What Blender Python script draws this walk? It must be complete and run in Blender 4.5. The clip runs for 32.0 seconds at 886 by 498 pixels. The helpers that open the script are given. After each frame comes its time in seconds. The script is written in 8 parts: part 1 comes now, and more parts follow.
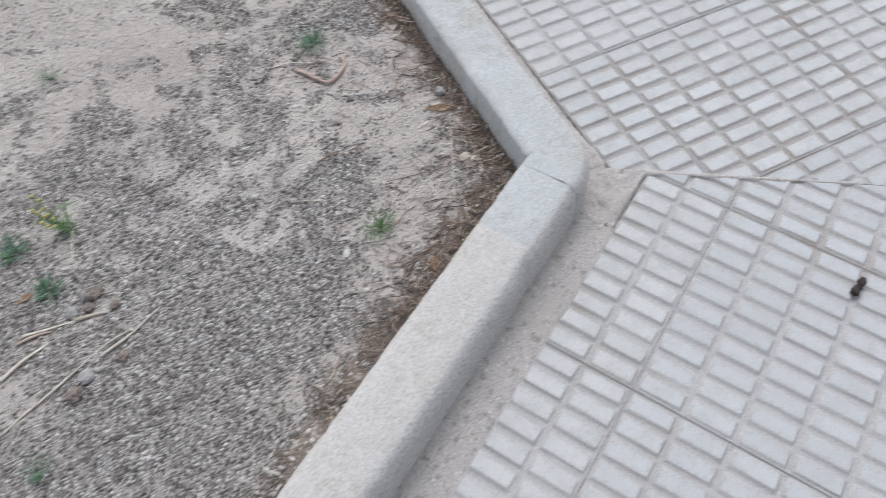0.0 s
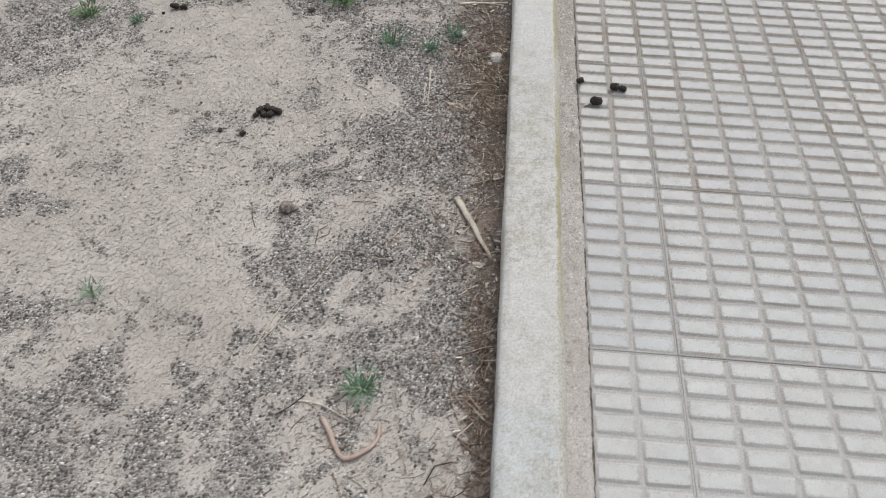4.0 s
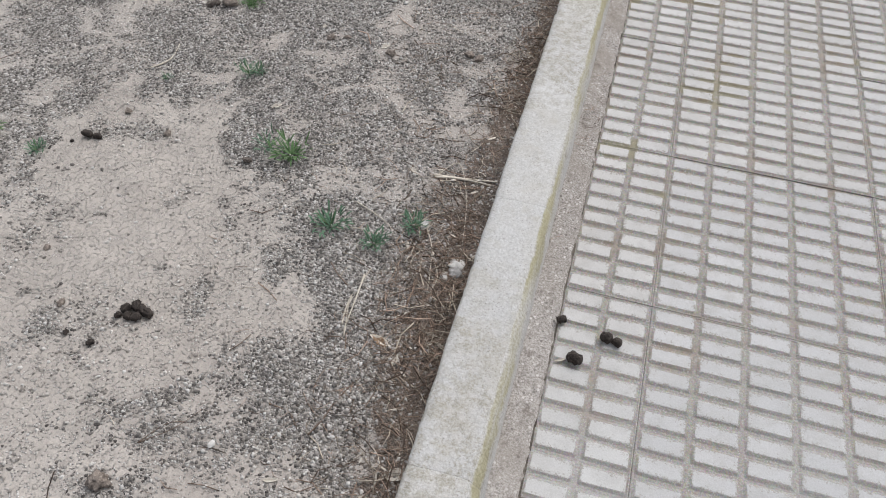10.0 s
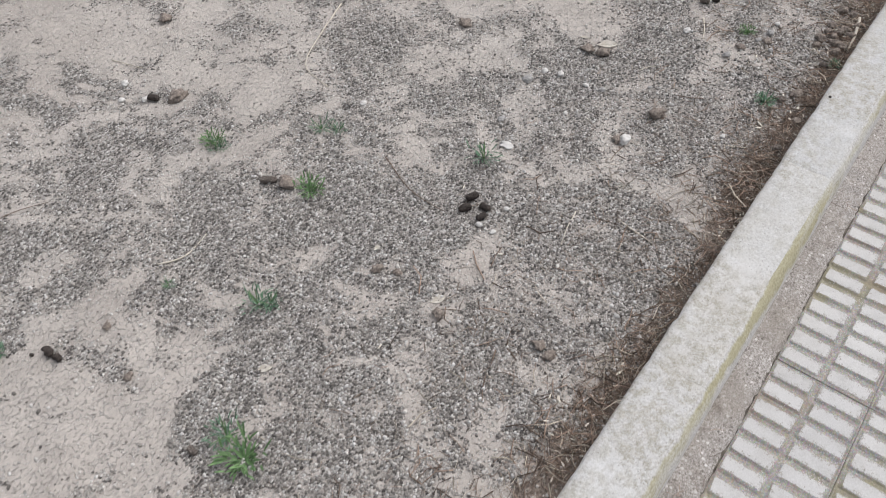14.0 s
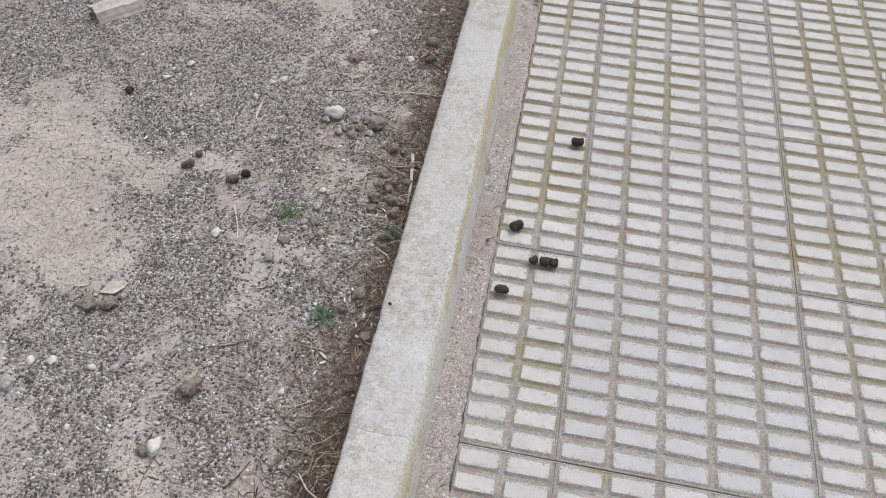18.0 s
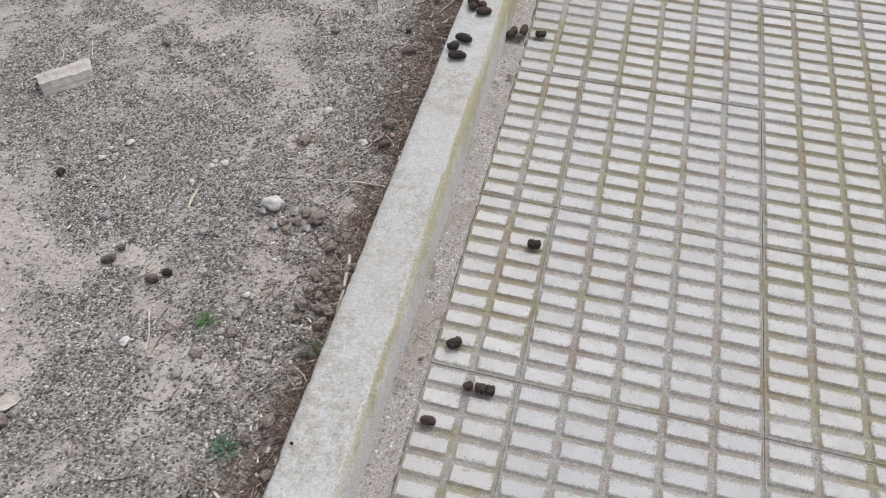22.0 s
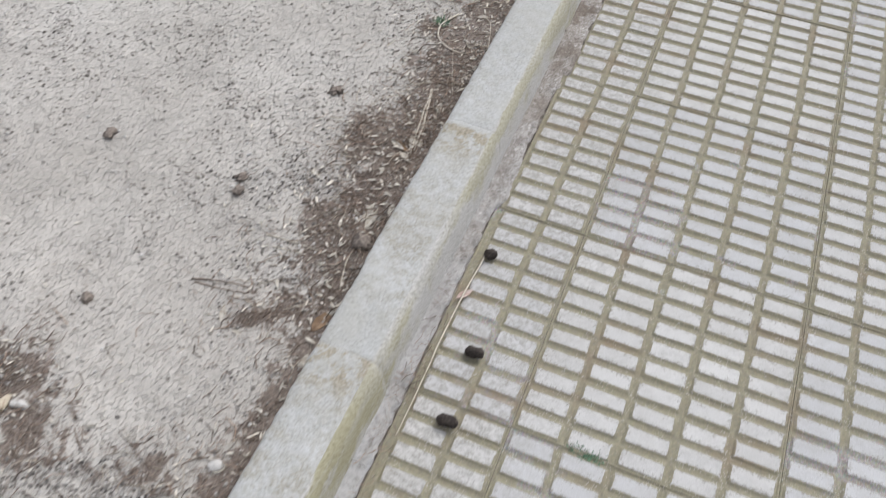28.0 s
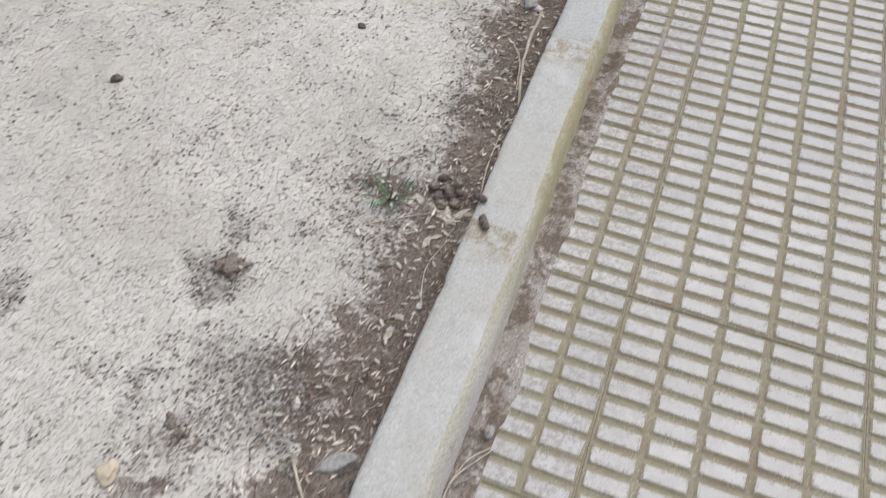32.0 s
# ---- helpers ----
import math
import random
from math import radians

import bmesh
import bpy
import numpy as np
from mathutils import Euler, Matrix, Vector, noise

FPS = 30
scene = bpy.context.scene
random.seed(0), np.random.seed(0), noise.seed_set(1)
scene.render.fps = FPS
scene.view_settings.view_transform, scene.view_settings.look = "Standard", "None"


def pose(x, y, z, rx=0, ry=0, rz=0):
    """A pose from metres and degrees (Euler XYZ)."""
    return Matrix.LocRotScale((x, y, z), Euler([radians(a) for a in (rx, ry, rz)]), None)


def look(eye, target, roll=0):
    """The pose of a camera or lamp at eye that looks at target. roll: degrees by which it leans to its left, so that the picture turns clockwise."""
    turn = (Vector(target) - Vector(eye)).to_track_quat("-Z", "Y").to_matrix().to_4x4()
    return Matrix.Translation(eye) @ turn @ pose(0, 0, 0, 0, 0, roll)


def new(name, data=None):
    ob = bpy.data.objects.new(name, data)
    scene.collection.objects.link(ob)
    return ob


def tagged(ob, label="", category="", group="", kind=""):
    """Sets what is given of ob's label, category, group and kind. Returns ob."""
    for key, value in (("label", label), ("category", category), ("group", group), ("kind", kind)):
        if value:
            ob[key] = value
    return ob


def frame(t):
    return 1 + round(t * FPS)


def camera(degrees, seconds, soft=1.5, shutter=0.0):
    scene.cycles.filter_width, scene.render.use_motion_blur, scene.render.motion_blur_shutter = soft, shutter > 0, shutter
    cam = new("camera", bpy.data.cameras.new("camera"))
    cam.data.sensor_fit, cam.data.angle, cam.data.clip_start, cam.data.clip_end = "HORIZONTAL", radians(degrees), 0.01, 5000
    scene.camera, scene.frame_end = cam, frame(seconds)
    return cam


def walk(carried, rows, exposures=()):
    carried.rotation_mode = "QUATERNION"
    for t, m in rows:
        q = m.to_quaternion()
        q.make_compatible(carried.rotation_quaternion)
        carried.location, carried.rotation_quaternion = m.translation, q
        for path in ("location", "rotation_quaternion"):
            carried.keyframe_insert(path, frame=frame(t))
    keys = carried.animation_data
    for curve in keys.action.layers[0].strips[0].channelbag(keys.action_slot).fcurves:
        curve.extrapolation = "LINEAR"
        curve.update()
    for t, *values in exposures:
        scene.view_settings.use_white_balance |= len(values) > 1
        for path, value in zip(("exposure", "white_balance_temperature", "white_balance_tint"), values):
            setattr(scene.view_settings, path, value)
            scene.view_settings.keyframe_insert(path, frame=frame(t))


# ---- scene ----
# ---- camera ----
cam = camera(61.464, 32.0, soft=0.4, shutter=0.16)
#   seconds, eye x y z, heading, downward tilt, roll
PATH = [
    (0.00, -0.7887, -0.9076, 1.0767, -24.509, 57.453, -1.842),
    (0.50, -0.4900, -0.8494, 1.0349, -38.353, 57.873, 5.188),
    (1.00, -0.3475, -0.8673, 1.0272, -30.404, 58.030, 2.179),
    (1.50, -0.3703, -0.8438, 1.0390, -17.319, 57.968, -1.112),
    (2.00, -0.4358, -0.8099, 1.0488, -5.286, 56.685, -2.953),
    (2.50, -0.4202, -0.7708, 1.0614, -2.366, 55.504, -1.286),
    (3.00, -0.4133, -0.5678, 1.0758, -0.894, 53.964, 0.465),
    (3.50, -0.4283, -0.4062, 1.0999, 1.381, 52.040, 0.886),
    (4.00, -0.3664, -0.2946, 1.1111, 3.755, 51.292, 1.383),
    (4.50, -0.1585, -0.0636, 1.1347, 6.002, 51.645, 1.625),
    (6.50, -0.1825, 0.3848, 1.0704, 13.341, 49.993, 1.530),
    (7.00, -0.1918, 0.3910, 1.0893, 15.528, 49.171, 0.996),
    (7.50, -0.2048, 0.3739, 1.0890, 16.190, 48.232, 1.766),
    (8.00, -0.1971, 0.3651, 1.0865, 17.283, 47.996, 1.991),
    (8.50, -0.2092, 0.3584, 1.0859, 18.698, 47.902, 2.312),
    (9.00, -0.2320, 0.3463, 1.0877, 19.357, 48.068, 2.569),
    (9.50, -0.2077, 0.3558, 1.0836, 17.336, 49.004, 2.641),
    (10.00, -0.1705, 0.3637, 1.0616, 14.265, 50.334, 2.050),
    (10.50, -0.1416, 0.3781, 1.0384, 13.367, 51.549, 1.043),
    (11.00, -0.1623, 0.3712, 1.0440, 16.224, 52.626, 0.599),
    (11.50, -0.2584, 0.3541, 1.0508, 24.057, 54.049, -2.334),
    (12.00, -0.2151, 0.3810, 1.0450, 21.576, 54.681, -1.564),
    (12.50, -0.1016, 0.5394, 1.0437, 20.059, 55.007, -1.463),
    (13.00, -0.0633, 0.7438, 1.0823, 23.710, 54.146, -0.745),
    (13.50, -0.1652, 1.0099, 1.1198, 32.442, 53.491, -1.896),
    (14.00, -0.1902, 1.1928, 1.1239, 40.085, 52.260, -3.698),
    (14.50, -0.0817, 1.4440, 1.1356, 40.210, 52.774, -5.366),
    (15.00, -0.0452, 1.6966, 1.1049, 28.544, 53.024, -2.117),
    (15.50, -0.0934, 1.9169, 1.1123, 19.869, 52.213, -0.376),
    (17.50, -0.1255, 1.9599, 1.1178, 9.768, 53.506, 2.203),
    (18.00, -0.1172, 1.9447, 1.1182, 9.107, 53.439, 2.240),
    (18.50, -0.1176, 1.9469, 1.1199, 8.630, 53.127, 2.221),
    (19.00, -0.1196, 1.9489, 1.1271, 8.516, 52.721, 2.343),
    (19.50, -0.1293, 1.9477, 1.1253, 8.744, 52.198, 2.595),
    (20.00, -0.1379, 1.9687, 1.1247, 8.677, 52.180, 2.973),
    (20.50, -0.1412, 1.9746, 1.1222, 8.297, 52.074, 3.252),
    (21.00, -0.1397, 1.9878, 1.1196, 8.217, 51.950, 2.750),
    (21.50, -0.1102, 2.0341, 1.1234, 9.861, 52.248, 1.538),
    (22.00, 0.0180, 2.2015, 1.1252, 14.030, 52.470, 0.276),
    (22.30, 0.0924, 2.3009, 1.1566, 17.005, 52.420, -0.168),
    (22.50, 0.0710, 2.3707, 1.1384, 16.605, 52.469, 1.464),
    (23.00, 0.0208, 2.6809, 1.1236, 20.526, 52.023, 0.732),
    (23.50, 0.0540, 2.8992, 1.1094, 24.571, 52.376, -0.699),
    (24.00, 0.1627, 3.1630, 1.1267, 26.738, 53.143, -0.929),
    (24.50, 0.1635, 3.3956, 1.1050, 25.813, 53.278, -0.265),
    (26.50, 0.0232, 4.5379, 1.1093, 26.059, 52.504, 3.069),
    (27.00, -0.0371, 4.8407, 1.1304, 25.295, 52.873, 2.472),
    (27.30, 0.0242, 5.0928, 1.1192, 27.755, 55.006, -0.962),
    (27.50, 0.0210, 5.1888, 1.1229, 24.196, 54.337, 1.617),
    (28.00, 0.0594, 5.5480, 1.0970, 21.608, 54.776, 1.240),
    (28.50, 0.0906, 5.9559, 1.1084, 23.239, 54.012, -1.022),
    (28.60, 0.0855, 6.0164, 1.0940, 22.313, 53.466, -0.210),
    (29.00, 0.1204, 6.3754, 1.1130, 22.363, 53.592, -0.077),
    (29.40, 0.0781, 6.7583, 1.0809, 20.985, 54.619, 0.262),
    (30.00, 0.0006, 7.2833, 1.0479, 20.982, 52.640, 0.065),
    (30.30, 0.0237, 7.5472, 1.0806, 20.929, 52.884, -0.169),
    (30.50, 0.0273, 7.7122, 1.0785, 21.075, 53.212, -0.411),
    (31.00, -0.0309, 8.1021, 1.0595, 21.912, 53.380, -1.195),
    (31.50, -0.0816, 8.3986, 1.0645, 21.953, 53.086, -0.700),
    (32.00, -0.0669, 8.8344, 1.1049, 20.238, 54.419, 0.631),
]


def carried_pose(x, y, z, heading, tilt, roll):
    h, p = radians(heading), radians(tilt)
    way = Vector((-math.sin(h) * math.cos(p), math.cos(h) * math.cos(p), -math.sin(p)))
    eye = Vector((x, y, z))
    return look(eye, eye + way, roll)


walk(cam, [(t, carried_pose(*row)) for t, *row in PATH], exposures=[
(0.0, 0.19, 6030, 12), (1.0, 0.16, 6360, 12), (2.0, 0.14, 6400, 10), (3.0, 0.10, 6400, 10), (4.0, 0.13, 6400, 10), (7.0, 0.15, 6350, 11), (9.0, 0.12, 6340, 11), (12.0, 0.17, 6320, 12), (13.0, 0.13, 6320, 12), (14.0, 0.22, 6330, 12), (15.0, 0.24, 6330, 12), (18.0, 0.18, 6320, 12), (20.0, 0.17, 6310, 12), (24.0, 0.15, 6300, 12), (27.0, 0.12, 6200, 11), (28.0, 0.15, 6210, 11), (28.5, 0.12, 6210, 11), (30.0, 0.12, 6270, 10), (31.0, 0.10, 6310, 11), (32.0, 0.15, 6340, 12),
])

# ---- light: bright overcast sky with a veiled sun ----
world = bpy.data.worlds.new("overcast_sky")
scene.world = world
world.use_nodes = True
wn, wl = world.node_tree.nodes, world.node_tree.links
sky = wn.new("ShaderNodeTexSky")
sky.sky_type, sky.sun_disc = "NISHITA", False
sky.sun_elevation, sky.sun_rotation = radians(57), radians(20)
sky.dust_density, sky.air_density = 4.0, 1.0
veil = wn.new("ShaderNodeHueSaturation")
veil.inputs["Saturation"].default_value = 0.30
wl.new(sky.outputs[0], veil.inputs["Color"])
wl.new(veil.outputs[0], wn["Background"].inputs["Color"])
wn["Background"].inputs["Strength"].default_value = 0.15
sun_data = bpy.data.lights.new("veiled_sun", "SUN")
sun_data.energy, sun_data.angle, sun_data.color = 0.8, radians(45), (1.0, 0.985, 0.965)
sun = new("veiled_sun", sun_data)
sun.matrix_world = look((2.2, 6.0, 10), (0, 0, 0))

BACK_X, TOP_X, FOOT_X, TILE_X = -0.315, -0.222, -0.196, -0.152      # across the kerb and its mortar strip

# ---- materials ----
def material(name, rough=0.9):
    m = bpy.data.materials.new(name)
    m.use_nodes = True
    b = m.node_tree.nodes["Principled BSDF"]
    b.inputs["Roughness"].default_value = rough
    b.inputs["Specular IOR Level"].default_value = 0.25
    return m, m.node_tree.nodes, m.node_tree.links, b


def coords(n, l, scale, kind="Object"):
    c, mp = n.new("ShaderNodeTexCoord"), n.new("ShaderNodeMapping")
    mp.inputs["Scale"].default_value = (scale,) * 3 if not isinstance(scale, tuple) else scale
    l.new(c.outputs[kind], mp.inputs[0])
    return mp.outputs[0]


def world_coords(n, l, scale):
    g, mp = n.new("ShaderNodeNewGeometry"), n.new("ShaderNodeMapping")
    mp.inputs["Scale"].default_value = (scale,) * 3 if not isinstance(scale, tuple) else scale
    l.new(g.outputs["Position"], mp.inputs[0])
    return mp.outputs[0]


def noise_tex(n, l, vec, scale, detail=4.0, rough=0.6):
    t = n.new("ShaderNodeTexNoise")
    t.inputs["Scale"].default_value, t.inputs["Detail"].default_value, t.inputs["Roughness"].default_value = scale, detail, rough
    l.new(vec, t.inputs["Vector"])
    return t.outputs[0]


def cells(n, l, vec, scale, feature="F1", out="Distance", flat=False):
    t = n.new("ShaderNodeTexVoronoi")
    t.voronoi_dimensions = "2D" if flat else "3D"
    t.feature = feature
    t.inputs["Scale"].default_value = scale
    l.new(vec, t.inputs["Vector"])
    return t.outputs[out]


def ramp(n, l, fac, stops):
    r = n.new("ShaderNodeValToRGB")
    while len(r.color_ramp.elements) < len(stops):
        r.color_ramp.elements.new(0.5)
    for e, (p, c) in zip(r.color_ramp.elements, stops):
        e.position = p
        e.color = (*c, 1) if isinstance(c, tuple) else (c, c, c, 1)
    l.new(fac, r.inputs[0])
    return r.outputs[0]


def blend(n, l, fac, a, b, mode="MIX"):
    m = n.new("ShaderNodeMix")
    m.data_type, m.blend_type = "RGBA", mode
    for sock, v in ((m.inputs[0], fac), (m.inputs[6], a), (m.inputs[7], b)):
        if isinstance(v, bpy.types.NodeSocket):
            l.new(v, sock)
        elif isinstance(v, tuple):
            sock.default_value = (*v, 1)
        else:
            sock.default_value = v
    return m.outputs[2]


def maths(n, l, op, a, b=0.0, clamp=False):
    m = n.new("ShaderNodeMath")
    m.operation, m.use_clamp = op, clamp
    for sock, v in ((m.inputs[0], a), (m.inputs[1], b)):
        if isinstance(v, bpy.types.NodeSocket):
            l.new(v, sock)
        else:
            sock.default_value = v
    return m.outputs[0]


def bump(n, l, b, height, strength, distance):
    bp = n.new("ShaderNodeBump")
    bp.inputs["Strength"].default_value, bp.inputs["Distance"].default_value = strength, distance
    l.new(height, bp.inputs["Height"])
    l.new(bp.outputs[0], b.inputs["Normal"])


def early(n, l, w):
    """1 on the cleaner, paler ground about the bend, 0 farther along the walk."""
    place = n.new("ShaderNodeSeparateXYZ")
    l.new(w, place.inputs[0])
    far = maths(n, l, "ADD", maths(n, l, "SUBTRACT", place.outputs["Y"], 0.2), maths(n, l, "MULTIPLY", maths(n, l, "SUBTRACT", noise_tex(n, l, w, 3.0, 4, 0.6), 0.5), 1.6))
    return maths(n, l, "SUBTRACT", 1.0, maths(n, l, "MULTIPLY", far, 0.9, True), True)


def stone_end(n, l, w):
    """0 at the start of each kerb stone, 1 at its far end, along the straight run, and how far the walk has got."""
    place = n.new("ShaderNodeSeparateXYZ")
    l.new(w, place.inputs[0])
    f = maths(n, l, "FRACT", maths(n, l, "DIVIDE", maths(n, l, "ADD", place.outputs["Y"], 7.4845), 0.518))
    return f, maths(n, l, "MULTIPLY", maths(n, l, "SUBTRACT", place.outputs["Y"], 3.0), 1.5, True)


def past_bend(n, l, w):
    place = n.new("ShaderNodeSeparateXYZ")
    l.new(w, place.inputs[0])
    return maths(n, l, "MULTIPLY", maths(n, l, "SUBTRACT", place.outputs["Y"], 0.0), 1.6, True)


def make_pad():
    m, n, l, b = material("ribbed_cement", 0.85)
    w = world_coords(n, l, 1.0)
    g = n.new("ShaderNodeNewGeometry")
    oi = n.new("ShaderNodeObjectInfo")
    big = noise_tex(n, l, w, 2.2, 4, 0.6)
    mid = noise_tex(n, l, w, 26, 5, 0.65)
    fine = noise_tex(n, l, w, 420, 3, 0.7)
    c = ramp(n, l, big, [(0.3, (0.49, 0.479, 0.459)), (0.7, (0.592, 0.58, 0.558))])
    each = ramp(n, l, g.outputs["Random Per Island"], [(0.0, 0.90), (1.0, 1.03)])
    c = blend(n, l, 1.0, c, each, "MULTIPLY")
    tone = ramp(n, l, oi.outputs["Random"], [(0.0, (0.93, 0.94, 0.96)), (0.5, (1.0, 0.995, 0.985)), (1.0, (1.05, 1.04, 1.01))])
    c = blend(n, l, 1.0, c, tone, "MULTIPLY")
    grime = ramp(n, l, mid, [(0.46, 0.0), (0.70, 0.6)])
    c = blend(n, l, grime, c, (0.37, 0.355, 0.325))
    wash = ramp(n, l, noise_tex(n, l, w, 9, 5, 0.7), [(0.5, 0.0), (0.72, 0.5)])
    c = blend(n, l, wash, c, (0.42, 0.395, 0.355))
    pits = ramp(n, l, cells(n, l, w, 260), [(0.06, 1.0), (0.16, 0.0)])
    few = ramp(n, l, noise_tex(n, l, w, 60, 2, 0.5), [(0.55, 0.0), (0.65, 0.8)])
    c = blend(n, l, maths(n, l, "MULTIPLY", pits, few), c, (0.2, 0.19, 0.17))
    c = blend(n, l, 0.25, c, ramp(n, l, fine, [(0.3, 0.35), (0.7, 0.75)]))
    o = n.new("ShaderNodeSeparateXYZ")
    tc = n.new("ShaderNodeTexCoord")
    l.new(tc.outputs["Object"], o.inputs[0])
    rim = None
    for axis, pitch, half in (("X", 0.08, 0.0335), ("Y", 0.04, 0.0136)):
        cell = maths(n, l, "FRACT", maths(n, l, "ADD", maths(n, l, "DIVIDE", o.outputs[axis], pitch), 10.0))
        e = maths(n, l, "SUBTRACT", maths(n, l, "MULTIPLY", maths(n, l, "ABSOLUTE", maths(n, l, "SUBTRACT", cell, 0.5)), pitch), half)
        rim = e if rim is None else maths(n, l, "MAXIMUM", rim, e)
    ragged = maths(n, l, "ADD", maths(n, l, "MULTIPLY", rim, 70.0), maths(n, l, "MULTIPLY", blend(n, l, 0.5, noise_tex(n, l, w, 300, 3, 0.7), noise_tex(n, l, w, 90, 4, 0.75)), 5.4))
    caught = maths(n, l, "MULTIPLY", maths(n, l, "SUBTRACT", ragged, 2.56), 5.0, True)
    clean = early(n, l, w)
    c = blend(n, l, clean, c, blend(n, l, 1.0, c, (0.955, 0.98, 0.985), "MULTIPLY"))
    where = n.new("ShaderNodeSeparateXYZ")
    l.new(w, where.inputs[0])
    side = maths(n, l, "MULTIPLY", maths(n, l, "SUBTRACT", where.outputs["Y"], 3.4), 1.5, True)
    side = maths(n, l, "MULTIPLY", side, maths(n, l, "MULTIPLY", maths(n, l, "SUBTRACT", 0.09, where.outputs["X"]), 8.0, True))
    smut = ramp(n, l, noise_tex(n, l, w, 75, 5, 0.8), [(0.46, 0.0), (0.56, 0.8)])
    c = blend(n, l, maths(n, l, "MULTIPLY", side, smut), c, ramp(n, l, fine, [(0.3, (0.24, 0.225, 0.20)), (0.7, (0.46, 0.44, 0.405))]))
    c = blend(n, l, maths(n, l, "MULTIPLY", caught, maths(n, l, "SUBTRACT", 1.0, maths(n, l, "MULTIPLY", clean, 0.5))), c, ramp(n, l, fine, [(0.3, (0.24, 0.222, 0.196)), (0.7, (0.48, 0.457, 0.415))]))
    l.new(c, b.inputs["Base Color"])
    bump(n, l, b, blend(n, l, 0.5, fine, mid), 0.35, 0.002)
    return m


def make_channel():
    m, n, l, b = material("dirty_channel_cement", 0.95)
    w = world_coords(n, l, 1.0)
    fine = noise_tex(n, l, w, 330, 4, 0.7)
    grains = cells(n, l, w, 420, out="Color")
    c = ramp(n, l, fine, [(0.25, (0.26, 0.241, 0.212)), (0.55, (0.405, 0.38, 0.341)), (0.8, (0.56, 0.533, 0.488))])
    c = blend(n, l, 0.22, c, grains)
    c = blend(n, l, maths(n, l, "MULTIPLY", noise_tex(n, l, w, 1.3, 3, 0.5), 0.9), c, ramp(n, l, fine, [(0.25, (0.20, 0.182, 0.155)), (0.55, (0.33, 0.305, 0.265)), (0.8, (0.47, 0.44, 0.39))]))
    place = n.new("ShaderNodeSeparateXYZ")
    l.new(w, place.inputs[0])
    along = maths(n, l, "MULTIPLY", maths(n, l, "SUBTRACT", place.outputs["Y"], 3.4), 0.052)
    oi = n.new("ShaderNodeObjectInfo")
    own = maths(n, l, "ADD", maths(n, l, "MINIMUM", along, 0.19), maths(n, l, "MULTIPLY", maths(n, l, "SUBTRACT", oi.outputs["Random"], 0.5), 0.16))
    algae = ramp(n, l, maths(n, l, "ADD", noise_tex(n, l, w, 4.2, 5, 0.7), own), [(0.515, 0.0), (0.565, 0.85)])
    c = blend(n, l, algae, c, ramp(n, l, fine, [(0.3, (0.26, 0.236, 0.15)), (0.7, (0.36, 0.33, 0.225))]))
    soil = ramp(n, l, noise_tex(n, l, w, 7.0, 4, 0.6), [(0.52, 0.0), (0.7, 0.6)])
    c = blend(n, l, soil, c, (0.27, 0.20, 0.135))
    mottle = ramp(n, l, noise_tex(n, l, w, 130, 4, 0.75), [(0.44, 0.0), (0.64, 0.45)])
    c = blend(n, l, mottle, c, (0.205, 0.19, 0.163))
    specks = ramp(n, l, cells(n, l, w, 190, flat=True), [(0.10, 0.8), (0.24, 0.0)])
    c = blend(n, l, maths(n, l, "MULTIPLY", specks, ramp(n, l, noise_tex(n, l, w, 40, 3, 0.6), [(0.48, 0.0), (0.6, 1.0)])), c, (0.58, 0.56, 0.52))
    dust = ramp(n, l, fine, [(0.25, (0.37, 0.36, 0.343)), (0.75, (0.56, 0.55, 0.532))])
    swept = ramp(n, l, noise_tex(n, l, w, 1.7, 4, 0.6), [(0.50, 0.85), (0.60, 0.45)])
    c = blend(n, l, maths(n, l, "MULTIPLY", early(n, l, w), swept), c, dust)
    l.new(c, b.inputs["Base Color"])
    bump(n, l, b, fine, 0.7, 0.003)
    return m


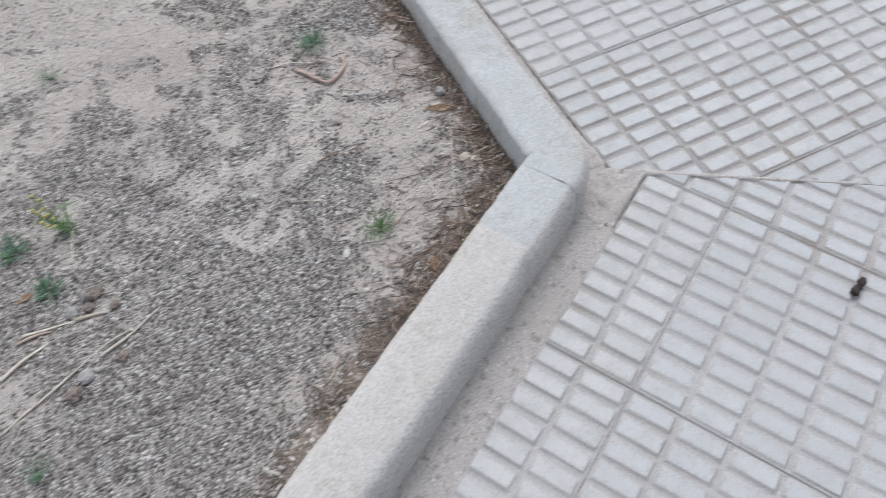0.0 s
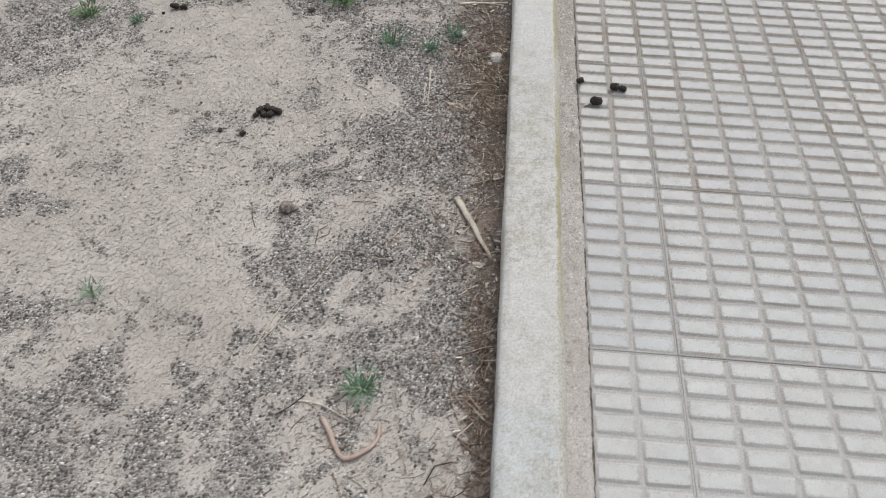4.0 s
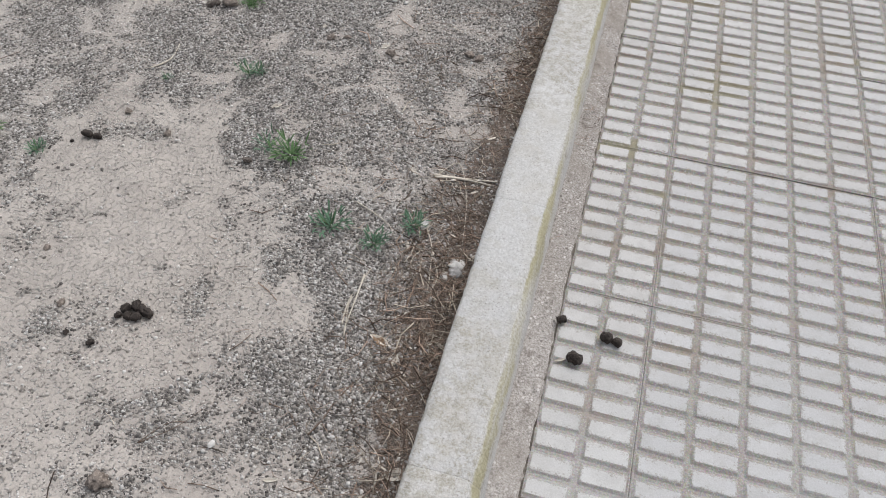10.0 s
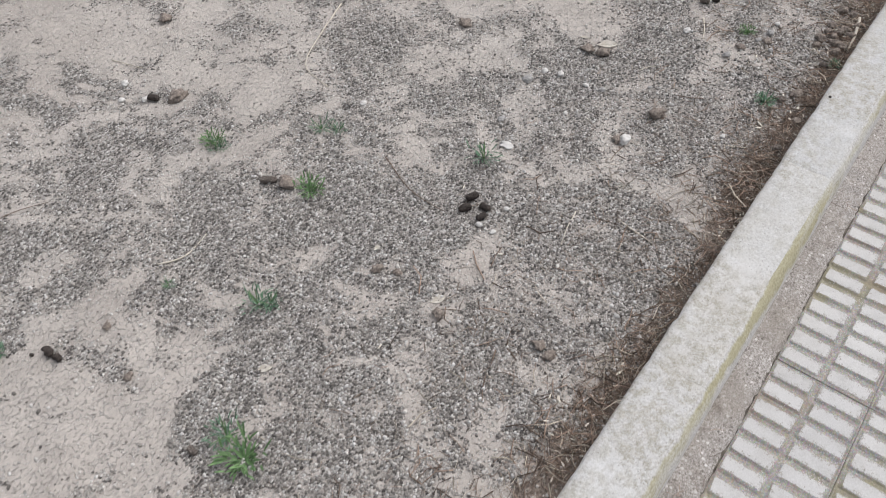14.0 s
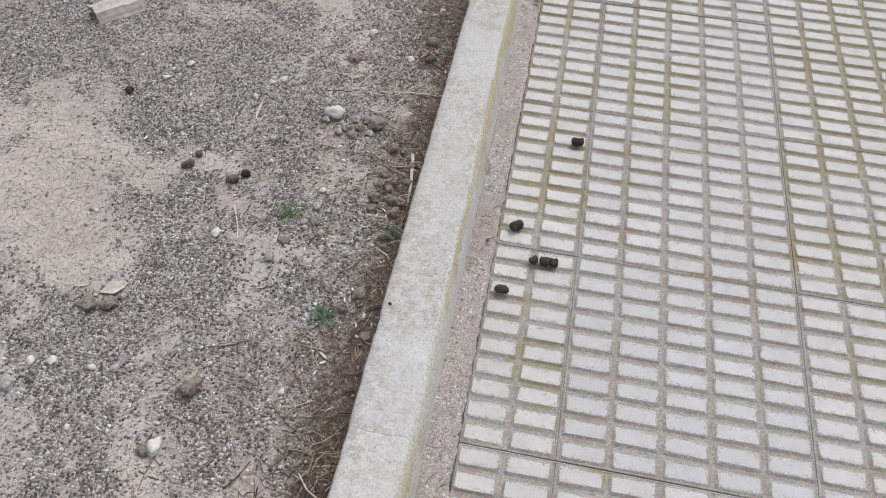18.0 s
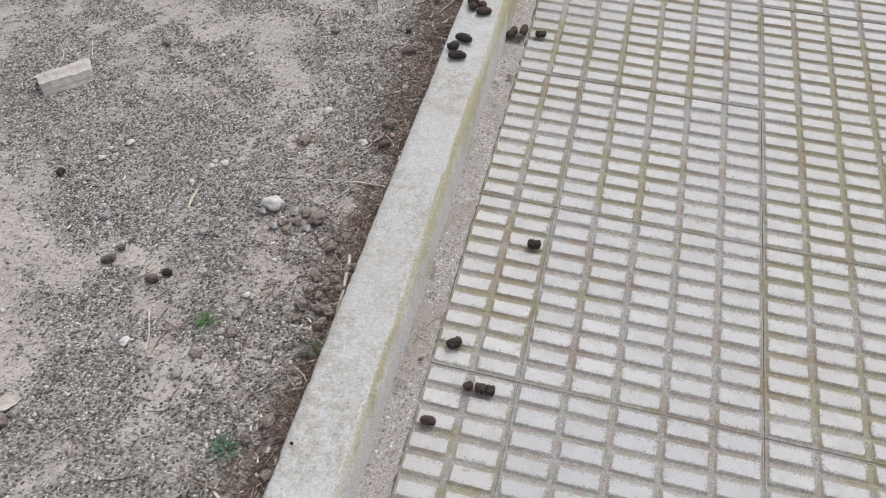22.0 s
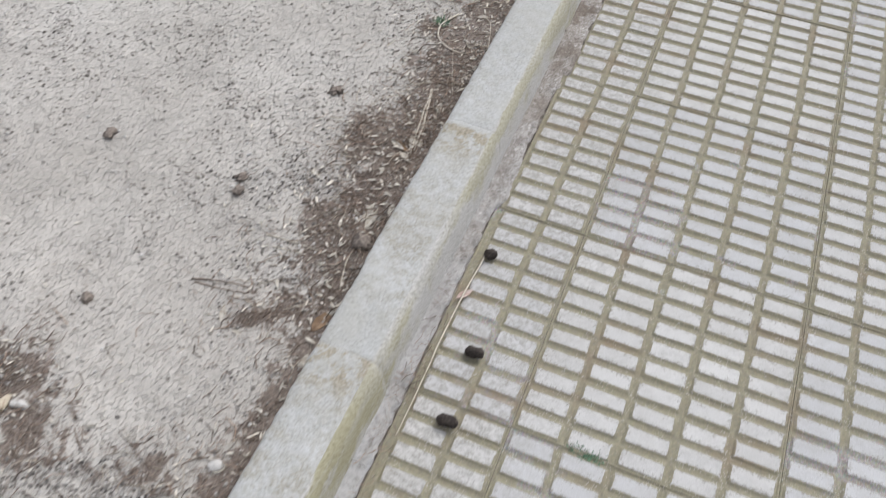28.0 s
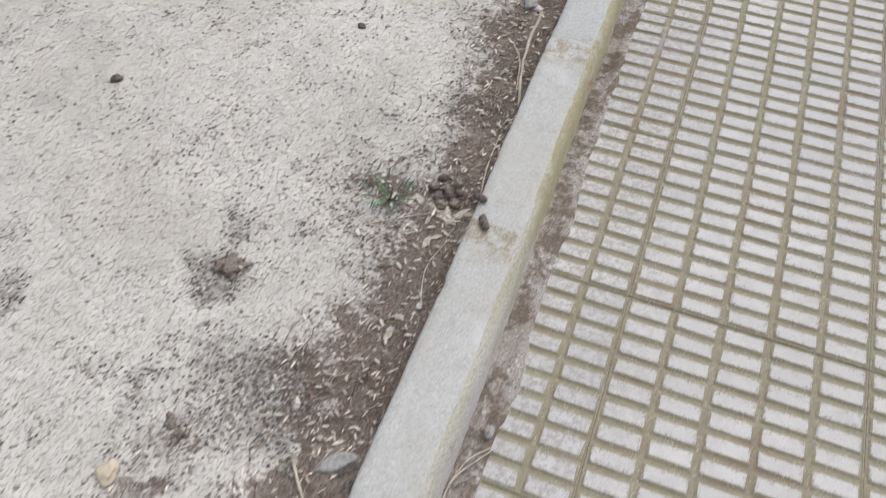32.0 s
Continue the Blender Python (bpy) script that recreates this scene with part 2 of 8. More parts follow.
def make_kerb():
    m, n, l, b = material("kerb_concrete", 0.9)
    w = world_coords(n, l, 1.0)
    oi = n.new("ShaderNodeObjectInfo")
    big = noise_tex(n, l, w, 5.0, 5, 0.6)
    fine = noise_tex(n, l, w, 260, 4, 0.75)
    c = ramp(n, l, big, [(0.3, (0.49, 0.485, 0.463)), (0.7, (0.60, 0.596, 0.574))])
    tone = ramp(n, l, oi.outputs["Random"], [(0.0, (0.92, 0.935, 0.95)), (0.5, (1.0, 0.995, 0.985)), (1.0, (1.04, 1.03, 1.0))])
    c = blend(n, l, 1.0, c, tone, "MULTIPLY")
    dome = noise_tex(n, l, w, 300, 3, 0.75)
    grain = ramp(n, l, dome, [(0.30, (0.24, 0.228, 0.205)), (0.42, (0.425, 0.418, 0.396)), (0.55, (0.55, 0.544, 0.525)), (0.70, (0.70, 0.696, 0.68))])
    c = blend(n, l, 0.55, c, grain)
    lichen = ramp(n, l, noise_tex(n, l, w, 24, 6, 0.75), [(0.54, 0.0), (0.70, 0.5)])
    c = blend(n, l, lichen, c, (0.36, 0.33, 0.25))
    stain = ramp(n, l, noise_tex(n, l, w, 6.5, 5, 0.7), [(0.5, 0.0), (0.68, 0.55)])
    c = blend(n, l, stain, c, (0.49, 0.463, 0.405))
    smear = ramp(n, l, noise_tex(n, l, w, 9, 3, 0.5), [(0.6, 0.0), (0.74, 0.6)])
    c = blend(n, l, smear, c, (0.66, 0.655, 0.635))
    place = n.new("ShaderNodeSeparateXYZ")
    l.new(w, place.inputs[0])
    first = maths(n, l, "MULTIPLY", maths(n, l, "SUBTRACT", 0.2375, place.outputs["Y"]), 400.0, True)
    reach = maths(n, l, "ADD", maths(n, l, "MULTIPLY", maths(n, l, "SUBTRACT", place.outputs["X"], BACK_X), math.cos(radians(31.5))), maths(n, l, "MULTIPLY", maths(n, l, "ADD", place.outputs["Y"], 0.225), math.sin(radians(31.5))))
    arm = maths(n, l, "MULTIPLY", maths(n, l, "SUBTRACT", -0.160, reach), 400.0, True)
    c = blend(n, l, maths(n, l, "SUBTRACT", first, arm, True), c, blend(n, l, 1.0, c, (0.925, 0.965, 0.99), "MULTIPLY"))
    c = blend(n, l, arm, c, blend(n, l, 1.0, c, (1.03, 1.01, 0.98), "MULTIPLY"))
    older = maths(n, l, "MULTIPLY", maths(n, l, "ADD", maths(n, l, "SUBTRACT", place.outputs["Y"], 4.3), maths(n, l, "SUBTRACT", big, 0.5)), 1.5, True)
    c = blend(n, l, older, c, blend(n, l, 1.0, c, (0.905, 0.92, 0.925), "MULTIPLY"))
    f, on = stone_end(n, l, w)
    f = maths(n, l, "ADD", f, maths(n, l, "MULTIPLY", maths(n, l, "SUBTRACT", noise_tex(n, l, w, 3.2, 2, 0.5), 0.5), 0.10))
    crust = maths(n, l, "MULTIPLY", ramp(n, l, f, [(0.80, 0.0), (0.90, 0.85), (0.975, 0.85), (0.99, 0.0)]), ramp(n, l, noise_tex(n, l, w, 38, 5, 0.75), [(0.44, 0.0), (0.55, 1.0)]))
    c = blend(n, l, maths(n, l, "MULTIPLY", crust, on), c, ramp(n, l, dome, [(0.35, (0.20, 0.165, 0.10)), (0.65, (0.46, 0.405, 0.30))]))
    mould = maths(n, l, "MULTIPLY", ramp(n, l, noise_tex(n, l, w, 3.6, 4, 0.65), [(0.42, 0.1), (0.58, 0.9)]), ramp(n, l, noise_tex(n, l, w, 55, 5, 0.8), [(0.44, 0.0), (0.56, 0.8)]))
    tidy = maths(n, l, "MULTIPLY", maths(n, l, "SUBTRACT", place.outputs["Y"], 6.2), 1.5, True)
    mould = maths(n, l, "MULTIPLY", mould, maths(n, l, "SUBTRACT", 1.0, maths(n, l, "MULTIPLY", tidy, 0.8)))
    c = blend(n, l, mould, c, ramp(n, l, dome, [(0.35, (0.25, 0.228, 0.175)), (0.65, (0.47, 0.44, 0.375))]))
    pits = ramp(n, l, cells(n, l, w, 150, flat=True), [(0.08, 0.8), (0.20, 0.0)])
    some = n.new("ShaderNodeSeparateColor")
    l.new(cells(n, l, w, 150, out="Color", flat=True), some.inputs[0])
    pits = maths(n, l, "MULTIPLY", maths(n, l, "MULTIPLY", pits, maths(n, l, "GREATER_THAN", some.outputs[0], 0.62)), ramp(n, l, noise_tex(n, l, w, 30, 3, 0.6), [(0.46, 0.1), (0.6, 0.9)]))
    c = blend(n, l, pits, c, (0.21, 0.195, 0.17))
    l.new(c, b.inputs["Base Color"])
    bump(n, l, b, blend(n, l, 0.35, blend(n, l, 0.5, fine, dome), noise_tex(n, l, w, 70, 4, 0.7)), 0.85, 0.0026)
    return m


def make_chamfer():
    m, n, l, b = material("algae_streaked_concrete", 0.85)
    w = world_coords(n, l, 1.0)
    fine = noise_tex(n, l, w, 240, 4, 0.7)
    c = ramp(n, l, fine, [(0.28, (0.28, 0.265, 0.24)), (0.5, (0.49, 0.475, 0.445)), (0.72, (0.66, 0.65, 0.63))])
    long = noise_tex(n, l, world_coords(n, l, (14, 2.2, 14)), 1.0, 4, 0.65)
    place = n.new("ShaderNodeSeparateXYZ")
    l.new(w, place.inputs[0])
    sway = maths(n, l, "MULTIPLY", maths(n, l, "SUBTRACT", noise_tex(n, l, w, 14, 4, 0.7), 0.5), 0.022)
    off = maths(n, l, "ABSOLUTE", maths(n, l, "SUBTRACT", maths(n, l, "SUBTRACT", maths(n, l, "ADD", place.outputs["X"], sway), maths(n, l, "MULTIPLY", maths(n, l, "MULTIPLY", maths(n, l, "SUBTRACT", place.outputs["Y"], 7.05), 1.43, True), 0.018)), TOP_X + 0.009))
    wide = maths(n, l, "MULTIPLY", maths(n, l, "SUBTRACT", noise_tex(n, l, w, 3.1, 3, 0.6), 0.44), 1.3)
    wide = maths(n, l, "ADD", wide, maths(n, l, "MINIMUM", maths(n, l, "MULTIPLY", maths(n, l, "SUBTRACT", place.outputs["Y"], 3.2), 0.12, True), 0.08))
    f, on = stone_end(n, l, w)
    ripe = maths(n, l, "MULTIPLY", ramp(n, l, maths(n, l, "ADD", f, maths(n, l, "MULTIPLY", maths(n, l, "SUBTRACT", noise_tex(n, l, w, 2.7, 2, 0.5), 0.5), 0.5)), [(0.45, 0.0), (0.80, 1.0), (0.985, 1.0), (1.0, 0.1)]), on)
    ripe = maths(n, l, "MULTIPLY", ripe, maths(n, l, "SUBTRACT", 1.0, maths(n, l, "MULTIPLY", maths(n, l, "MULTIPLY", maths(n, l, "SUBTRACT", place.outputs["Y"], 5.6), 1.2, True), 0.65)))
    ripe = maths(n, l, "MAXIMUM", ripe, maths(n, l, "MULTIPLY", maths(n, l, "SUBTRACT", place.outputs["Y"], 9.62), 12.0, True))
    wide = maths(n, l, "ADD", wide, maths(n, l, "MULTIPLY", ripe, 0.55))
    line = ramp(n, l, maths(n, l, "SUBTRACT", maths(n, l, "MULTIPLY", off, 80.0), wide), [(0.25, 1.0), (0.60, 0.0)])
    streak = maths(n, l, "MULTIPLY", line, maths(n, l, "MAXIMUM", ramp(n, l, long, [(0.36, 0.10), (0.54, 0.85)]), maths(n, l, "MULTIPLY", ripe, ramp(n, l, noise_tex(n, l, w, 30, 4, 0.7), [(0.36, 0.3), (0.52, 0.9)]))))
    worn = maths(n, l, "MULTIPLY", maths(n, l, "MULTIPLY", maths(n, l, "SUBTRACT", place.outputs["Y"], 5.8), 1.5, True), maths(n, l, "MULTIPLY", maths(n, l, "SUBTRACT", 9.66, place.outputs["Y"]), 12.0, True))
    streak = maths(n, l, "MULTIPLY", streak, maths(n, l, "SUBTRACT", 1.0, maths(n, l, "MULTIPLY", worn, 0.3)))
    c = blend(n, l, maths(n, l, "MULTIPLY", streak, past_bend(n, l, w)), c, ramp(n, l, fine, [(0.3, (0.26, 0.235, 0.125)), (0.7, (0.43, 0.395, 0.245))]))
    spots = ramp(n, l, noise_tex(n, l, w, 45, 4, 0.7), [(0.62, 0.0), (0.75, 0.6)])
    c = blend(n, l, spots, c, (0.19, 0.165, 0.11))
    l.new(c, b.inputs["Base Color"])
    bump(n, l, b, fine, 0.5, 0.0025)
    return m


def make_mortar():
    m, n, l, b = material("washed_mortar", 0.95)
    w = world_coords(n, l, 1.0)
    dome = noise_tex(n, l, w, 330, 3, 0.8)
    c = ramp(n, l, dome, [(0.34, (0.12, 0.103, 0.088)), (0.44, (0.31, 0.282, 0.255)), (0.56, (0.45, 0.418, 0.385)), (0.66, (0.66, 0.63, 0.59))])
    bits = n.new("ShaderNodeSeparateColor")
    l.new(cells(n, l, w, 150, out="Color", flat=True), bits.inputs[0])
    seen = maths(n, l, "MULTIPLY", ramp(n, l, cells(n, l, w, 150, flat=True), [(0.30, 1.0), (0.40, 0.0)]), maths(n, l, "GREATER_THAN", bits.outputs[0], 0.72))
    c = blend(n, l, seen, c, ramp(n, l, bits.outputs[1], [(0.1, (0.15, 0.135, 0.12)), (0.5, (0.42, 0.39, 0.36)), (1.0, (0.72, 0.70, 0.67))]))
    big = noise_tex(n, l, w, 6.5, 4, 0.6)
    c = blend(n, l, ramp(n, l, big, [(0.46, 0.0), (0.66, 0.6)]), c, (0.31, 0.275, 0.235))
    c = blend(n, l, maths(n, l, "MULTIPLY", early(n, l, w), 0.5), c, (0.55, 0.52, 0.48))
    place = n.new("ShaderNodeSeparateXYZ")
    l.new(w, place.inputs[0])
    late = maths(n, l, "MULTIPLY", maths(n, l, "SUBTRACT", place.outputs["Y"], 3.9), 1.2, True)
    cement = ramp(n, l, maths(n, l, "ADD", noise_tex(n, l, w, 8, 5, 0.65), maths(n, l, "MULTIPLY", late, 0.12)), [(0.48, 0.0), (0.60, 0.85)])
    late = maths(n, l, "MULTIPLY", late, maths(n, l, "SUBTRACT", 1.0, maths(n, l, "MULTIPLY", maths(n, l, "SUBTRACT", place.outputs["Y"], 5.9), 1.0, True)))
    c = blend(n, l, maths(n, l, "MULTIPLY", cement, late), c, ramp(n, l, noise_tex(n, l, w, 160, 4, 0.7), [(0.3, (0.40, 0.395, 0.385)), (0.7, (0.60, 0.595, 0.58))]))
    duff = maths(n, l, "MULTIPLY", maths(n, l, "MULTIPLY", maths(n, l, "SUBTRACT", place.outputs["Y"], 6.0), 0.8, True), ramp(n, l, noise_tex(n, l, w, 11, 5, 0.75), [(0.47, 0.0), (0.54, 0.9)]))
    c = blend(n, l, duff, c, ramp(n, l, noise_tex(n, l, w, 260, 4, 0.75), [(0.3, (0.07, 0.055, 0.043)), (0.55, (0.19, 0.15, 0.115)), (0.75, (0.42, 0.36, 0.29))]))
    dirt = noise_tex(n, l, w, 55, 4, 0.7)
    c = blend(n, l, ramp(n, l, dirt, [(0.54, 0.0), (0.68, 0.6)]), c, (0.17, 0.145, 0.12))
    l.new(c, b.inputs["Base Color"])
    bump(n, l, b, blend(n, l, 0.45, dome, dirt), 0.9, 0.004)
    return m


def make_soil():
    m, n, l, b = material("gritty_dry_soil", 1.0)
    w = world_coords(n, l, 1.0)
    at, lit, sand = n.new("ShaderNodeAttribute"), n.new("ShaderNodeAttribute"), n.new("ShaderNodeAttribute")
    at.attribute_name, lit.attribute_name, sand.attribute_name = "gravel", "litter", "sand"
    big = noise_tex(n, l, w, 3.0, 5, 0.6)
    fine = noise_tex(n, l, w, 240, 5, 0.8)
    mid = noise_tex(n, l, w, 48, 5, 0.72)
    brown = ramp(n, l, big, [(0.3, (0.385, 0.345, 0.305)), (0.7, (0.50, 0.457, 0.408))])
    white = ramp(n, l, big, [(0.3, (0.50, 0.479, 0.430)), (0.7, (0.625, 0.604, 0.552))])
    pale = blend(n, l, sand.outputs["Fac"], brown, white)
    pale = blend(n, l, 1.0, pale, ramp(n, l, mid, [(0.30, 0.86), (0.5, 1.0), (0.72, 1.09)]), "MULTIPLY")
    pale = blend(n, l, 1.0, pale, ramp(n, l, fine, [(0.28, 0.70), (0.5, 1.0), (0.74, 1.18)]), "MULTIPLY")
    crumbs = maths(n, l, "MULTIPLY", ramp(n, l, noise_tex(n, l, w, 95, 4, 0.75), [(0.54, 0.0), (0.64, 0.7)]), ramp(n, l, noise_tex(n, l, w, 9, 4, 0.7), [(0.40, 0.15), (0.58, 1.0)]))
    crumbs = maths(n, l, "MULTIPLY", crumbs, maths(n, l, "SUBTRACT", 1.0, maths(n, l, "MULTIPLY", sand.outputs["Fac"], 0.7)))
    pale = blend(n, l, crumbs, pale, ramp(n, l, fine, [(0.35, (0.20, 0.178, 0.153)), (0.65, (0.36, 0.328, 0.29))]))
    rag = blend(n, l, 0.40, blend(n, l, 0.55, noise_tex(n, l, w, 85, 4, 0.75), noise_tex(n, l, w, 34, 4, 0.7)), noise_tex(n, l, w, 15, 5, 0.7))
    amount = maths(n, l, "ADD", at.outputs["Fac"], maths(n, l, "MULTIPLY", maths(n, l, "SUBTRACT", rag, 0.5), 2.8))
    c = blend(n, l, ramp(n, l, amount, [(0.34, 0.0), (0.72, 0.75)]), pale, (0.29, 0.262, 0.23))
    lumps = None
    for size, reach, least, shades in ((330, 1.3, 0.30, [(0.0, (0.36, 0.334, 0.30)), (0.15, (0.42, 0.39, 0.35)), (0.7, (0.56, 0.525, 0.475)), (1.0, (0.74, 0.72, 0.68))]),
                                       (190, 1.5, 0.03, [(0.0, (0.088, 0.08, 0.073)), (0.3, (0.17, 0.155, 0.139)), (0.55, (0.30, 0.276, 0.247)), (0.78, (0.46, 0.433, 0.394)), (1.0, (0.66, 0.636, 0.6))])):
        apart = cells(n, l, w, size, flat=True)
        pick_one = n.new("ShaderNodeSeparateColor")
        l.new(cells(n, l, w, size, out="Color", flat=True), pick_one.inputs[0])
        share = maths(n, l, "MAXIMUM", maths(n, l, "MULTIPLY", maths(n, l, "SUBTRACT", amount, 0.12), reach), least)
        there = maths(n, l, "MULTIPLY", maths(n, l, "SUBTRACT", share, pick_one.outputs[0]), 9.0, True)
        disk = ramp(n, l, apart, [(0.46, 1.0), (0.60, 0.0)])
        mask = maths(n, l, "MULTIPLY", there, disk)
        c = blend(n, l, mask, c, ramp(n, l, pick_one.outputs[1], shades))
        dome = maths(n, l, "MULTIPLY", there, ramp(n, l, apart, [(0.0, 1.0), (0.3, 0.75), (0.55, 0.0)]))
        lumps = dome if lumps is None else maths(n, l, "MAXIMUM", lumps, dome)
    humus = ramp(n, l, fine, [(0.3, (0.069, 0.051, 0.040)), (0.46, (0.153, 0.117, 0.093)), (0.60, (0.262, 0.207, 0.168)), (0.72, (0.44, 0.395, 0.345))])
    hum = maths(n, l, "ADD", lit.outputs["Fac"], maths(n, l, "MULTIPLY", maths(n, l, "SUBTRACT", rag, 0.5), 3.8))
    c = blend(n, l, ramp(n, l, hum, [(0.46, 0.0), (0.60, 0.85)]), c, humus)
    l.new(c, b.inputs["Base Color"])
    loose = maths(n, l, "SUBTRACT", 1.0, maths(n, l, "MULTIPLY", sand.outputs["Fac"], 0.3))
    bump(n, l, b, maths(n, l, "MULTIPLY", maths(n, l, "ADD", lumps, maths(n, l, "MULTIPLY", blend(n, l, 0.5, fine, mid), 0.5)), loose), 1.0, 0.0036)
    return m


def simple(name, stops, scale=60.0, rough=0.9, depth=0.002, strength=0.5, island=0.0):
    m, n, l, b = material(name, rough)
    o = coords(n, l, 1.0)
    t = noise_tex(n, l, o, scale, 5, 0.65)
    c = ramp(n, l, t, stops)
    if island:
        g = n.new("ShaderNodeNewGeometry")
        c = blend(n, l, 1.0, c, ramp(n, l, g.outputs["Random Per Island"], [(0.0, 1 - island), (1.0, 1 + island)]), "MULTIPLY")
    l.new(c, b.inputs["Base Color"])
    bump(n, l, b, t, strength, depth)
    return m


def make_stones(name, shades):
    m, n, l, b = material(name, 0.9)
    g = n.new("ShaderNodeNewGeometry")
    w = world_coords(n, l, 1.0)
    c = ramp(n, l, g.outputs["Random Per Island"], [(k / (len(shades) - 1), c) for k, c in enumerate(shades)])
    c = blend(n, l, 0.25, c, ramp(n, l, noise_tex(n, l, w, 500, 3, 0.6), [(0.3, (0.12, 0.11, 0.098)), (0.7, (0.48, 0.44, 0.39))]))
    l.new(c, b.inputs["Base Color"])
    return m


PAD, CHANNEL, KERB, CHAMFER, MORTAR, SOIL, GRIT = make_pad(), make_channel(), make_kerb(), make_chamfer(), make_mortar(), make_soil(), make_stones("grit_stones", [(0.082, 0.076, 0.070), (0.15, 0.139, 0.127), (0.25, 0.232, 0.211), (0.37, 0.347, 0.318), (0.52, 0.494, 0.458), (0.72, 0.70, 0.67)])
DUSTY = make_stones("dusty_stones", [(0.22, 0.20, 0.176), (0.30, 0.274, 0.243), (0.42, 0.386, 0.346), (0.50, 0.462, 0.415), (0.58, 0.545, 0.50), (0.74, 0.72, 0.68)])
DIRT = simple("joint_dirt", [(0.3, (0.06, 0.052, 0.044)), (0.5, (0.17, 0.15, 0.125)), (0.7, (0.38, 0.355, 0.32))], 45, 1.0)
DUNG = simple("dark_dung", [(0.3, (0.018, 0.014, 0.012)), (0.55, (0.055, 0.044, 0.037)), (0.75, (0.13, 0.108, 0.092))], 300, 0.7, 0.003, 0.8)
DUNG_BROWN = simple("brown_dung", [(0.3, (0.036, 0.025, 0.020)), (0.55, (0.098, 0.068, 0.053)), (0.75, (0.21, 0.158, 0.128))], 330, 0.75, 0.004, 1.0)
DUNG_OLD = simple("weathered_dung", [(0.3, (0.085, 0.07, 0.058)), (0.5, (0.17, 0.143, 0.122)), (0.72, (0.33, 0.29, 0.25))], 260, 0.95, 0.005, 1.0)
STRAW = simple("dry_straw", [(0.3, (0.30, 0.255, 0.195)), (0.7, (0.55, 0.49, 0.40))], 90, 0.8, 0.001, 0.3, island=0.55)
STALK = simple("pale_dry_stalk", [(0.3, (0.46, 0.41, 0.33)), (0.7, (0.68, 0.625, 0.53))], 90, 0.8, 0.001, 0.3)
NEEDLE = simple("brown_dead_stems", [(0.3, (0.135, 0.093, 0.068)), (0.7, (0.35, 0.262, 0.202))], 90, 0.9, 0.001, 0.3, island=0.75)
CHIP = simple("pale_husks", [(0.3, (0.45, 0.40, 0.32)), (0.7, (0.70, 0.66, 0.58))], 120, 0.8, 0.001, 0.3, island=0.35)
LEAF_GREEN = simple("weed_leaf", [(0.3, (0.07, 0.14, 0.085)), (0.7, (0.16, 0.265, 0.165))], 90, 0.6, 0.001, 0.3, island=0.3)
LEAF_LIME = simple("young_weed_leaf", [(0.3, (0.08, 0.15, 0.06)), (0.7, (0.17, 0.27, 0.115))], 90, 0.6, 0.001, 0.3, island=0.3)
END_GRAIN = simple("weathered_end_grain", [(0.3, (0.17, 0.135, 0.095)), (0.7, (0.40, 0.34, 0.26))], 220, 0.9, 0.003, 0.8)
YELLOW = simple("dull_yellow_flower", [(0.3, (0.36, 0.31, 0.10)), (0.7, (0.60, 0.55, 0.26))], 90, 0.8, 0.001, 0.3)
DEAD_LEAF = simple("dead_leaf", [(0.3, (0.16, 0.10, 0.06)), (0.7, (0.36, 0.25, 0.16))], 70, 0.8, 0.001, 0.4)
WOOD = simple("bleached_wood", [(0.3, (0.34, 0.29, 0.22)), (0.7, (0.56, 0.51, 0.43))], 30, 0.8, 0.002, 0.4)
CLOD = simple("earth_clod", [(0.3, (0.135, 0.11, 0.092)), (0.5, (0.25, 0.21, 0.176)), (0.7, (0.41, 0.355, 0.305))], 190, 1.0, 0.004, 0.9)
STONE_WHITE = simple("white_stone", [(0.3, (0.46, 0.44, 0.405)), (0.7, (0.70, 0.68, 0.645))], 80, 0.8, 0.002, 0.4)
STONE_GREY = simple("grey_stone", [(0.3, (0.21, 0.203, 0.192)), (0.7, (0.48, 0.465, 0.44))], 130, 0.85, 0.003, 0.6)
PEEL = simple("dry_peel", [(0.3, (0.33, 0.235, 0.19)), (0.7, (0.52, 0.41, 0.35))], 60, 0.85, 0.002, 0.4)
CYAN = simple("pale_cyan_shell", [(0.3, (0.50, 0.62, 0.64)), (0.7, (0.66, 0.78, 0.80))], 60, 0.5, 0.001, 0.3)
BLEACHED = simple("pale_board", [(0.3, (0.36, 0.325, 0.285)), (0.5, (0.48, 0.44, 0.395)), (0.7, (0.62, 0.585, 0.535))], 75, 0.8, 0.002, 0.4)
PINK = simple("pink_terracotta", [(0.3, (0.40, 0.275, 0.225)), (0.5, (0.53, 0.41, 0.36)), (0.7, (0.64, 0.55, 0.50))], 110, 0.85, 0.003, 0.5)

# ---- plan: the bed lies beside the walk, with a bend in the kerb at its near end ----
KERB_Z, SOIL_Z = 0.085, 0.022
BEND = radians(31.5)                      # the near arm of the kerb runs back at this angle
ARM = Vector((math.cos(BEND), math.sin(BEND)))        # along the near arm, towards the bend
OUT = Vector((math.sin(BEND), -math.cos(BEND)))       # from the near arm out onto the walk
JOINT = Vector((-0.015, -0.430))          # crossing of the first tile joints of the near field
CRACK = Vector((0.055, -0.391))           # on the line where the two tile fields meet
CRACK_WAY = Vector((0.720, -0.432)).normalized()
T = 0.4
FAR_Y = 12.4


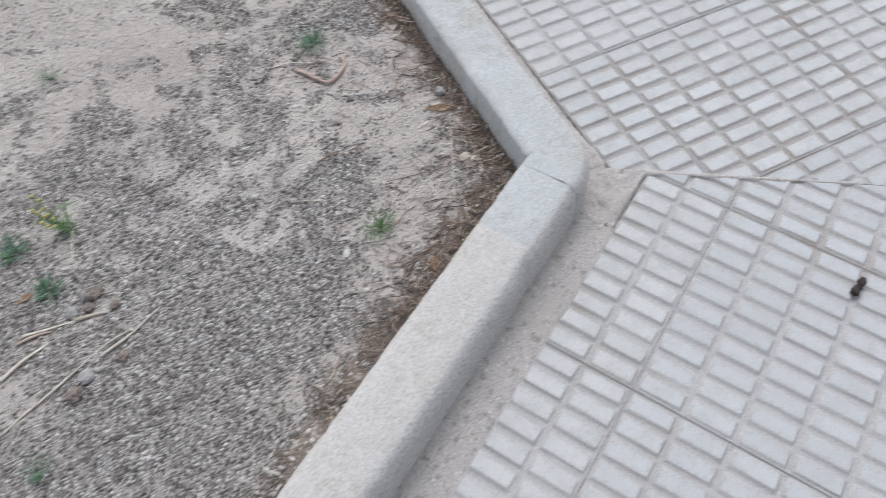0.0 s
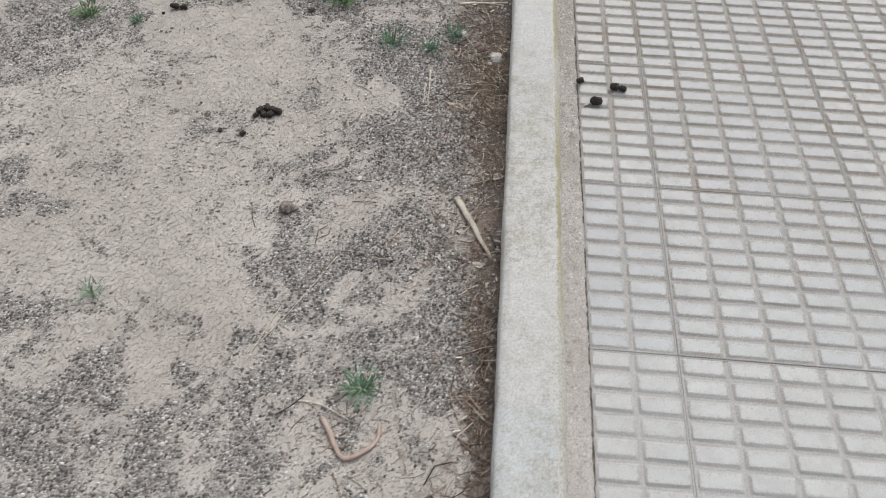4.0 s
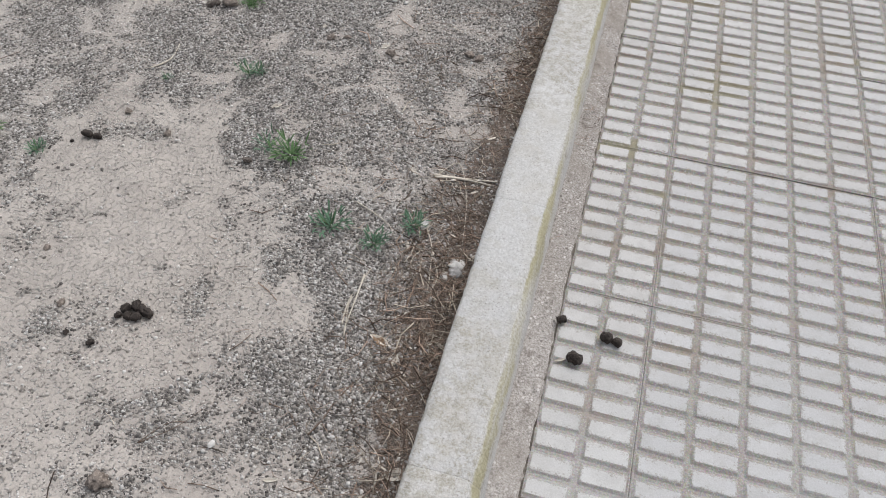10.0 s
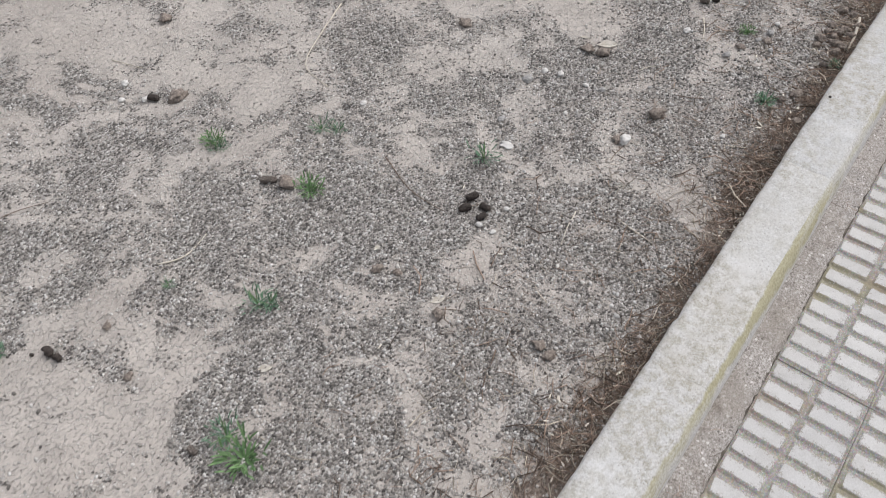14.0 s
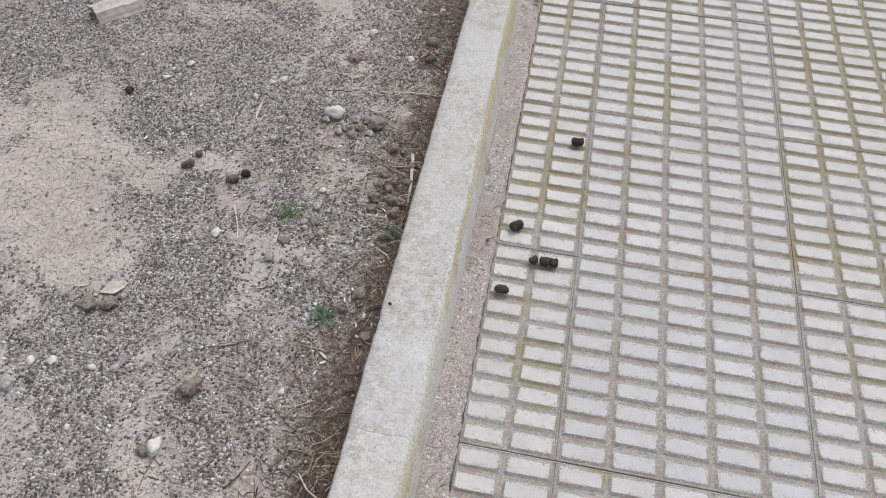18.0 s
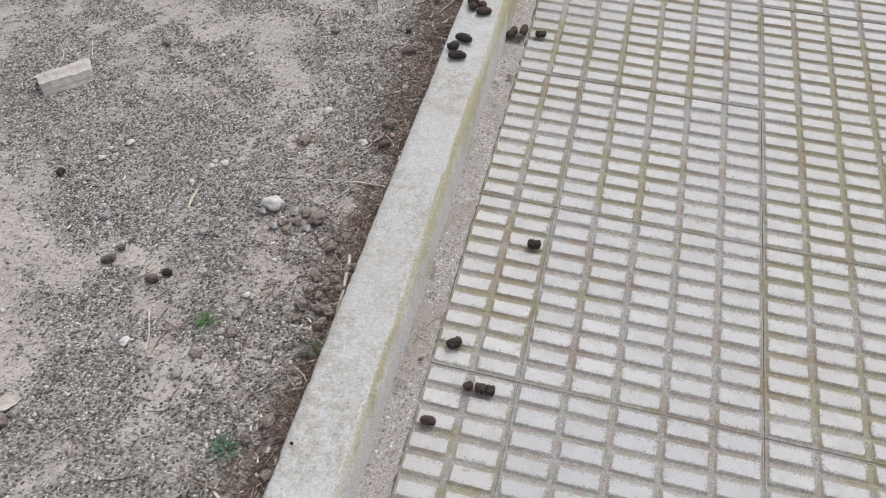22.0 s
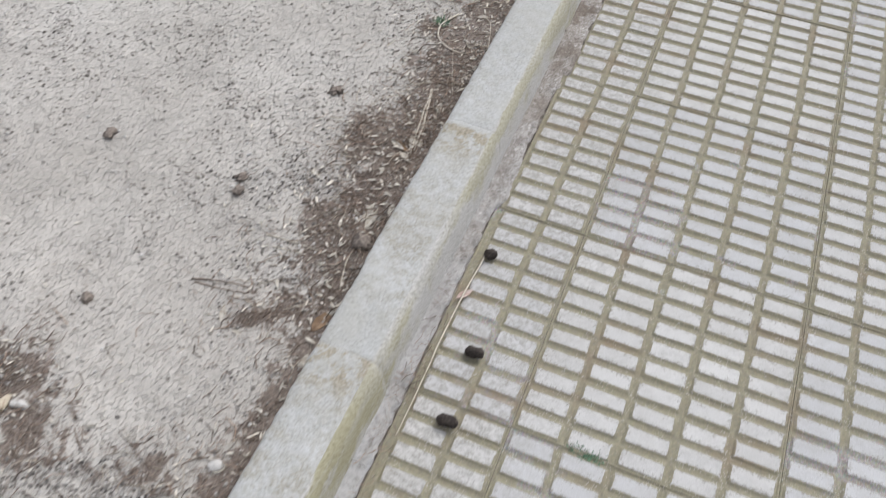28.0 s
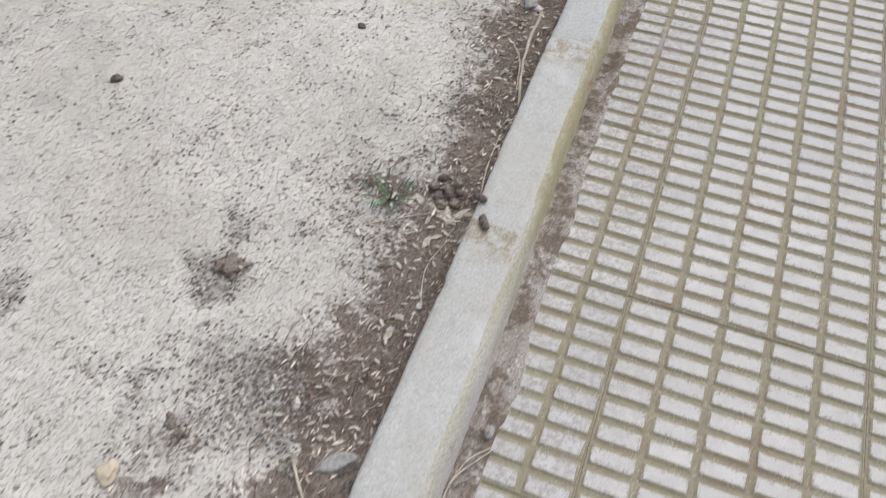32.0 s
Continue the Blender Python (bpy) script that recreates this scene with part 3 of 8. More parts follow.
def link(name, verts, faces, mats, smooth=False, slots=None):
    me = bpy.data.meshes.new(name)
    me.from_pydata(verts, [], faces)
    for m in mats:
        me.materials.append(m)
    if slots is not None:
        me.polygons.foreach_set("material_index", slots)
    if smooth:
        me.polygons.foreach_set("use_smooth", [True] * len(me.polygons))
    me.update()
    return me


def part(name, bm, mat, parent, label="", smooth=True):
    me = bpy.data.meshes.new(name)
    bm.to_mesh(me)
    bm.free()
    me.materials.append(mat)
    if smooth:
        me.polygons.foreach_set("use_smooth", [True] * len(me.polygons))
    ob = new(name, me)
    ob.parent = parent
    return tagged(ob, label) if label else ob


def hash01(ix, iy, seed):
    h = (ix * 374761393 + iy * 668265263 + seed * 974634777) & 0xFFFFFFFF
    h = ((h ^ (h >> 13)) * 1274126177) & 0xFFFFFFFF
    return ((h ^ (h >> 16)) & 0xFFFFFF) / float(0xFFFFFF)


def vnoise(x, y, scale, seed=0, octaves=3):
    x, y = np.asarray(x, float) * scale + 1000, np.asarray(y, float) * scale + 1000
    total, amp, norm = 0.0, 1.0, 0.0
    for o in range(octaves):
        ix, iy = np.floor(x).astype(np.int64), np.floor(y).astype(np.int64)
        fx, fy = x - ix, y - iy
        fx, fy = fx * fx * (3 - 2 * fx), fy * fy * (3 - 2 * fy)
        a, b2 = hash01(ix, iy, seed + o), hash01(ix + 1, iy, seed + o)
        c, d = hash01(ix, iy + 1, seed + o), hash01(ix + 1, iy + 1, seed + o)
        total = total + amp * (a * (1 - fx) * (1 - fy) + b2 * fx * (1 - fy) + c * (1 - fx) * fy + d * fx * fy)
        norm += amp
        amp *= 0.5
        x, y = x * 2.03, y * 2.03
    return total / norm


def drift(y):
    """The kerb bows a little towards the walk at its far end."""
    y = np.asarray(y, float)
    a, b = np.clip((y - 7.05) / 0.7, 0, 1), np.clip((y - 9.2) / 0.9, 0, 1)
    return 0.020 * a * a * (3 - 2 * a) - 0.009 * b * b * (3 - 2 * b)


def bed_distance(x, y):
    """How far a place lies inside the bed, from the back of the kerb; negative under kerb and walk."""
    x, y = np.asarray(x, float), np.asarray(y, float)
    main = BACK_X + drift(y) - x
    near = -((x - BACK_X) * OUT.x + (y + 0.225) * OUT.y)
    return np.minimum(main, near)


# patches of bare pale soil (negative) and of dark grit (positive): x, y, radius x, radius y, amount
PATCHES = []
MULCH = []


def mulch(x, y, rx, ry, amount):
    MULCH.append((x, y, rx, ry, amount))


def patch(x, y, rx, ry, amount):
    PATCHES.append((x, y, rx, ry, amount))


patch(-0.52, -0.02, 0.16, 0.2, -0.25)
patch(-0.42, 0.50, 0.12, 0.3, -0.22)
patch(-1.03, 7.19, 0.14, 0.06, 0.4)
patch(-1.00, 7.38, 0.16, 0.06, 0.3)
patch(-0.76, 3.56, 0.2, 0.1, -0.2)
patch(-0.55, 3.33, 0.15, 0.08, -0.15)
patch(-0.59, 3.66, 0.12, 0.08, -0.15)
patch(-0.45, -0.10, 0.14, 0.10, -0.2)
patch(-0.90, 0.33, 0.2, 0.1, -0.2)
patch(-1.12, 1.31, 0.16, 0.10, -0.35)
patch(-1.02, 1.20, 0.2, 0.07, -0.25)
patch(-0.60, 1.48, 0.14, 0.06, -0.25)
patch(-0.78, 5.66, 0.10, 0.12, 0.35)
patch(-0.60, 5.62, 0.12, 0.10, 0.2)
patch(-0.45, 5.38, 0.12, 0.08, 0.45)
patch(-0.52, 5.45, 0.10, 0.08, 0.3)
patch(-1.10, 5.47, 0.3, 0.2, 0.04)
patch(-0.53, 0.95, 0.12, 0.16, 0.35)
patch(-0.95, 4.26, 0.16, 0.10, -0.35)
patch(-0.76, 4.40, 0.2, 0.10, -0.35)
patch(-0.58, 4.45, 0.16, 0.10, -0.3)
patch(-1.10, 3.85, 0.14, 0.12, -0.15)
patch(-0.76, 5.70, 0.17, 0.13, 0.45)
patch(-0.43, 9.25, 0.1, 0.06, 0.4)
patch(-1.20, 3.15, 0.25, 0.16, 0.35)
patch(-1.03, 3.30, 0.25, 0.12, 0.25)
patch(-0.90, 3.16, 0.2, 0.12, 0.2)
patch(-0.72, 2.94, 0.2, 0.1, 0.2)
patch(-0.50, 0.83, 0.12, 0.10, 0.3)
patch(-0.58, 1.07, 0.10, 0.06, 0.3)
patch(-0.86, -0.23, 0.3, 0.12, 0.3)
patch(-1.06, 0.41, 0.25, 0.15, -0.15)
patch(-0.57, 0.12, 0.2, 0.1, -0.2)
patch(-0.57, -0.03, 0.2, 0.1, -0.25)
patch(-0.99, 0.90, 0.4, 0.15, -0.2)
patch(-1.04, 0.53, 0.3, 0.2, -0.12)
patch(-0.45, 0.87, 0.12, 0.3, 0.3)
patch(-0.71, 0.30, 0.2, 0.1, 0.2)
patch(-0.54, 0.41, 0.12, 0.12, -0.2)
patch(-1.43, 1.21, 0.2, 0.1, 0.3)
patch(-1.07, 0.86, 0.3, 0.3, -0.4)
patch(-0.91, 1.10, 0.25, 0.14, -0.35)
patch(-0.66, 0.92, 0.12, 0.2, -0.3)
patch(-0.57, 1.53, 0.16, 0.07, -0.45)
patch(-1.39, 1.46, 0.4, 0.16, 0.15)
patch(-0.49, 1.04, 0.12, 0.25, 0.4)
patch(-0.84, 1.69, 0.35, 0.15, 0.1)
patch(-1.18, 1.33, 0.15, 0.05, -0.3)
patch(-0.65, 1.67, 0.5, 0.15, 0.12)
patch(-1.08, 1.33, 0.2, 0.1, -0.3)
patch(-0.97, 2.25, 0.3, 0.1, 0.25)
patch(-0.91, 2.60, 0.2, 0.1, -0.4)
patch(-0.98, 2.06, 0.1, 0.12, -0.25)
patch(-0.45, 2.30, 0.15, 0.08, -0.3)
patch(-1.92, 1.92, 0.3, 0.15, -0.35)
patch(-1.47, 2.03, 0.3, 0.08, -0.15)
patch(-1.03, 2.86, 0.26, 0.12, -0.35)
patch(-1.27, 3.17, 0.25, 0.1, 0.2)
patch(-0.93, 2.64, 0.25, 0.1, -0.35)
patch(-0.56, 2.64, 0.1, 0.08, -0.2)
patch(-0.73, 2.75, 0.1, 0.06, 0.3)
patch(-0.50, 2.82, 0.1, 0.06, 0.3)
patch(-0.95, -0.08, 0.25, 0.1, 0.25)
patch(-0.64, -0.18, 0.2, 0.08, 0.2)
patch(-0.73, 2.43, 0.22, 0.14, 0.4)
patch(-0.76, 3.05, 0.25, 0.1, 0.35)
patch(-1.00, 3.15, 0.2, 0.08, -0.1)
patch(-0.58, 3.37, 0.15, 0.05, -0.15)
patch(-0.52, 2.34, 0.15, 0.08, -0.25)
patch(-0.78, 2.77, 0.06, 0.12, 0.2)
patch(-1.20, 3.94, 0.5, 0.2, -0.75)
patch(-0.97, 3.52, 0.14, 0.06, -0.3)
patch(-0.70, 4.05, 0.25, 0.08, -0.25)
patch(-0.55, 3.34, 0.4, 0.2, 0.12)
patch(-0.80, 5.02, 0.16, 0.1, 0.55)
patch(-0.69, 5.22, 0.1, 0.07, 0.5)
patch(-0.62, 5.03, 0.2, 0.06, 0.4)
patch(-0.62, 0.86, 0.12, 0.15, 0.15)
patch(-1.07, 0.51, 0.3, 0.15, -0.2)
patch(-0.89, 0.20, 0.2, 0.1, -0.15)
patch(-1.06, 0.34, 0.25, 0.1, -0.15)
patch(-0.79, 1.83, 0.3, 0.14, 0.3)
patch(-1.10, 2.07, 0.2, 0.1, 0.2)
patch(-1.25, 2.70, 0.45, 0.1, -0.4)
patch(-0.94, 0.15, 0.2, 0.05, 0.25)
patch(-0.59, 0.18, 0.15, 0.05, 0.2)
patch(-1.02, -0.27, 0.25, 0.12, 0.4)
patch(-0.86, -0.26, 0.15, 0.1, 0.2)
patch(-0.92, 3.68, 0.4, 0.06, 0.25)
patch(-1.00, 5.22, 0.3, 0.2, -0.25)
patch(-0.74, 4.89, 0.14, 0.1, -0.3)
patch(-0.69, 5.18, 0.3, 0.06, 0.35)
patch(-0.55, 4.79, 0.35, 0.15, 0.6)
patch(-0.79, 5.74, 0.12, 0.06, 0.5)
patch(-0.43, 5.15, 0.06, 0.1, -0.2)
patch(-0.94, 4.88, 0.15, 0.08, 0.45)
patch(-1.50, 5.41, 0.12, 0.06, 0.5)
patch(-0.64, 5.29, 0.1, 0.05, 0.3)
patch(-0.82, 5.77, 0.1, 0.06, 0.55)
patch(-0.42, 6.04, 0.1, 0.12, 0.45)
patch(-0.39, 5.47, 0.12, 0.05, 0.5)
patch(-0.46, 5.63, 0.08, 0.04, 0.3)
patch(-0.47, 6.28, 0.12, 0.06, 0.5)
patch(-0.41, 6.42, 0.06, 0.1, 0.4)
patch(-0.43, 8.22, 0.1, 0.1, 0.35)
patch(-0.79, 8.11, 0.06, 0.03, 0.4)
patch(-0.57, 7.93, 0.03, 0.03, 0.4)
patch(-0.44, 9.22, 0.08, 0.06, 0.6)
patch(-0.62, 9.00, 0.06, 0.04, 0.5)
patch(-0.40, 8.61, 0.12, 0.08, 0.4)
patch(-0.67, 9.40, 0.05, 0.03, 0.8)
patch(-0.47, 9.24, 0.1, 0.08, 0.7)
patch(-0.47, 9.65, 0.1, 0.05, 0.5)
patch(-0.57, 9.10, 0.06, 0.03, 0.5)
patch(-0.46, 9.93, 0.1, 0.06, 0.5)
patch(-0.99, 9.23, 0.06, 0.05, 0.5)
mulch(-0.42, 6.21, 0.1, 0.12, 0.9)
mulch(-0.42, 7.05, 0.10, 0.14, 0.9)
mulch(-0.40, 7.45, 0.10, 0.14, 0.85)
mulch(-0.78, 5.76, 0.13, 0.11, 0.7)
mulch(-0.66, 5.70, 0.11, 0.09, 0.65)
mulch(-0.45, 6.44, 0.07, 0.12, 0.9)
mulch(-0.43, 6.02, 0.09, 0.08, 0.75)
mulch(-0.72, 5.74, 0.12, 0.08, 0.7)
mulch(-0.44, 5.73, 0.1, 0.05, 0.65)
mulch(-0.43, 6.80, 0.09, 0.1, 0.85)
mulch(-0.42, 9.23, 0.1, 0.11, 0.85)
mulch(-0.39, 9.02, 0.08, 0.12, 0.9)
mulch(-0.34, 8.66, 0.09, 0.13, 0.9)
mulch(-0.39, 8.56, 0.08, 0.08, 0.75)
mulch(-0.58, 9.00, 0.05, 0.04, 0.6)
mulch(-0.47, 9.66, 0.09, 0.05, 0.8)
mulch(-0.46, 9.25, 0.08, 0.05, 0.8)
mulch(-0.67, 9.39, 0.04, 0.025, 0.8)
mulch(-0.32, 9.42, 0.08, 0.12, 0.8)
mulch(-0.57, 9.09, 0.05, 0.03, 0.6)


def gravel_at(x, y):
    d = bed_distance(x, y)
    x, y = x + 0.22 * (vnoise(x, y, 6, 101, 3) - 0.5), y + 0.22 * (vnoise(x, y, 6, 102, 3) - 0.5)
    g = 0.44 + 0.06 * np.clip(1.0 - y, 0, 1) + 0.5 * (vnoise(x, y, 1.6, 3, 4) - 0.5) + (1 - 0.5 * np.clip((y - 4.4) / 0.8, 0, 1)) * (0.8 * (vnoise(x, y, 6.0, 9, 2) - 0.5) + 1.15 * (vnoise(x, y, 13.0, 105, 3) - 0.5))
    g = g + 0.18 * np.exp(-((d - 0.16) / 0.14) ** 2) * (y < 5)
    g = g + 0.24 * np.exp(-(d / 0.20) ** 2) * np.clip(y - 6.5, 0, 1)
    g = g - 0.36 * np.clip((y - 4.4) / 0.8, 0, 1)
    for px, py, rx, ry, a in PATCHES:
        g = g + a * np.exp(-(((x - px) / rx) ** 2 + ((y - py) / ry) ** 2))
    tuft = vnoise(x, y, 24.0, 111, 2)
    g = g + np.clip(2.2 * (tuft - 0.50), -0.3, 0.5) * (1 - 0.45 * np.clip((y - 1.9) / 0.5, 0, 1) - 0.3 * np.clip((y - 4.4) / 0.8, 0, 1))
    near = np.clip((x + 2.6) / 0.4, 0, 1) * np.clip((y + 1.25) / 0.3, 0, 1) * np.clip((11.1 - y) / 0.4, 0, 1) * (x < 0.4)
    return 0.2 + (np.clip(g, -0.4, 1.3) - 0.2) * near


def litter_at(x, y):
    d = bed_distance(x, y)
    wide = 0.06 + 0.14 * vnoise(x * 0, y, 1.7, 21, 3) - 0.045 * np.exp(-((y - 2.6) / 1.1) ** 2) - 0.05 * np.exp(-((y - 2.22) / 0.22) ** 2) - 0.045 * np.exp(-((y - 0.5) / 0.4) ** 2) + 0.030 * np.clip((y - 5.8) / 1.2, 0, 1)
    m = np.clip(1.15 + 0.30 * np.clip((y - 5.8) / 1.2, 0, 1) - d / wide, 0, 1)
    for px, py, rx, ry, a in MULCH:
        m = np.maximum(m, a * np.exp(-(((x - px) / rx) ** 2 + ((y - py) / ry) ** 2)))
    return m * (d > -0.05)


def sand_at(x, y):
    s = np.clip((y - 3.25) / 2.4, 0, 1) * (0.5 + 0.5 * np.clip((y - 6.4) / 1.2, 0, 1))
    return np.clip(s + 0.5 * (vnoise(x, y, 2.1, 41, 3) - 0.5), 0, 1)


def soil_height(x, y):
    d = bed_distance(x, y)
    h = SOIL_Z + 0.030 * (vnoise(x, y, 1.3, 31, 3) - 0.5) * np.clip(d / 0.3, 0, 1) + 0.012 * (vnoise(x, y, 9, 33, 3) - 0.5) + 0.008 * (vnoise(x, y, 33, 35, 2) - 0.5)
    return np.where(d > -0.015, h, -0.09)


def lift(x, y):
    return float(soil_height(np.array([x]), np.array([y]))[0])


def sheet_mesh(name, co, faces):
    """A smooth mesh from an array of places and one of faces with equal corner counts."""
    me = bpy.data.meshes.new(name)
    me.vertices.add(len(co))
    me.vertices.foreach_set("co", np.ascontiguousarray(co, np.float32).ravel())
    me.loops.add(faces.size)
    me.loops.foreach_set("vertex_index", np.ascontiguousarray(faces, np.int32).ravel())
    me.polygons.add(len(faces))
    me.polygons.foreach_set("loop_start", np.arange(0, faces.size, faces.shape[1], dtype=np.int32))
    me.polygons.foreach_set("use_smooth", np.ones(len(faces), bool))
    me.update(calc_edges=True)
    me.validate()
    return me


def ground_sheet():
    xs = np.concatenate([[-900, -250, -80, -25, -9, -5, -3.4], np.arange(-2.6, -0.245, 0.015), [0.5, 2.0, 6, 20, 80, 250, 900]])
    ys = np.concatenate([[-900, -250, -80, -25, -9, -4.5, -2.6], np.arange(-1.3, 11.2, 0.015), [12.6, 13.5, 17, 30, 90, 250, 900]])
    gx, gy = np.meshgrid(xs, ys)
    z = soil_height(gx, gy)
    far = (gx > 1.7) | (gy > 12.5) & (gx > -0.3)
    z = np.where(far, -0.03, z)
    co = np.stack([gx, gy, z], -1).reshape(-1, 3)
    nx, ny = len(xs), len(ys)
    i = (np.arange(ny - 1)[:, None] * nx + np.arange(nx - 1)[None, :]).reshape(-1)
    quads = np.stack([i, i + 1, i + nx + 1, i + nx], 1)
    me = sheet_mesh("ground", co, quads)
    for key, fn in (("gravel", gravel_at), ("litter", litter_at), ("sand", sand_at)):
        a = me.attributes.new(key, "FLOAT", "POINT")
        a.data.foreach_set("value", fn(co[:, 0], co[:, 1]).astype(np.float32))
    me.materials.append(SOIL)
    return tagged(new("ground", me), "dry beige soil with patches of dark grit beside the kerb", "ground", kind="structure")


ground_sheet()

# ---- kerb: cast stones with a chamfered walk-side edge ----
SECTION = [(BACK_X, -0.12), (BACK_X, KERB_Z - 0.006), (BACK_X + 0.005, KERB_Z)] + [(BACK_X + 0.005 + 0.088 * k / 6, KERB_Z) for k in range(1, 6)]
SECTION += [(TOP_X, KERB_Z), (TOP_X + 0.007, KERB_Z - 0.004), (TOP_X + 0.017, KERB_Z - 0.022), (FOOT_X, -0.12)]
BACK_EDGE, FRONT_EDGE = (1, 2), (8, 9, 10)


BITES = [(8.74, 0.025)]


def kerb_stone(parent, start, end, at, turn=None):
    """A stone from start to end along its run; at(s, across, z) gives the place."""
    bm = bmesh.new()
    steps = max(2, int((end - start) / 0.012))
    rows = []
    for k in range(steps + 1):
        run = start + (end - start) * k / steps
        row = []
        for j, (u, z) in enumerate(SECTION):
            ends = k in (0, steps)
            s = run + (0.0035 * noise.noise(Vector((u * 95, z * 45, round(run, 1) * 7))) if ends else 0)
            wob = 0.0022 * (noise.noise(Vector((u * 9, s * 7, 3.1))) + 0.6 * noise.noise(Vector((u * 30, s * 38, z * 20))))
            chip = 0.009 * max(0.0, noise.noise(Vector((j // 3 * 3.7, s * 34, 1.7))) - 0.40) + 0.0035 * max(0.0, noise.noise(Vector((j // 3 * 5.1, s * 70, 4.7))) - 0.2)
            chip *= j in BACK_EDGE + FRONT_EDGE
            chip += sum(0.009 * max(0.0, 1 - abs(s - c) / w) for c, w in BITES) * (j in BACK_EDGE)
            chip += 0.0012 * ends * (0 < j < 11)
            row.append(bm.verts.new(at(s, u + (wob + chip if j < 3 else wob - chip) * (0 < j < 11), z - chip * 0.8 + wob * 0.6)))
        rows.append(row)
    for a, b in zip(rows, rows[1:]):
        for j in range(len(SECTION) - 1):
            f = bm.faces.new((a[j], b[j], b[j + 1], a[j + 1]))
            f.material_index = 1 if j > 7 else 0
    for row in (rows[0], rows[-1]):
        bm.faces.new([bm.verts.new(v.co) for v in row])
    bmesh.ops.recalc_face_normals(bm, faces=bm.faces)
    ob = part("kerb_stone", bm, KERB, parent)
    ob.data.materials.append(CHAMFER)
    return ob


kerb = tagged(new("kerb"), "pale grey concrete kerb stones with a green-stained chamfer", "kerb", kind="structure")


def straight(s, u, z):
    return Vector((u + float(drift(s)), s, z))


def near_arm(s, u, z):
    """The arm before the bend; s runs back from the bend."""
    p = Vector((BACK_X, -0.225)) - ARM * s + OUT * (u - BACK_X)
    return Vector((p.x, p.y, z))


# the bend: the section swings round the inner back edge, so that the outer side is rounded
TURN = math.pi / 2 - BEND
ROUND = 0.12


def bent(s, u, z):
    """Runs along the main kerb down to the bend, swings round it over a length ROUND, then on along the near arm."""
    if s > -0.225:
        return straight(s, u, z)
    if s < -0.225 - ROUND:
        return near_arm(-0.225 - ROUND - s, u, z)
    a = TURN * (-0.225 - s) / ROUND
    return Vector((BACK_X + (u - BACK_X) * math.cos(a), -0.225 - (u - BACK_X) * math.sin(a), z))


kerb_stone(kerb, -0.225 - ROUND - 0.018, 0.2373, bent)
y0 = 0.2375
while y0 < FAR_Y:
    kerb_stone(kerb, y0, min(y0 + (0.5291 if y0 < 2.2 else 0.5176), FAR_Y), straight)
    y0 += 0.5295 if y0 < 2.2 else 0.5180
kerb_stone(kerb, 0.0184, 0.1601, near_arm)
s0 = 0.1605
while s0 < 1.9:
    kerb_stone(kerb, s0, s0 + 0.5176, near_arm)
    s0 += 0.5180


# ---- washed mortar strip between kerb and tiles ----
def strip_edge(y):
    """Where the cut tiles beside the kerb end."""
    return -0.164 if 4.8 < y < 5.6 else -0.172 if 5.6 < y < 6.4 else -0.164 if 6.4 < y < 6.8 else TILE_X


def mortar_bed(name, s_from, s_to, at, edge_u):
    n_s = int((s_to - s_from) / 0.010)
    verts, faces = [], []
    for k in range(n_s + 1):
        s = s_from + (s_to - s_from) * k / n_s
        for f in np.linspace(0, 1, 9):
            u = FOOT_X - 0.012 + (edge_u(s) - FOOT_X + 0.012) * f
            z = 0.006 * (1 - f) ** 2 - 0.004 + 0.006 * noise.noise(Vector((u * 60, s * 45, 7.0))) + 0.008 * noise.noise(Vector((u * 14, s * 7, 2.0)))
            edge = (0.006 * noise.noise(Vector((5.0, s * 22, 1.0))) + 0.005 * noise.noise(Vector((8.0, s * 75, 1.0))) + 0.0008) * (f > 0.95)
            z = min(max(z, -0.0035), 0.012)
            edge -= 0.004 * (f > 0.95 and s > 3.8)
            z -= 0.006 * (f > 0.99)
            if s > 4.0:
                spread = 0.016 * max(0.0, noise.noise(Vector((9.0, s * 5.5, 1.0))) + 0.45 * noise.noise(Vector((4.0, s * 27, 6.0))) + 0.08)
                edge += spread * max(0.0, (f - 0.4) / 0.6)
                if f > 0.6 and spread > 0.002:
                    z = max(z, 0.0022 - 0.008 * (f > 0.99))
            if s > 7.3 and f > 0.5:
                z = max(z, 0.0015 + 0.003 * noise.noise(Vector((u * 70, s * 50, 9.0))) - 0.008 * (f > 0.99))
            verts.append(at(s, u + edge, z))
    w = 9
    for k in range(n_s):
        for j in range(w - 1):
            a = k * w + j
            faces.append((a, a + 1, a + w + 1, a + w))
    ob = new(name, link(name, verts, faces, [MORTAR], True))
    return tagged(ob, "rough washed mortar strip along the foot of the kerb", "mortar strip", kind="structure")


mortar_bed("mortar_strip", -0.225 - ROUND, FAR_Y, bent, strip_edge)
mortar_bed("mortar_strip", 0.0, 1.9, near_arm, lambda s: -0.128)

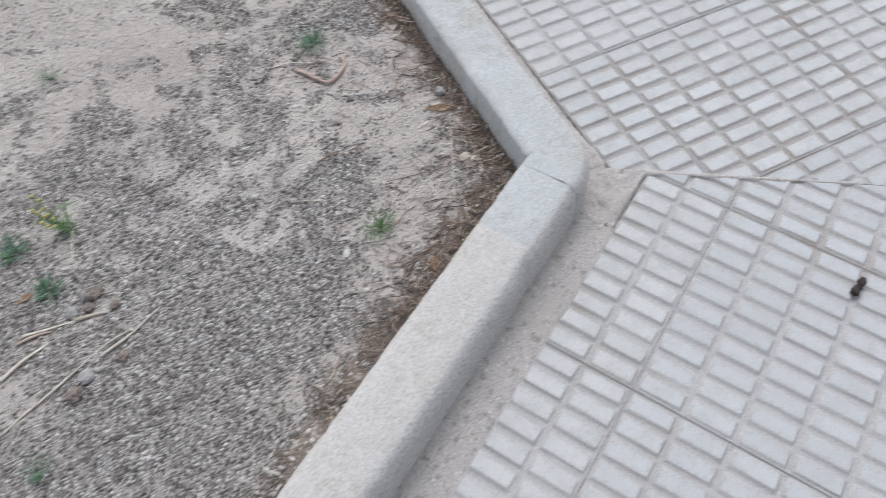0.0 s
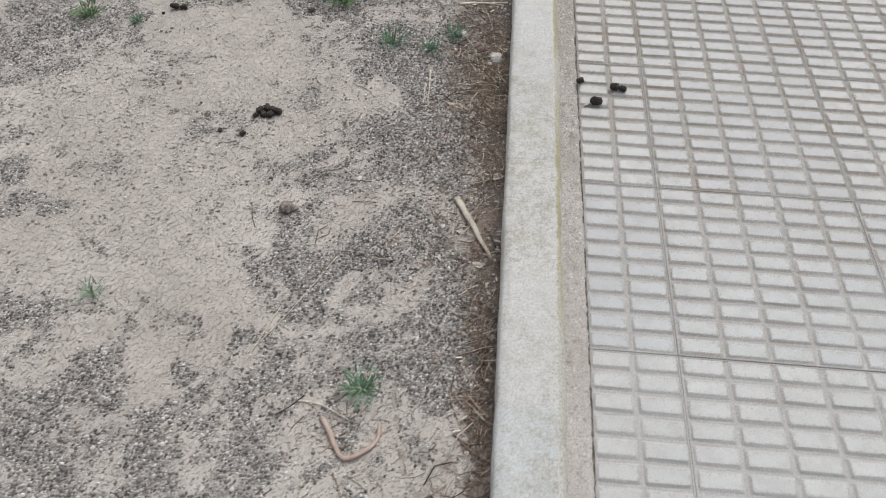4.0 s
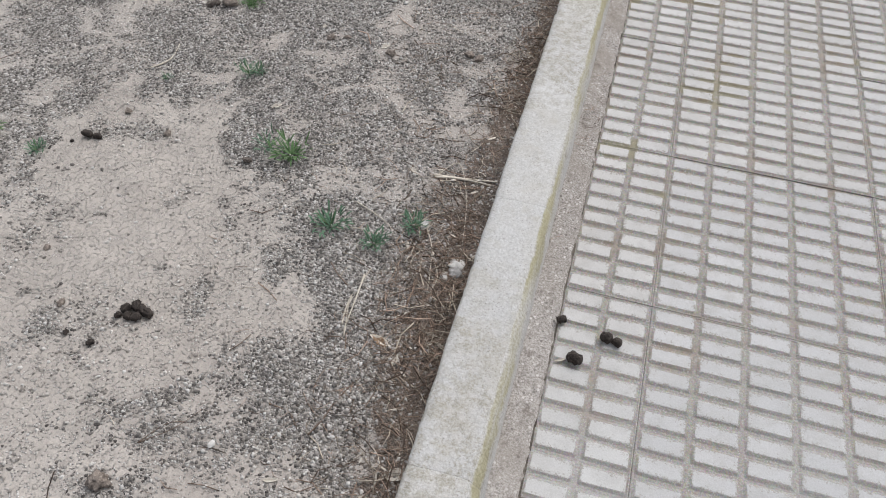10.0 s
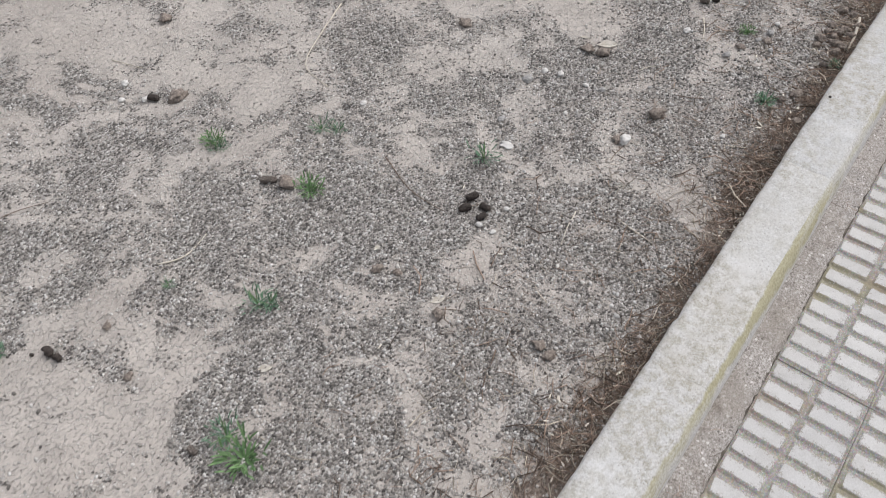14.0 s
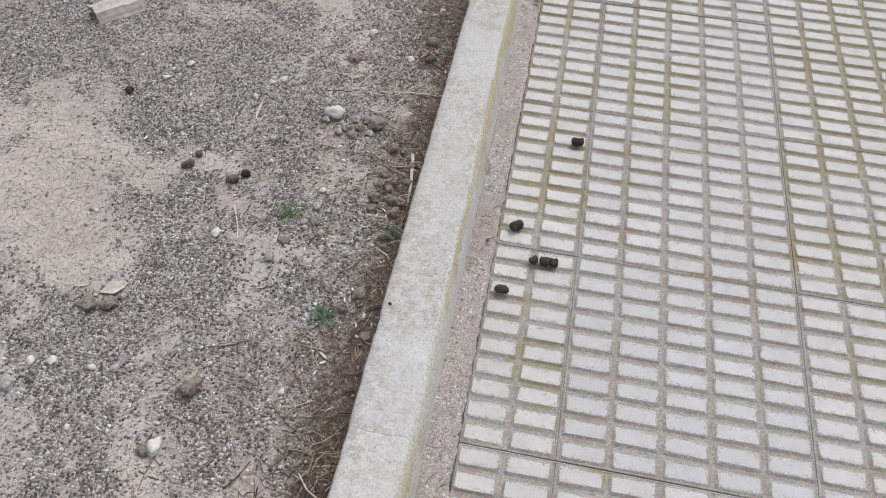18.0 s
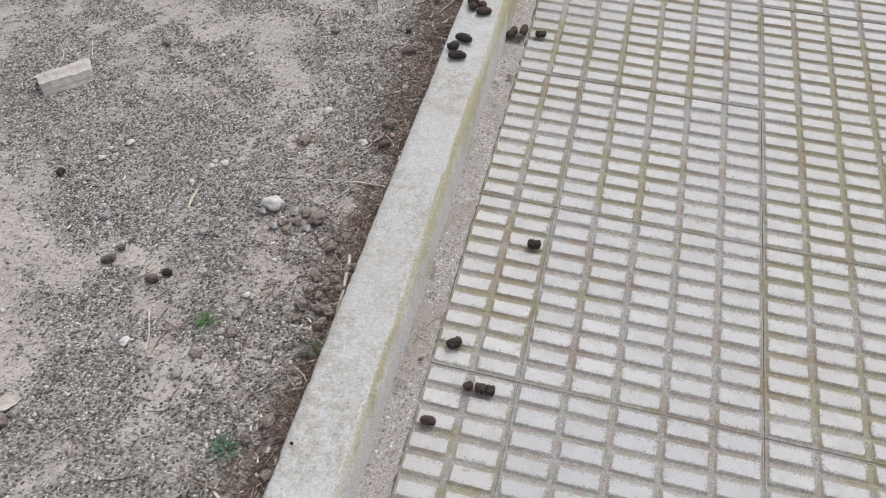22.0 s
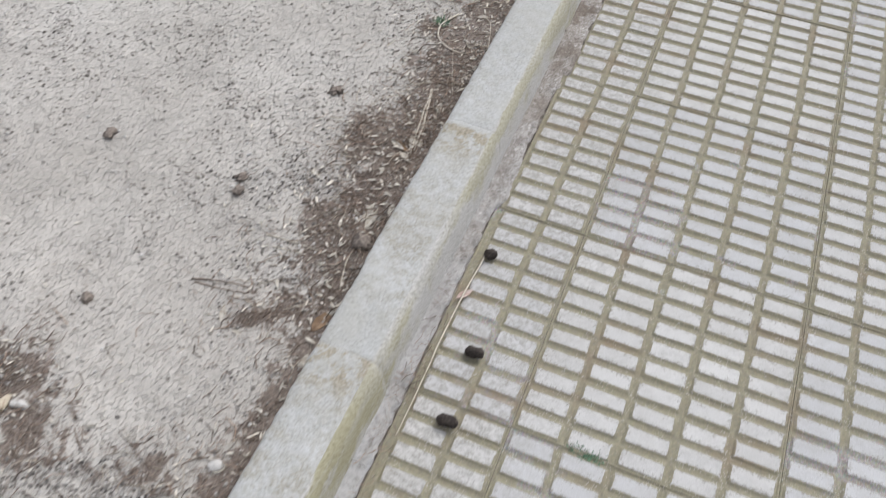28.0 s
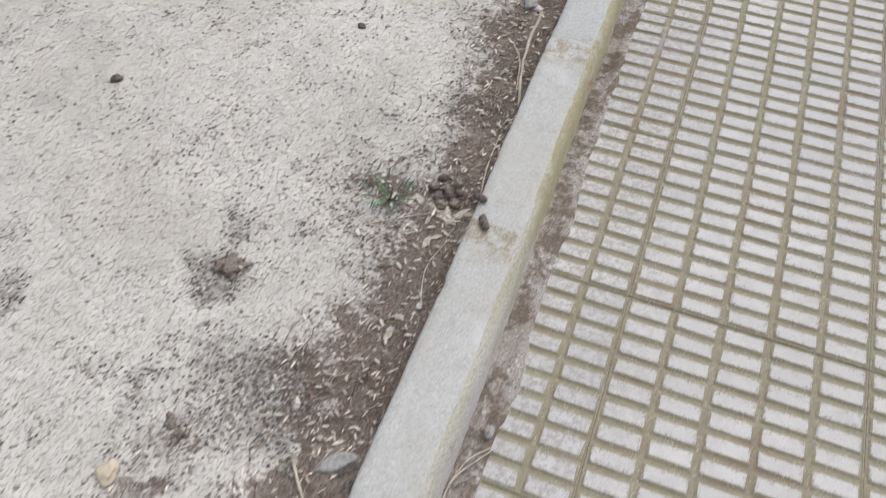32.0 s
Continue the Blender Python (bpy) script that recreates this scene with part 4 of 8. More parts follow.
def mortar_corner():
    """Mortar that fills the corner between the bend of the kerb and the two tile fields."""
    a, b = Vector((-0.153, -0.262)), Vector((-0.0935, -0.2985))
    c, d = b - ARM * 0.165, Vector((-0.222, -0.262))
    rows = []
    bm = bmesh.new()
    for i in range(25):
        row = []
        for j in range(25):
            p, q = i / 24, j / 24
            at = (d * (1 - p) + c * p) * (1 - q) + (a * (1 - p) + b * p) * q
            z = 0.003 + 0.004 * noise.noise(Vector((at.x * 60, at.y * 60, 2.0))) + 0.003 * noise.noise(Vector((at.x * 18, at.y * 18, 5.0)))
            row.append(bm.verts.new((at.x, at.y, (z - 0.012 * max(0.0, 0.3 - q) / 0.3) if q < 0.98 and p < 0.98 else -0.006)))
        rows.append(row)
    for r0, r1 in zip(rows, rows[1:]):
        for j in range(24):
            bm.faces.new((r0[j], r1[j], r1[j + 1], r0[j + 1]))
    bmesh.ops.recalc_face_normals(bm, faces=bm.faces)
    tagged(part("mortar_strip", bm, MORTAR, None), "rough mortar filling the corner of the kerb's bend", "mortar strip", kind="structure")


mortar_corner()

# ---- ribbed cement tiles: ten rows of five pads each ----
LIP = -0.0034


def tile_mesh(u_from, u_to, rng, cut=None):
    """One tile from u_from to u_to across and 0 to T along, its top at z 0; cut: planes (place, normal) that clip it."""
    bm = bmesh.new()
    gap, floor = 0.0006, -0.0044
    a, b, c, d = u_from + gap * 0.7, u_to - gap * 0.7, gap * 1.5, T - gap * 1.5
    low = [bm.verts.new(p) for p in ((a, c, -0.04), (b, c, -0.04), (b, d, -0.04), (a, d, -0.04))]
    top = [bm.verts.new(p) for p in ((a, c, floor), (b, c, floor), (b, d, floor), (a, d, floor))]
    lip = [bm.verts.new(p) for p in ((a, c, LIP), (b, c, LIP), (b, d, LIP), (a, d, LIP))]
    crest = [bm.verts.new(p) for p in ((a + 0.0022, c + 0.0022, LIP + 0.0004), (b - 0.0022, c + 0.0022, LIP + 0.0004), (b - 0.0022, d - 0.0022, LIP + 0.0004), (a + 0.0022, d - 0.0022, LIP + 0.0004))]
    foot = [bm.verts.new(p) for p in ((a + 0.0040, c + 0.0040, floor), (b - 0.0040, c + 0.0040, floor), (b - 0.0040, d - 0.0040, floor), (a + 0.0040, d - 0.0040, floor))]
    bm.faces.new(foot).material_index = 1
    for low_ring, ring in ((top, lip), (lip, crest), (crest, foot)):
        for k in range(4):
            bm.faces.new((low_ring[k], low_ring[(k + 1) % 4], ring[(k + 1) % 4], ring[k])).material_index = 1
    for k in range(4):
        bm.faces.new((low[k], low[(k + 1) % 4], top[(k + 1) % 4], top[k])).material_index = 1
    for i in range(round(u_from / 0.08) if u_from >= 0 else -2, round(u_to / 0.08)):
        for j in range(10):
            cu, cv = i * 0.08 + 0.04, j * 0.04 + 0.02
            lo, hi = max(cu - 0.0335, u_from + 0.003), min(cu + 0.0335, u_to - 0.003)
            sink = -0.0012 * rng.random() ** 2 - (0.0012 if rng.random() < 0.03 else 0)
            rings = []
            for grow, z in ((-0.0016, sink), (0.0, sink - 0.0011), (0.0033, floor)):
                p, q = (hi - lo) / 2 + grow, 0.0136 + grow * 1.15
                k = 0.0022
                out = [(p - k, -q), (p, -q + k), (p, q - k), (p - k, q), (-p + k, q), (-p, q - k), (-p, -q + k), (-p + k, -q)]
                rings.append([bm.verts.new(((lo + hi) / 2 + x + rng.uniform(-.0012, .0012), cv + y + rng.uniform(-.0011, .0011), z)) for x, y in out])
            bm.faces.new(rings[0])
            for r0, r1 in zip(rings, rings[1:]):
                for k in range(8):
                    f = bm.faces.new((r1[k], r1[(k + 1) % 8], r0[(k + 1) % 8], r0[k]))
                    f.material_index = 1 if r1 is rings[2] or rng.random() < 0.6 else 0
                    f.smooth = True
    for place, normal in cut or ():
        bmesh.ops.bisect_plane(bm, geom=bm.verts[:] + bm.edges[:] + bm.faces[:], plane_co=place, plane_no=normal, clear_outer=True)
    me = bpy.data.meshes.new("tile")
    bm.to_mesh(me)
    bm.free()
    me.materials.append(PAD)
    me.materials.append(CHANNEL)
    return me


rng = random.Random(5)
FULL = [tile_mesh(0, T, rng) for _ in range(8)]
STRIP = {w: [tile_mesh(w, 0, rng) for _ in range(4)] for w in (-0.152, -0.164, -0.172)}
pavement = tagged(new("pavement"), "pale grey ribbed cement tiles with dirty channels", "pavement", kind="structure")
near_pavement = tagged(new("pavement"), "pale grey ribbed cement tiles laid along the near arm of the kerb", "pavement", kind="structure")


def lay(parent, me, m):
    ob = new("tile", me)
    ob.parent = parent
    ob.matrix_basis = m @ pose(0, 0, rng.uniform(-0.0006, 0.0006), rng.uniform(-.08, .08), rng.uniform(-.08, .08), 0)


def field(parent, base, rows, cols, side):
    """Tiles of one field; side(p) is positive where the field lies, zero on the crack."""
    for j in rows:
        for i in cols:
            cut_u = strip_edge(j * T + 0.5 * T) if parent is pavement else TILE_X
            u0, u1 = (i * T, i * T + T) if i >= 0 else (cut_u, 0)
            m = base @ Matrix.Translation((u0 if i >= 0 else 0, j * T, 0))
            corners = [m @ Vector((x, y, 0)) for x in ((0, T) if i >= 0 else (u0, 0)) for y in (0, T)]
            inside = [side(p) > 0.002 for p in corners]
            if not any(inside):
                continue
            if all(inside):
                lay(parent, rng.choice(FULL if i >= 0 else STRIP[cut_u]), m)
            else:
                inv = m.inverted()
                c = inv @ Vector((CRACK.x, CRACK.y, 0))
                nrm = Vector((-CRACK_WAY.y, CRACK_WAY.x, 0))
                if side(Vector((CRACK.x + nrm.x, CRACK.y + nrm.y, 0))) > 0:
                    nrm = -nrm
                nl = (inv.to_3x3() @ nrm).normalized()
                lay(parent, tile_mesh(0 if i >= 0 else cut_u, T if i >= 0 else 0, rng, [(c - nl * 0.0008, nl)]), m)


def beyond(p):
    return (p.x - CRACK.x) * -CRACK_WAY.y + (p.y - CRACK.y) * CRACK_WAY.x


field(pavement, Matrix.Identity(4), range(-4, 31), range(-1, 4), beyond)
turn = Matrix.Translation((JOINT.x, JOINT.y, 0)) @ Matrix(((OUT.x, ARM.x, 0, 0), (OUT.y, ARM.y, 0, 0), (0, 0, 1, 0), (0, 0, 0, 1)))
field(near_pavement, turn, range(-5, 4), range(-1, 4), lambda p: -beyond(p))

bm = bmesh.new()
for q in ((-0.3, -1.6), (1.9, -1.6), (1.9, FAR_Y), (-0.3, FAR_Y)):
    bm.verts.new((q[0], q[1], -0.0066))
bm.faces.new(bm.verts)
tagged(part("bedding", bm, DIRT, None), "dark earthy bedding under the tiles", "bedding", kind="structure")

# ---- mortar smeared over the seam where the two tile fields meet ----
bm = bmesh.new()
rows = []
for k in range(61):
    s = -0.215 + 0.62 * k / 60
    c = CRACK + CRACK_WAY * s
    side = Vector((-CRACK_WAY.y, CRACK_WAY.x))
    wide = max(0.0012, 0.62 * (0.020 - 0.034 * (s + 0.15)) * (0.7 + 0.9 * noise.noise(Vector((s * 26, 2.0, 0)))) if s < 0.33 else 0.0034)
    rows.append([bm.verts.new((c.x + side.x * q, c.y + side.y * q, z + 0.0014 * noise.noise(Vector((s * 60, q * 90, 3.0))))) for q, z in
                 ((-wide * (0.8 + 0.5 * noise.noise(Vector((s * 40, 5.0, 0)))), -0.005), (-wide * 0.55, -0.0004), (0.0, 0.0004), (wide * 0.5, -0.0002), (wide * (0.7 + 0.5 * noise.noise(Vector((s * 44, 8.0, 0)))), -0.005))])
for a, b in zip(rows, rows[1:]):
    for j in range(4):
        bm.faces.new((a[j], a[j + 1], b[j + 1], b[j]))
bmesh.ops.recalc_face_normals(bm, faces=bm.faces)
tagged(part("mortar_seam", bm, MORTAR, None), "rough pale mortar smeared along the seam between tile fields", "mortar seam", kind="structure")

# ---- loose grit, straw and husks: uncountable stuff ----
def soup(name, base_v, base_f, places, scales, spins, tilts, jitter, mat, label, category, seed):
    g = np.random.default_rng(seed)
    n = len(places)
    v = np.repeat(base_v[None], n, 0) * (1 + jitter * (g.random((n, len(base_v), 1)) - 0.5))
    v = v * scales[:, None, :]
    c, s = np.cos(tilts)[:, None], np.sin(tilts)[:, None]
    v = np.stack([v[..., 0], v[..., 1] * c - v[..., 2] * s, v[..., 1] * s + v[..., 2] * c], -1)
    c, s = np.cos(spins)[:, None], np.sin(spins)[:, None]
    v = np.stack([v[..., 0] * c - v[..., 1] * s, v[..., 0] * s + v[..., 1] * c, v[..., 2]], -1) + places[:, None, :]
    f = (base_f[None] + (np.arange(n) * len(base_v))[:, None, None]).reshape(-1)
    me = sheet_mesh(name, v.reshape(-1, 3), f.reshape(-1, base_f.shape[1]))
    me.materials.append(mat)
    return tagged(new(name, me), label, category, kind="stuff")


def pebble_base():
    """A low dome on four corners, closed above."""
    low = [(1.0, 0.1, -0.25), (-0.1, 1.0, -0.25), (-1.0, -0.1, -0.25), (0.1, -1.0, -0.25)]
    top = [(0.45, 0.62, 0.72), (-0.62, 0.45, 0.72), (-0.45, -0.62, 0.72), (0.62, -0.45, 0.72)]
    return np.array(low + top), np.array([(k, (k + 1) % 4, 4 + (k + 1) % 4, 4 + k) for k in range(4)] + [(4, 5, 6, 7)])


def scatter(count, seed, chance, left=-2.35):
    g = np.random.default_rng(seed)
    x, y = g.uniform(left, BACK_X + 0.016, count), g.uniform(-1.05, 11.1, count)
    ok = (bed_distance(x, y) > 0.003) & (g.random(count) < chance(x, y))
    return x[ok], y[ok], g


def grit_chance(x, y):
    a = gravel_at(x, y) + 1.2 * (vnoise(x, y, 32, 51, 3) - 0.5) + 0.5 * (vnoise(x, y, 90, 53, 1) - 0.5) - 0.15 * litter_at(x, y)
    return np.clip((a - 0.28 - 0.30 * np.clip((y - 5.6) / 1.0, 0, 1)) * 1.35, 0.012, 1.0)


def pale_chance(x, y):
    """Dusty grains lie on the bare soil too, in loose drifts."""
    late = np.clip((y - 5.0) / 1.0, 0, 1)
    loose = vnoise(x, y, 7, 121, 3) + 0.7 * (vnoise(x, y, 30, 123, 2) - 0.5)
    return np.clip((loose - 0.36 + 0.04 * late) * 1.7, 0.05, 0.62) * (1 + 0.25 * late) * (1 - 0.6 * np.clip((y - 7.9) / 0.8, 0, 1))


for count, seed, chance, mat, label in ((590000, 61, grit_chance, GRIT, "small dark rounded grit scattered over the dry soil"), (335000, 62, pale_chance, DUSTY, "small dusty beige grit on the bare soil")):
    x, y, g = scatter(count, seed, lambda a, b: chance(a, b) * np.clip(1.0 + (a + 1.1) * 0.6, 0.35, 1.0))
    n = len(x)
    r = 0.0015 + 0.0026 * g.random(n) ** 1.6
    sc = np.stack([r * g.uniform(0.85, 1.3, n), r * g.uniform(0.75, 1.0, n), r * g.uniform(0.6, 1.0, n)], 1)
    bv, bf = pebble_base()
    soup("grit", bv, bf, np.stack([x, y, soil_height(x, y) + r * 0.15], 1), sc, g.uniform(0, 6.28, n), g.uniform(-0.4, 0.4, n), 0.5, mat, label, "grit", seed)


def stem_base(bow):
    t = np.linspace(-0.5, 0.5, 3)
    v, f = [], []
    for k, s in enumerate(t):
        for j in range(3):
            a = 2.094 * j
            v.append((s, bow * (1 - 4 * s * s) + math.cos(a) * 0.020, math.sin(a) * 0.030 + 0.25 * bow * (1 - 4 * s * s)))
    for k in range(2):
        for j in range(3):
            f.append((3 * k + j, 3 * k + (j + 1) % 3, 3 * k + 3 + (j + 1) % 3, 3 * k + 3 + j))
    return np.array(v), np.array(f)


def litter_chance(x, y):
    d = bed_distance(x, y)
    thick = np.clip(litter_at(x, y) * (2.2 * vnoise(x, y, 6, 71, 3) - 0.35), 0, 1)
    return thick + 0.22 * (1 - 0.45 * np.clip((y - 4.5) / 0.5, 0, 1)) * np.exp(-(d / 0.24) ** 2) * np.clip(3 * vnoise(x, y, 5, 73, 3) - 1.1, 0, 1)


for bow, count, seed, mat, few, label in ((0.05, 120000, 81, NEEDLE, 1.0, "brown dead stems and needles along the kerb"), (0.20, 120000, 82, NEEDLE, 1.0, "bent brown dead stems along the kerb"),
                                          (0.10, 120000, 83, STRAW, 0.55, "pale dry straw bits lying along the kerb")):
    x, y, g = scatter(count, seed, lambda a, b: few * (litter_chance(a, b) + 0.005) * (1 - 0.2 * np.clip((b - 5.5) / 2, 0, 1)), -0.80)
    n = len(x)
    ln = g.uniform(0.009, 0.028, n) * (0.7 + 1.8 * g.random(n) ** 4) * (1 - 0.30 * np.clip((y - 4.4) / 1, 0, 1))
    bv, bf = stem_base(bow)
    sc = np.stack([ln, ln, ln * 0.5], 1)
    soup("dry_stems", bv, bf, np.stack([x, y, soil_height(x, y) + 0.002 + 0.007 * g.random(n) * litter_at(x, y)], 1), sc,
         g.uniform(0, 6.28, n), g.uniform(-0.5, 0.5, n), 0.15, mat, label, "dry stems", seed)

hv = np.array([(-1, 0, 0), (-0.4, 0.32, 0.10), (0.4, 0.30, 0.10), (1, 0, 0.05), (0.4, -0.30, 0.06), (-0.4, -0.32, 0.06), (0, 0, 0.24)], float)
hf = np.array([(0, 6, 1), (1, 6, 2), (2, 6, 3), (3, 6, 4), (4, 6, 5), (5, 6, 0)])
x, y, g = scatter(40000, 91, lambda a, b: 0.42 * litter_at(a, b) * np.clip(0.25 + b / 6 + 1.6 * np.clip(b - 5.5, 0, 1), 0, 3.0) + 0.007, -1.1)
n = len(x)
r = g.uniform(0.0025, 0.0075, n) * (1 + 0.5 * (g.random(n) < 0.15))
soup("husks", hv, hf, np.stack([x, y, soil_height(x, y) + 0.004], 1), np.stack([r, r * 0.8, r * 0.8], 1), g.uniform(0, 6.28, n), g.uniform(-0.5, 0.5, n), 0.3, CHIP,
     "pale husks and chips strewn along the kerb", "husks", 91)

g = np.random.default_rng(95)
x, y = g.uniform(FOOT_X + 0.004, TILE_X - 0.004, 5200), g.uniform(0.5, 11.5, 5200)
ok = g.random(5200) < np.clip((vnoise(x, y, 3.0, 97, 3) - 0.50) * 3.0 + 0.03 * (y - 3) + 0.5 * (y > 8.6) * (vnoise(x, y, 4.0, 98, 2) - 0.35), 0, 0.8)
x, y = x[ok], y[ok]
n = len(x)
ln = g.uniform(0.008, 0.028, n)
bv, bf = stem_base(0.1)
soup("dry_stems", bv, bf, np.stack([x, y, 0.006 + 0.004 * g.random(n)], 1), np.stack([ln, ln, ln * 0.5], 1), g.uniform(0, 6.28, n), g.uniform(-0.4, 0.4, n), 0.15, NEEDLE,
     "brown dead stems caught on the mortar strip", "dry stems", 95)

# ---- single things ----
BARK = simple("grey_bark", [(0.3, (0.10, 0.085, 0.075)), (0.7, (0.24, 0.205, 0.18))], 40, 0.9, 0.003, 0.7)
BARK_PALE = simple("pale_bark", [(0.3, (0.17, 0.145, 0.125)), (0.7, (0.36, 0.315, 0.275))], 40, 0.9, 0.003, 0.7)
STONE_BRIGHT = simple("chalk_white", [(0.3, (0.66, 0.655, 0.64)), (0.7, (0.80, 0.795, 0.78))], 60, 0.7, 0.002, 0.4)
SHELL = simple("cream_stone", [(0.3, (0.45, 0.38, 0.27)), (0.7, (0.62, 0.54, 0.42))], 60, 0.8, 0.002, 0.5)
RUST = simple("rusty_leaf", [(0.3, (0.30, 0.13, 0.06)), (0.7, (0.50, 0.27, 0.15))], 70, 0.8, 0.001, 0.4)
REST = {"kerb": KERB_Z, "tile": 0.0, "mortar": 0.003}
WORDS = {"soil": "on the dry soil", "kerb": "on the concrete kerb", "tile": "on the cement tiles", "mortar": "on the mortar strip"}
pick = random.Random(11)


def base_z(x, y, where):
    return lift(x, y) if where == "soil" else REST[where]


def thing(name, bm, mat, x, y, z, label, category, group="", smooth=True):
    me = bpy.data.meshes.new(name)
    bm.to_mesh(me)
    bm.free()
    me.materials.append(mat)
    if smooth:
        me.polygons.foreach_set("use_smooth", [True] * len(me.polygons))
    ob = new(name, me)
    ob.location = (x, y, z)
    return tagged(ob, label, category, group)


def lumpy(size, roughness, detail, seed, level=3):
    bm = bmesh.new()
    bmesh.ops.create_icosphere(bm, subdivisions=level, radius=1.0)
    for v in bm.verts:
        p = v.co.copy()
        d = 1 + roughness * noise.noise(p * 1.3 + Vector((seed, 0, 0))) + detail * (1.1 * noise.noise(p * 3.3 + Vector((0, seed, 0))) - 0.9 * abs(noise.noise(p * 2.1 + Vector((0, 0, seed)))) + 0.35 * noise.noise(p * 7 + Vector((seed, seed, 0))))
        v.co = Vector((p.x * size[0], p.y * size[1], p.z * size[2])) * d
    low = min(v.co.z for v in bm.verts)
    for v in bm.verts:
        v.co.z -= low
        if v.co.z < 0.18 * size[2]:
            v.co.z *= 0.4
    return bm


def dropping(x, y, length, width, heading, where, mat):
    seed = pick.uniform(0, 90)
    k = 0.74 if where == "soil" else 0.95
    half, r = k * max(length, width) / 2, k * min(width, 0.020) / 2
    bm = bmesh.new()
    bmesh.ops.create_icosphere(bm, subdivisions=3, radius=1.0)
    bent = pick.uniform(-0.25, 0.25)
    for v in bm.verts:
        p = v.co.copy()
        s = math.copysign(abs(p.x) ** 0.55, p.x)
        ring = 1 - 0.10 * (0.5 + 0.5 * math.cos(s * 9 + seed)) + 0.22 * noise.noise(p * 2.2 + Vector((seed, 0, 0))) + (0.55 if where == "soil" else 0.42 if where == "tile" else 0.24) * noise.noise(p * 3.4 + Vector((0, seed, 0))) + (0.24 if where == "kerb" else 0.34) * noise.noise(p * 7 + Vector((0, 0, seed)))
        round_off = (1 - abs(s) ** 4) ** 0.5 if abs(s) < 1 else 0
        side = Vector((0, p.y, p.z))
        side = side.normalized() if side.length > 1e-6 else side
        v.co = Vector((s * half, 0, 0)) + side * r * ring * round_off + Vector((0, bent * r * (1 - s * s) * 1.5, 0))
    low = min(v.co.z for v in bm.verts)
    bmesh.ops.rotate(bm, verts=bm.verts, matrix=Matrix.Rotation(radians(heading), 3, "Z"))
    for v in bm.verts:
        v.co.z = (v.co.z - low) * 0.92
    tone = {"dark_dung": "black-brown", "brown_dung": "reddish brown", "weathered_dung": "weathered grey-brown"}[mat.name]
    return thing("dropping", bm, mat, x, y, base_z(x, y, where) - (0.001 if where == "soil" else 0), f"{tone} dried animal dropping {WORDS[where]}", "dropping", "animal droppings")


def curled_dropping():
    bm = bmesh.new()
    for pts, thick in (([(-0.289, 7.052), (-0.278, 7.039), (-0.256, 7.037), (-0.243, 7.053), (-0.241, 7.076), (-0.254, 7.090)], 0.0092), ([(-0.248, 7.080), (-0.233, 7.085), (-0.216, 7.074)], 0.0062)):
        line = along([(x + 0.254, y - 7.064) for x, y in pts], 16)
        rings = []
        for k, (x, y) in enumerate(line):
            q = line[min(k + 1, 15)] - line[max(k - 1, 0)]
            side = Vector((-q[1], q[0], 0)).normalized()
            r = thick * min(1.0, 0.35 + 0.3 * min(k, 15 - k)) * (1 + 0.35 * noise.noise(Vector((x * 190, y * 190, thick * 900))))
            rings.append([bm.verts.new(Vector((x, y, r)) + (side * math.cos(a) + Vector((0, 0, 0.9)) * math.sin(a)) * r * (1 + 0.16 * noise.noise(Vector((x * 300, a * 2, y * 300))))) for a in np.linspace(0, 6.283, 11)[:-1]])
        for r0, r1 in zip(rings, rings[1:]):
            for j in range(10):
                bm.faces.new((r0[j], r0[(j + 1) % 10], r1[(j + 1) % 10], r1[j]))
        bm.faces.new(rings[0][::-1])
        bm.faces.new(rings[-1])
    bmesh.ops.recalc_face_normals(bm, faces=bm.faces)
    low = min(v.co.z for v in bm.verts)
    for v in bm.verts:
        v.co.z -= low
    thing("dropping", bm, DUNG, -0.254, 7.064, KERB_Z, "black curled animal dropping on top of the kerb", "dropping", "animal droppings")


TONES = {"white_stone": "whitish", "grey_stone": "grey", "earth_clod": "dark earthy", "pink_terracotta": "pink", "cream_stone": "cream", "chalk_white": "bright white", "tan_crust": "tan", "bleached_wood": "pale brown",
         "dark_dung": "black", "weathered_dung": "dark brown", "dead_leaf": "brown", "pale_husks": "pale", "pale_cyan_shell": "pale cyan"}
SHAPES = {"pebble": ("pebble", "pebble", 0.22, 0.06), "stone": ("stone", "stone", 0.30, 0.14), "clod": ("clod of earth", "clod", 0.35, 0.25), "crumb": ("crumb", "crumb", 0.3, 0.2), "dark_tuft": ("dried tuft", "dried tuft", 0.4, 0.5),
          "bark_chip": ("bark chip", "bark chip", 0.25, 0.15), "dead_leaf_ball": ("crumpled dead leaf", "dead leaf", 0.4, 0.3), "pale_stone": ("stone", "stone", 0.35, 0.12)}


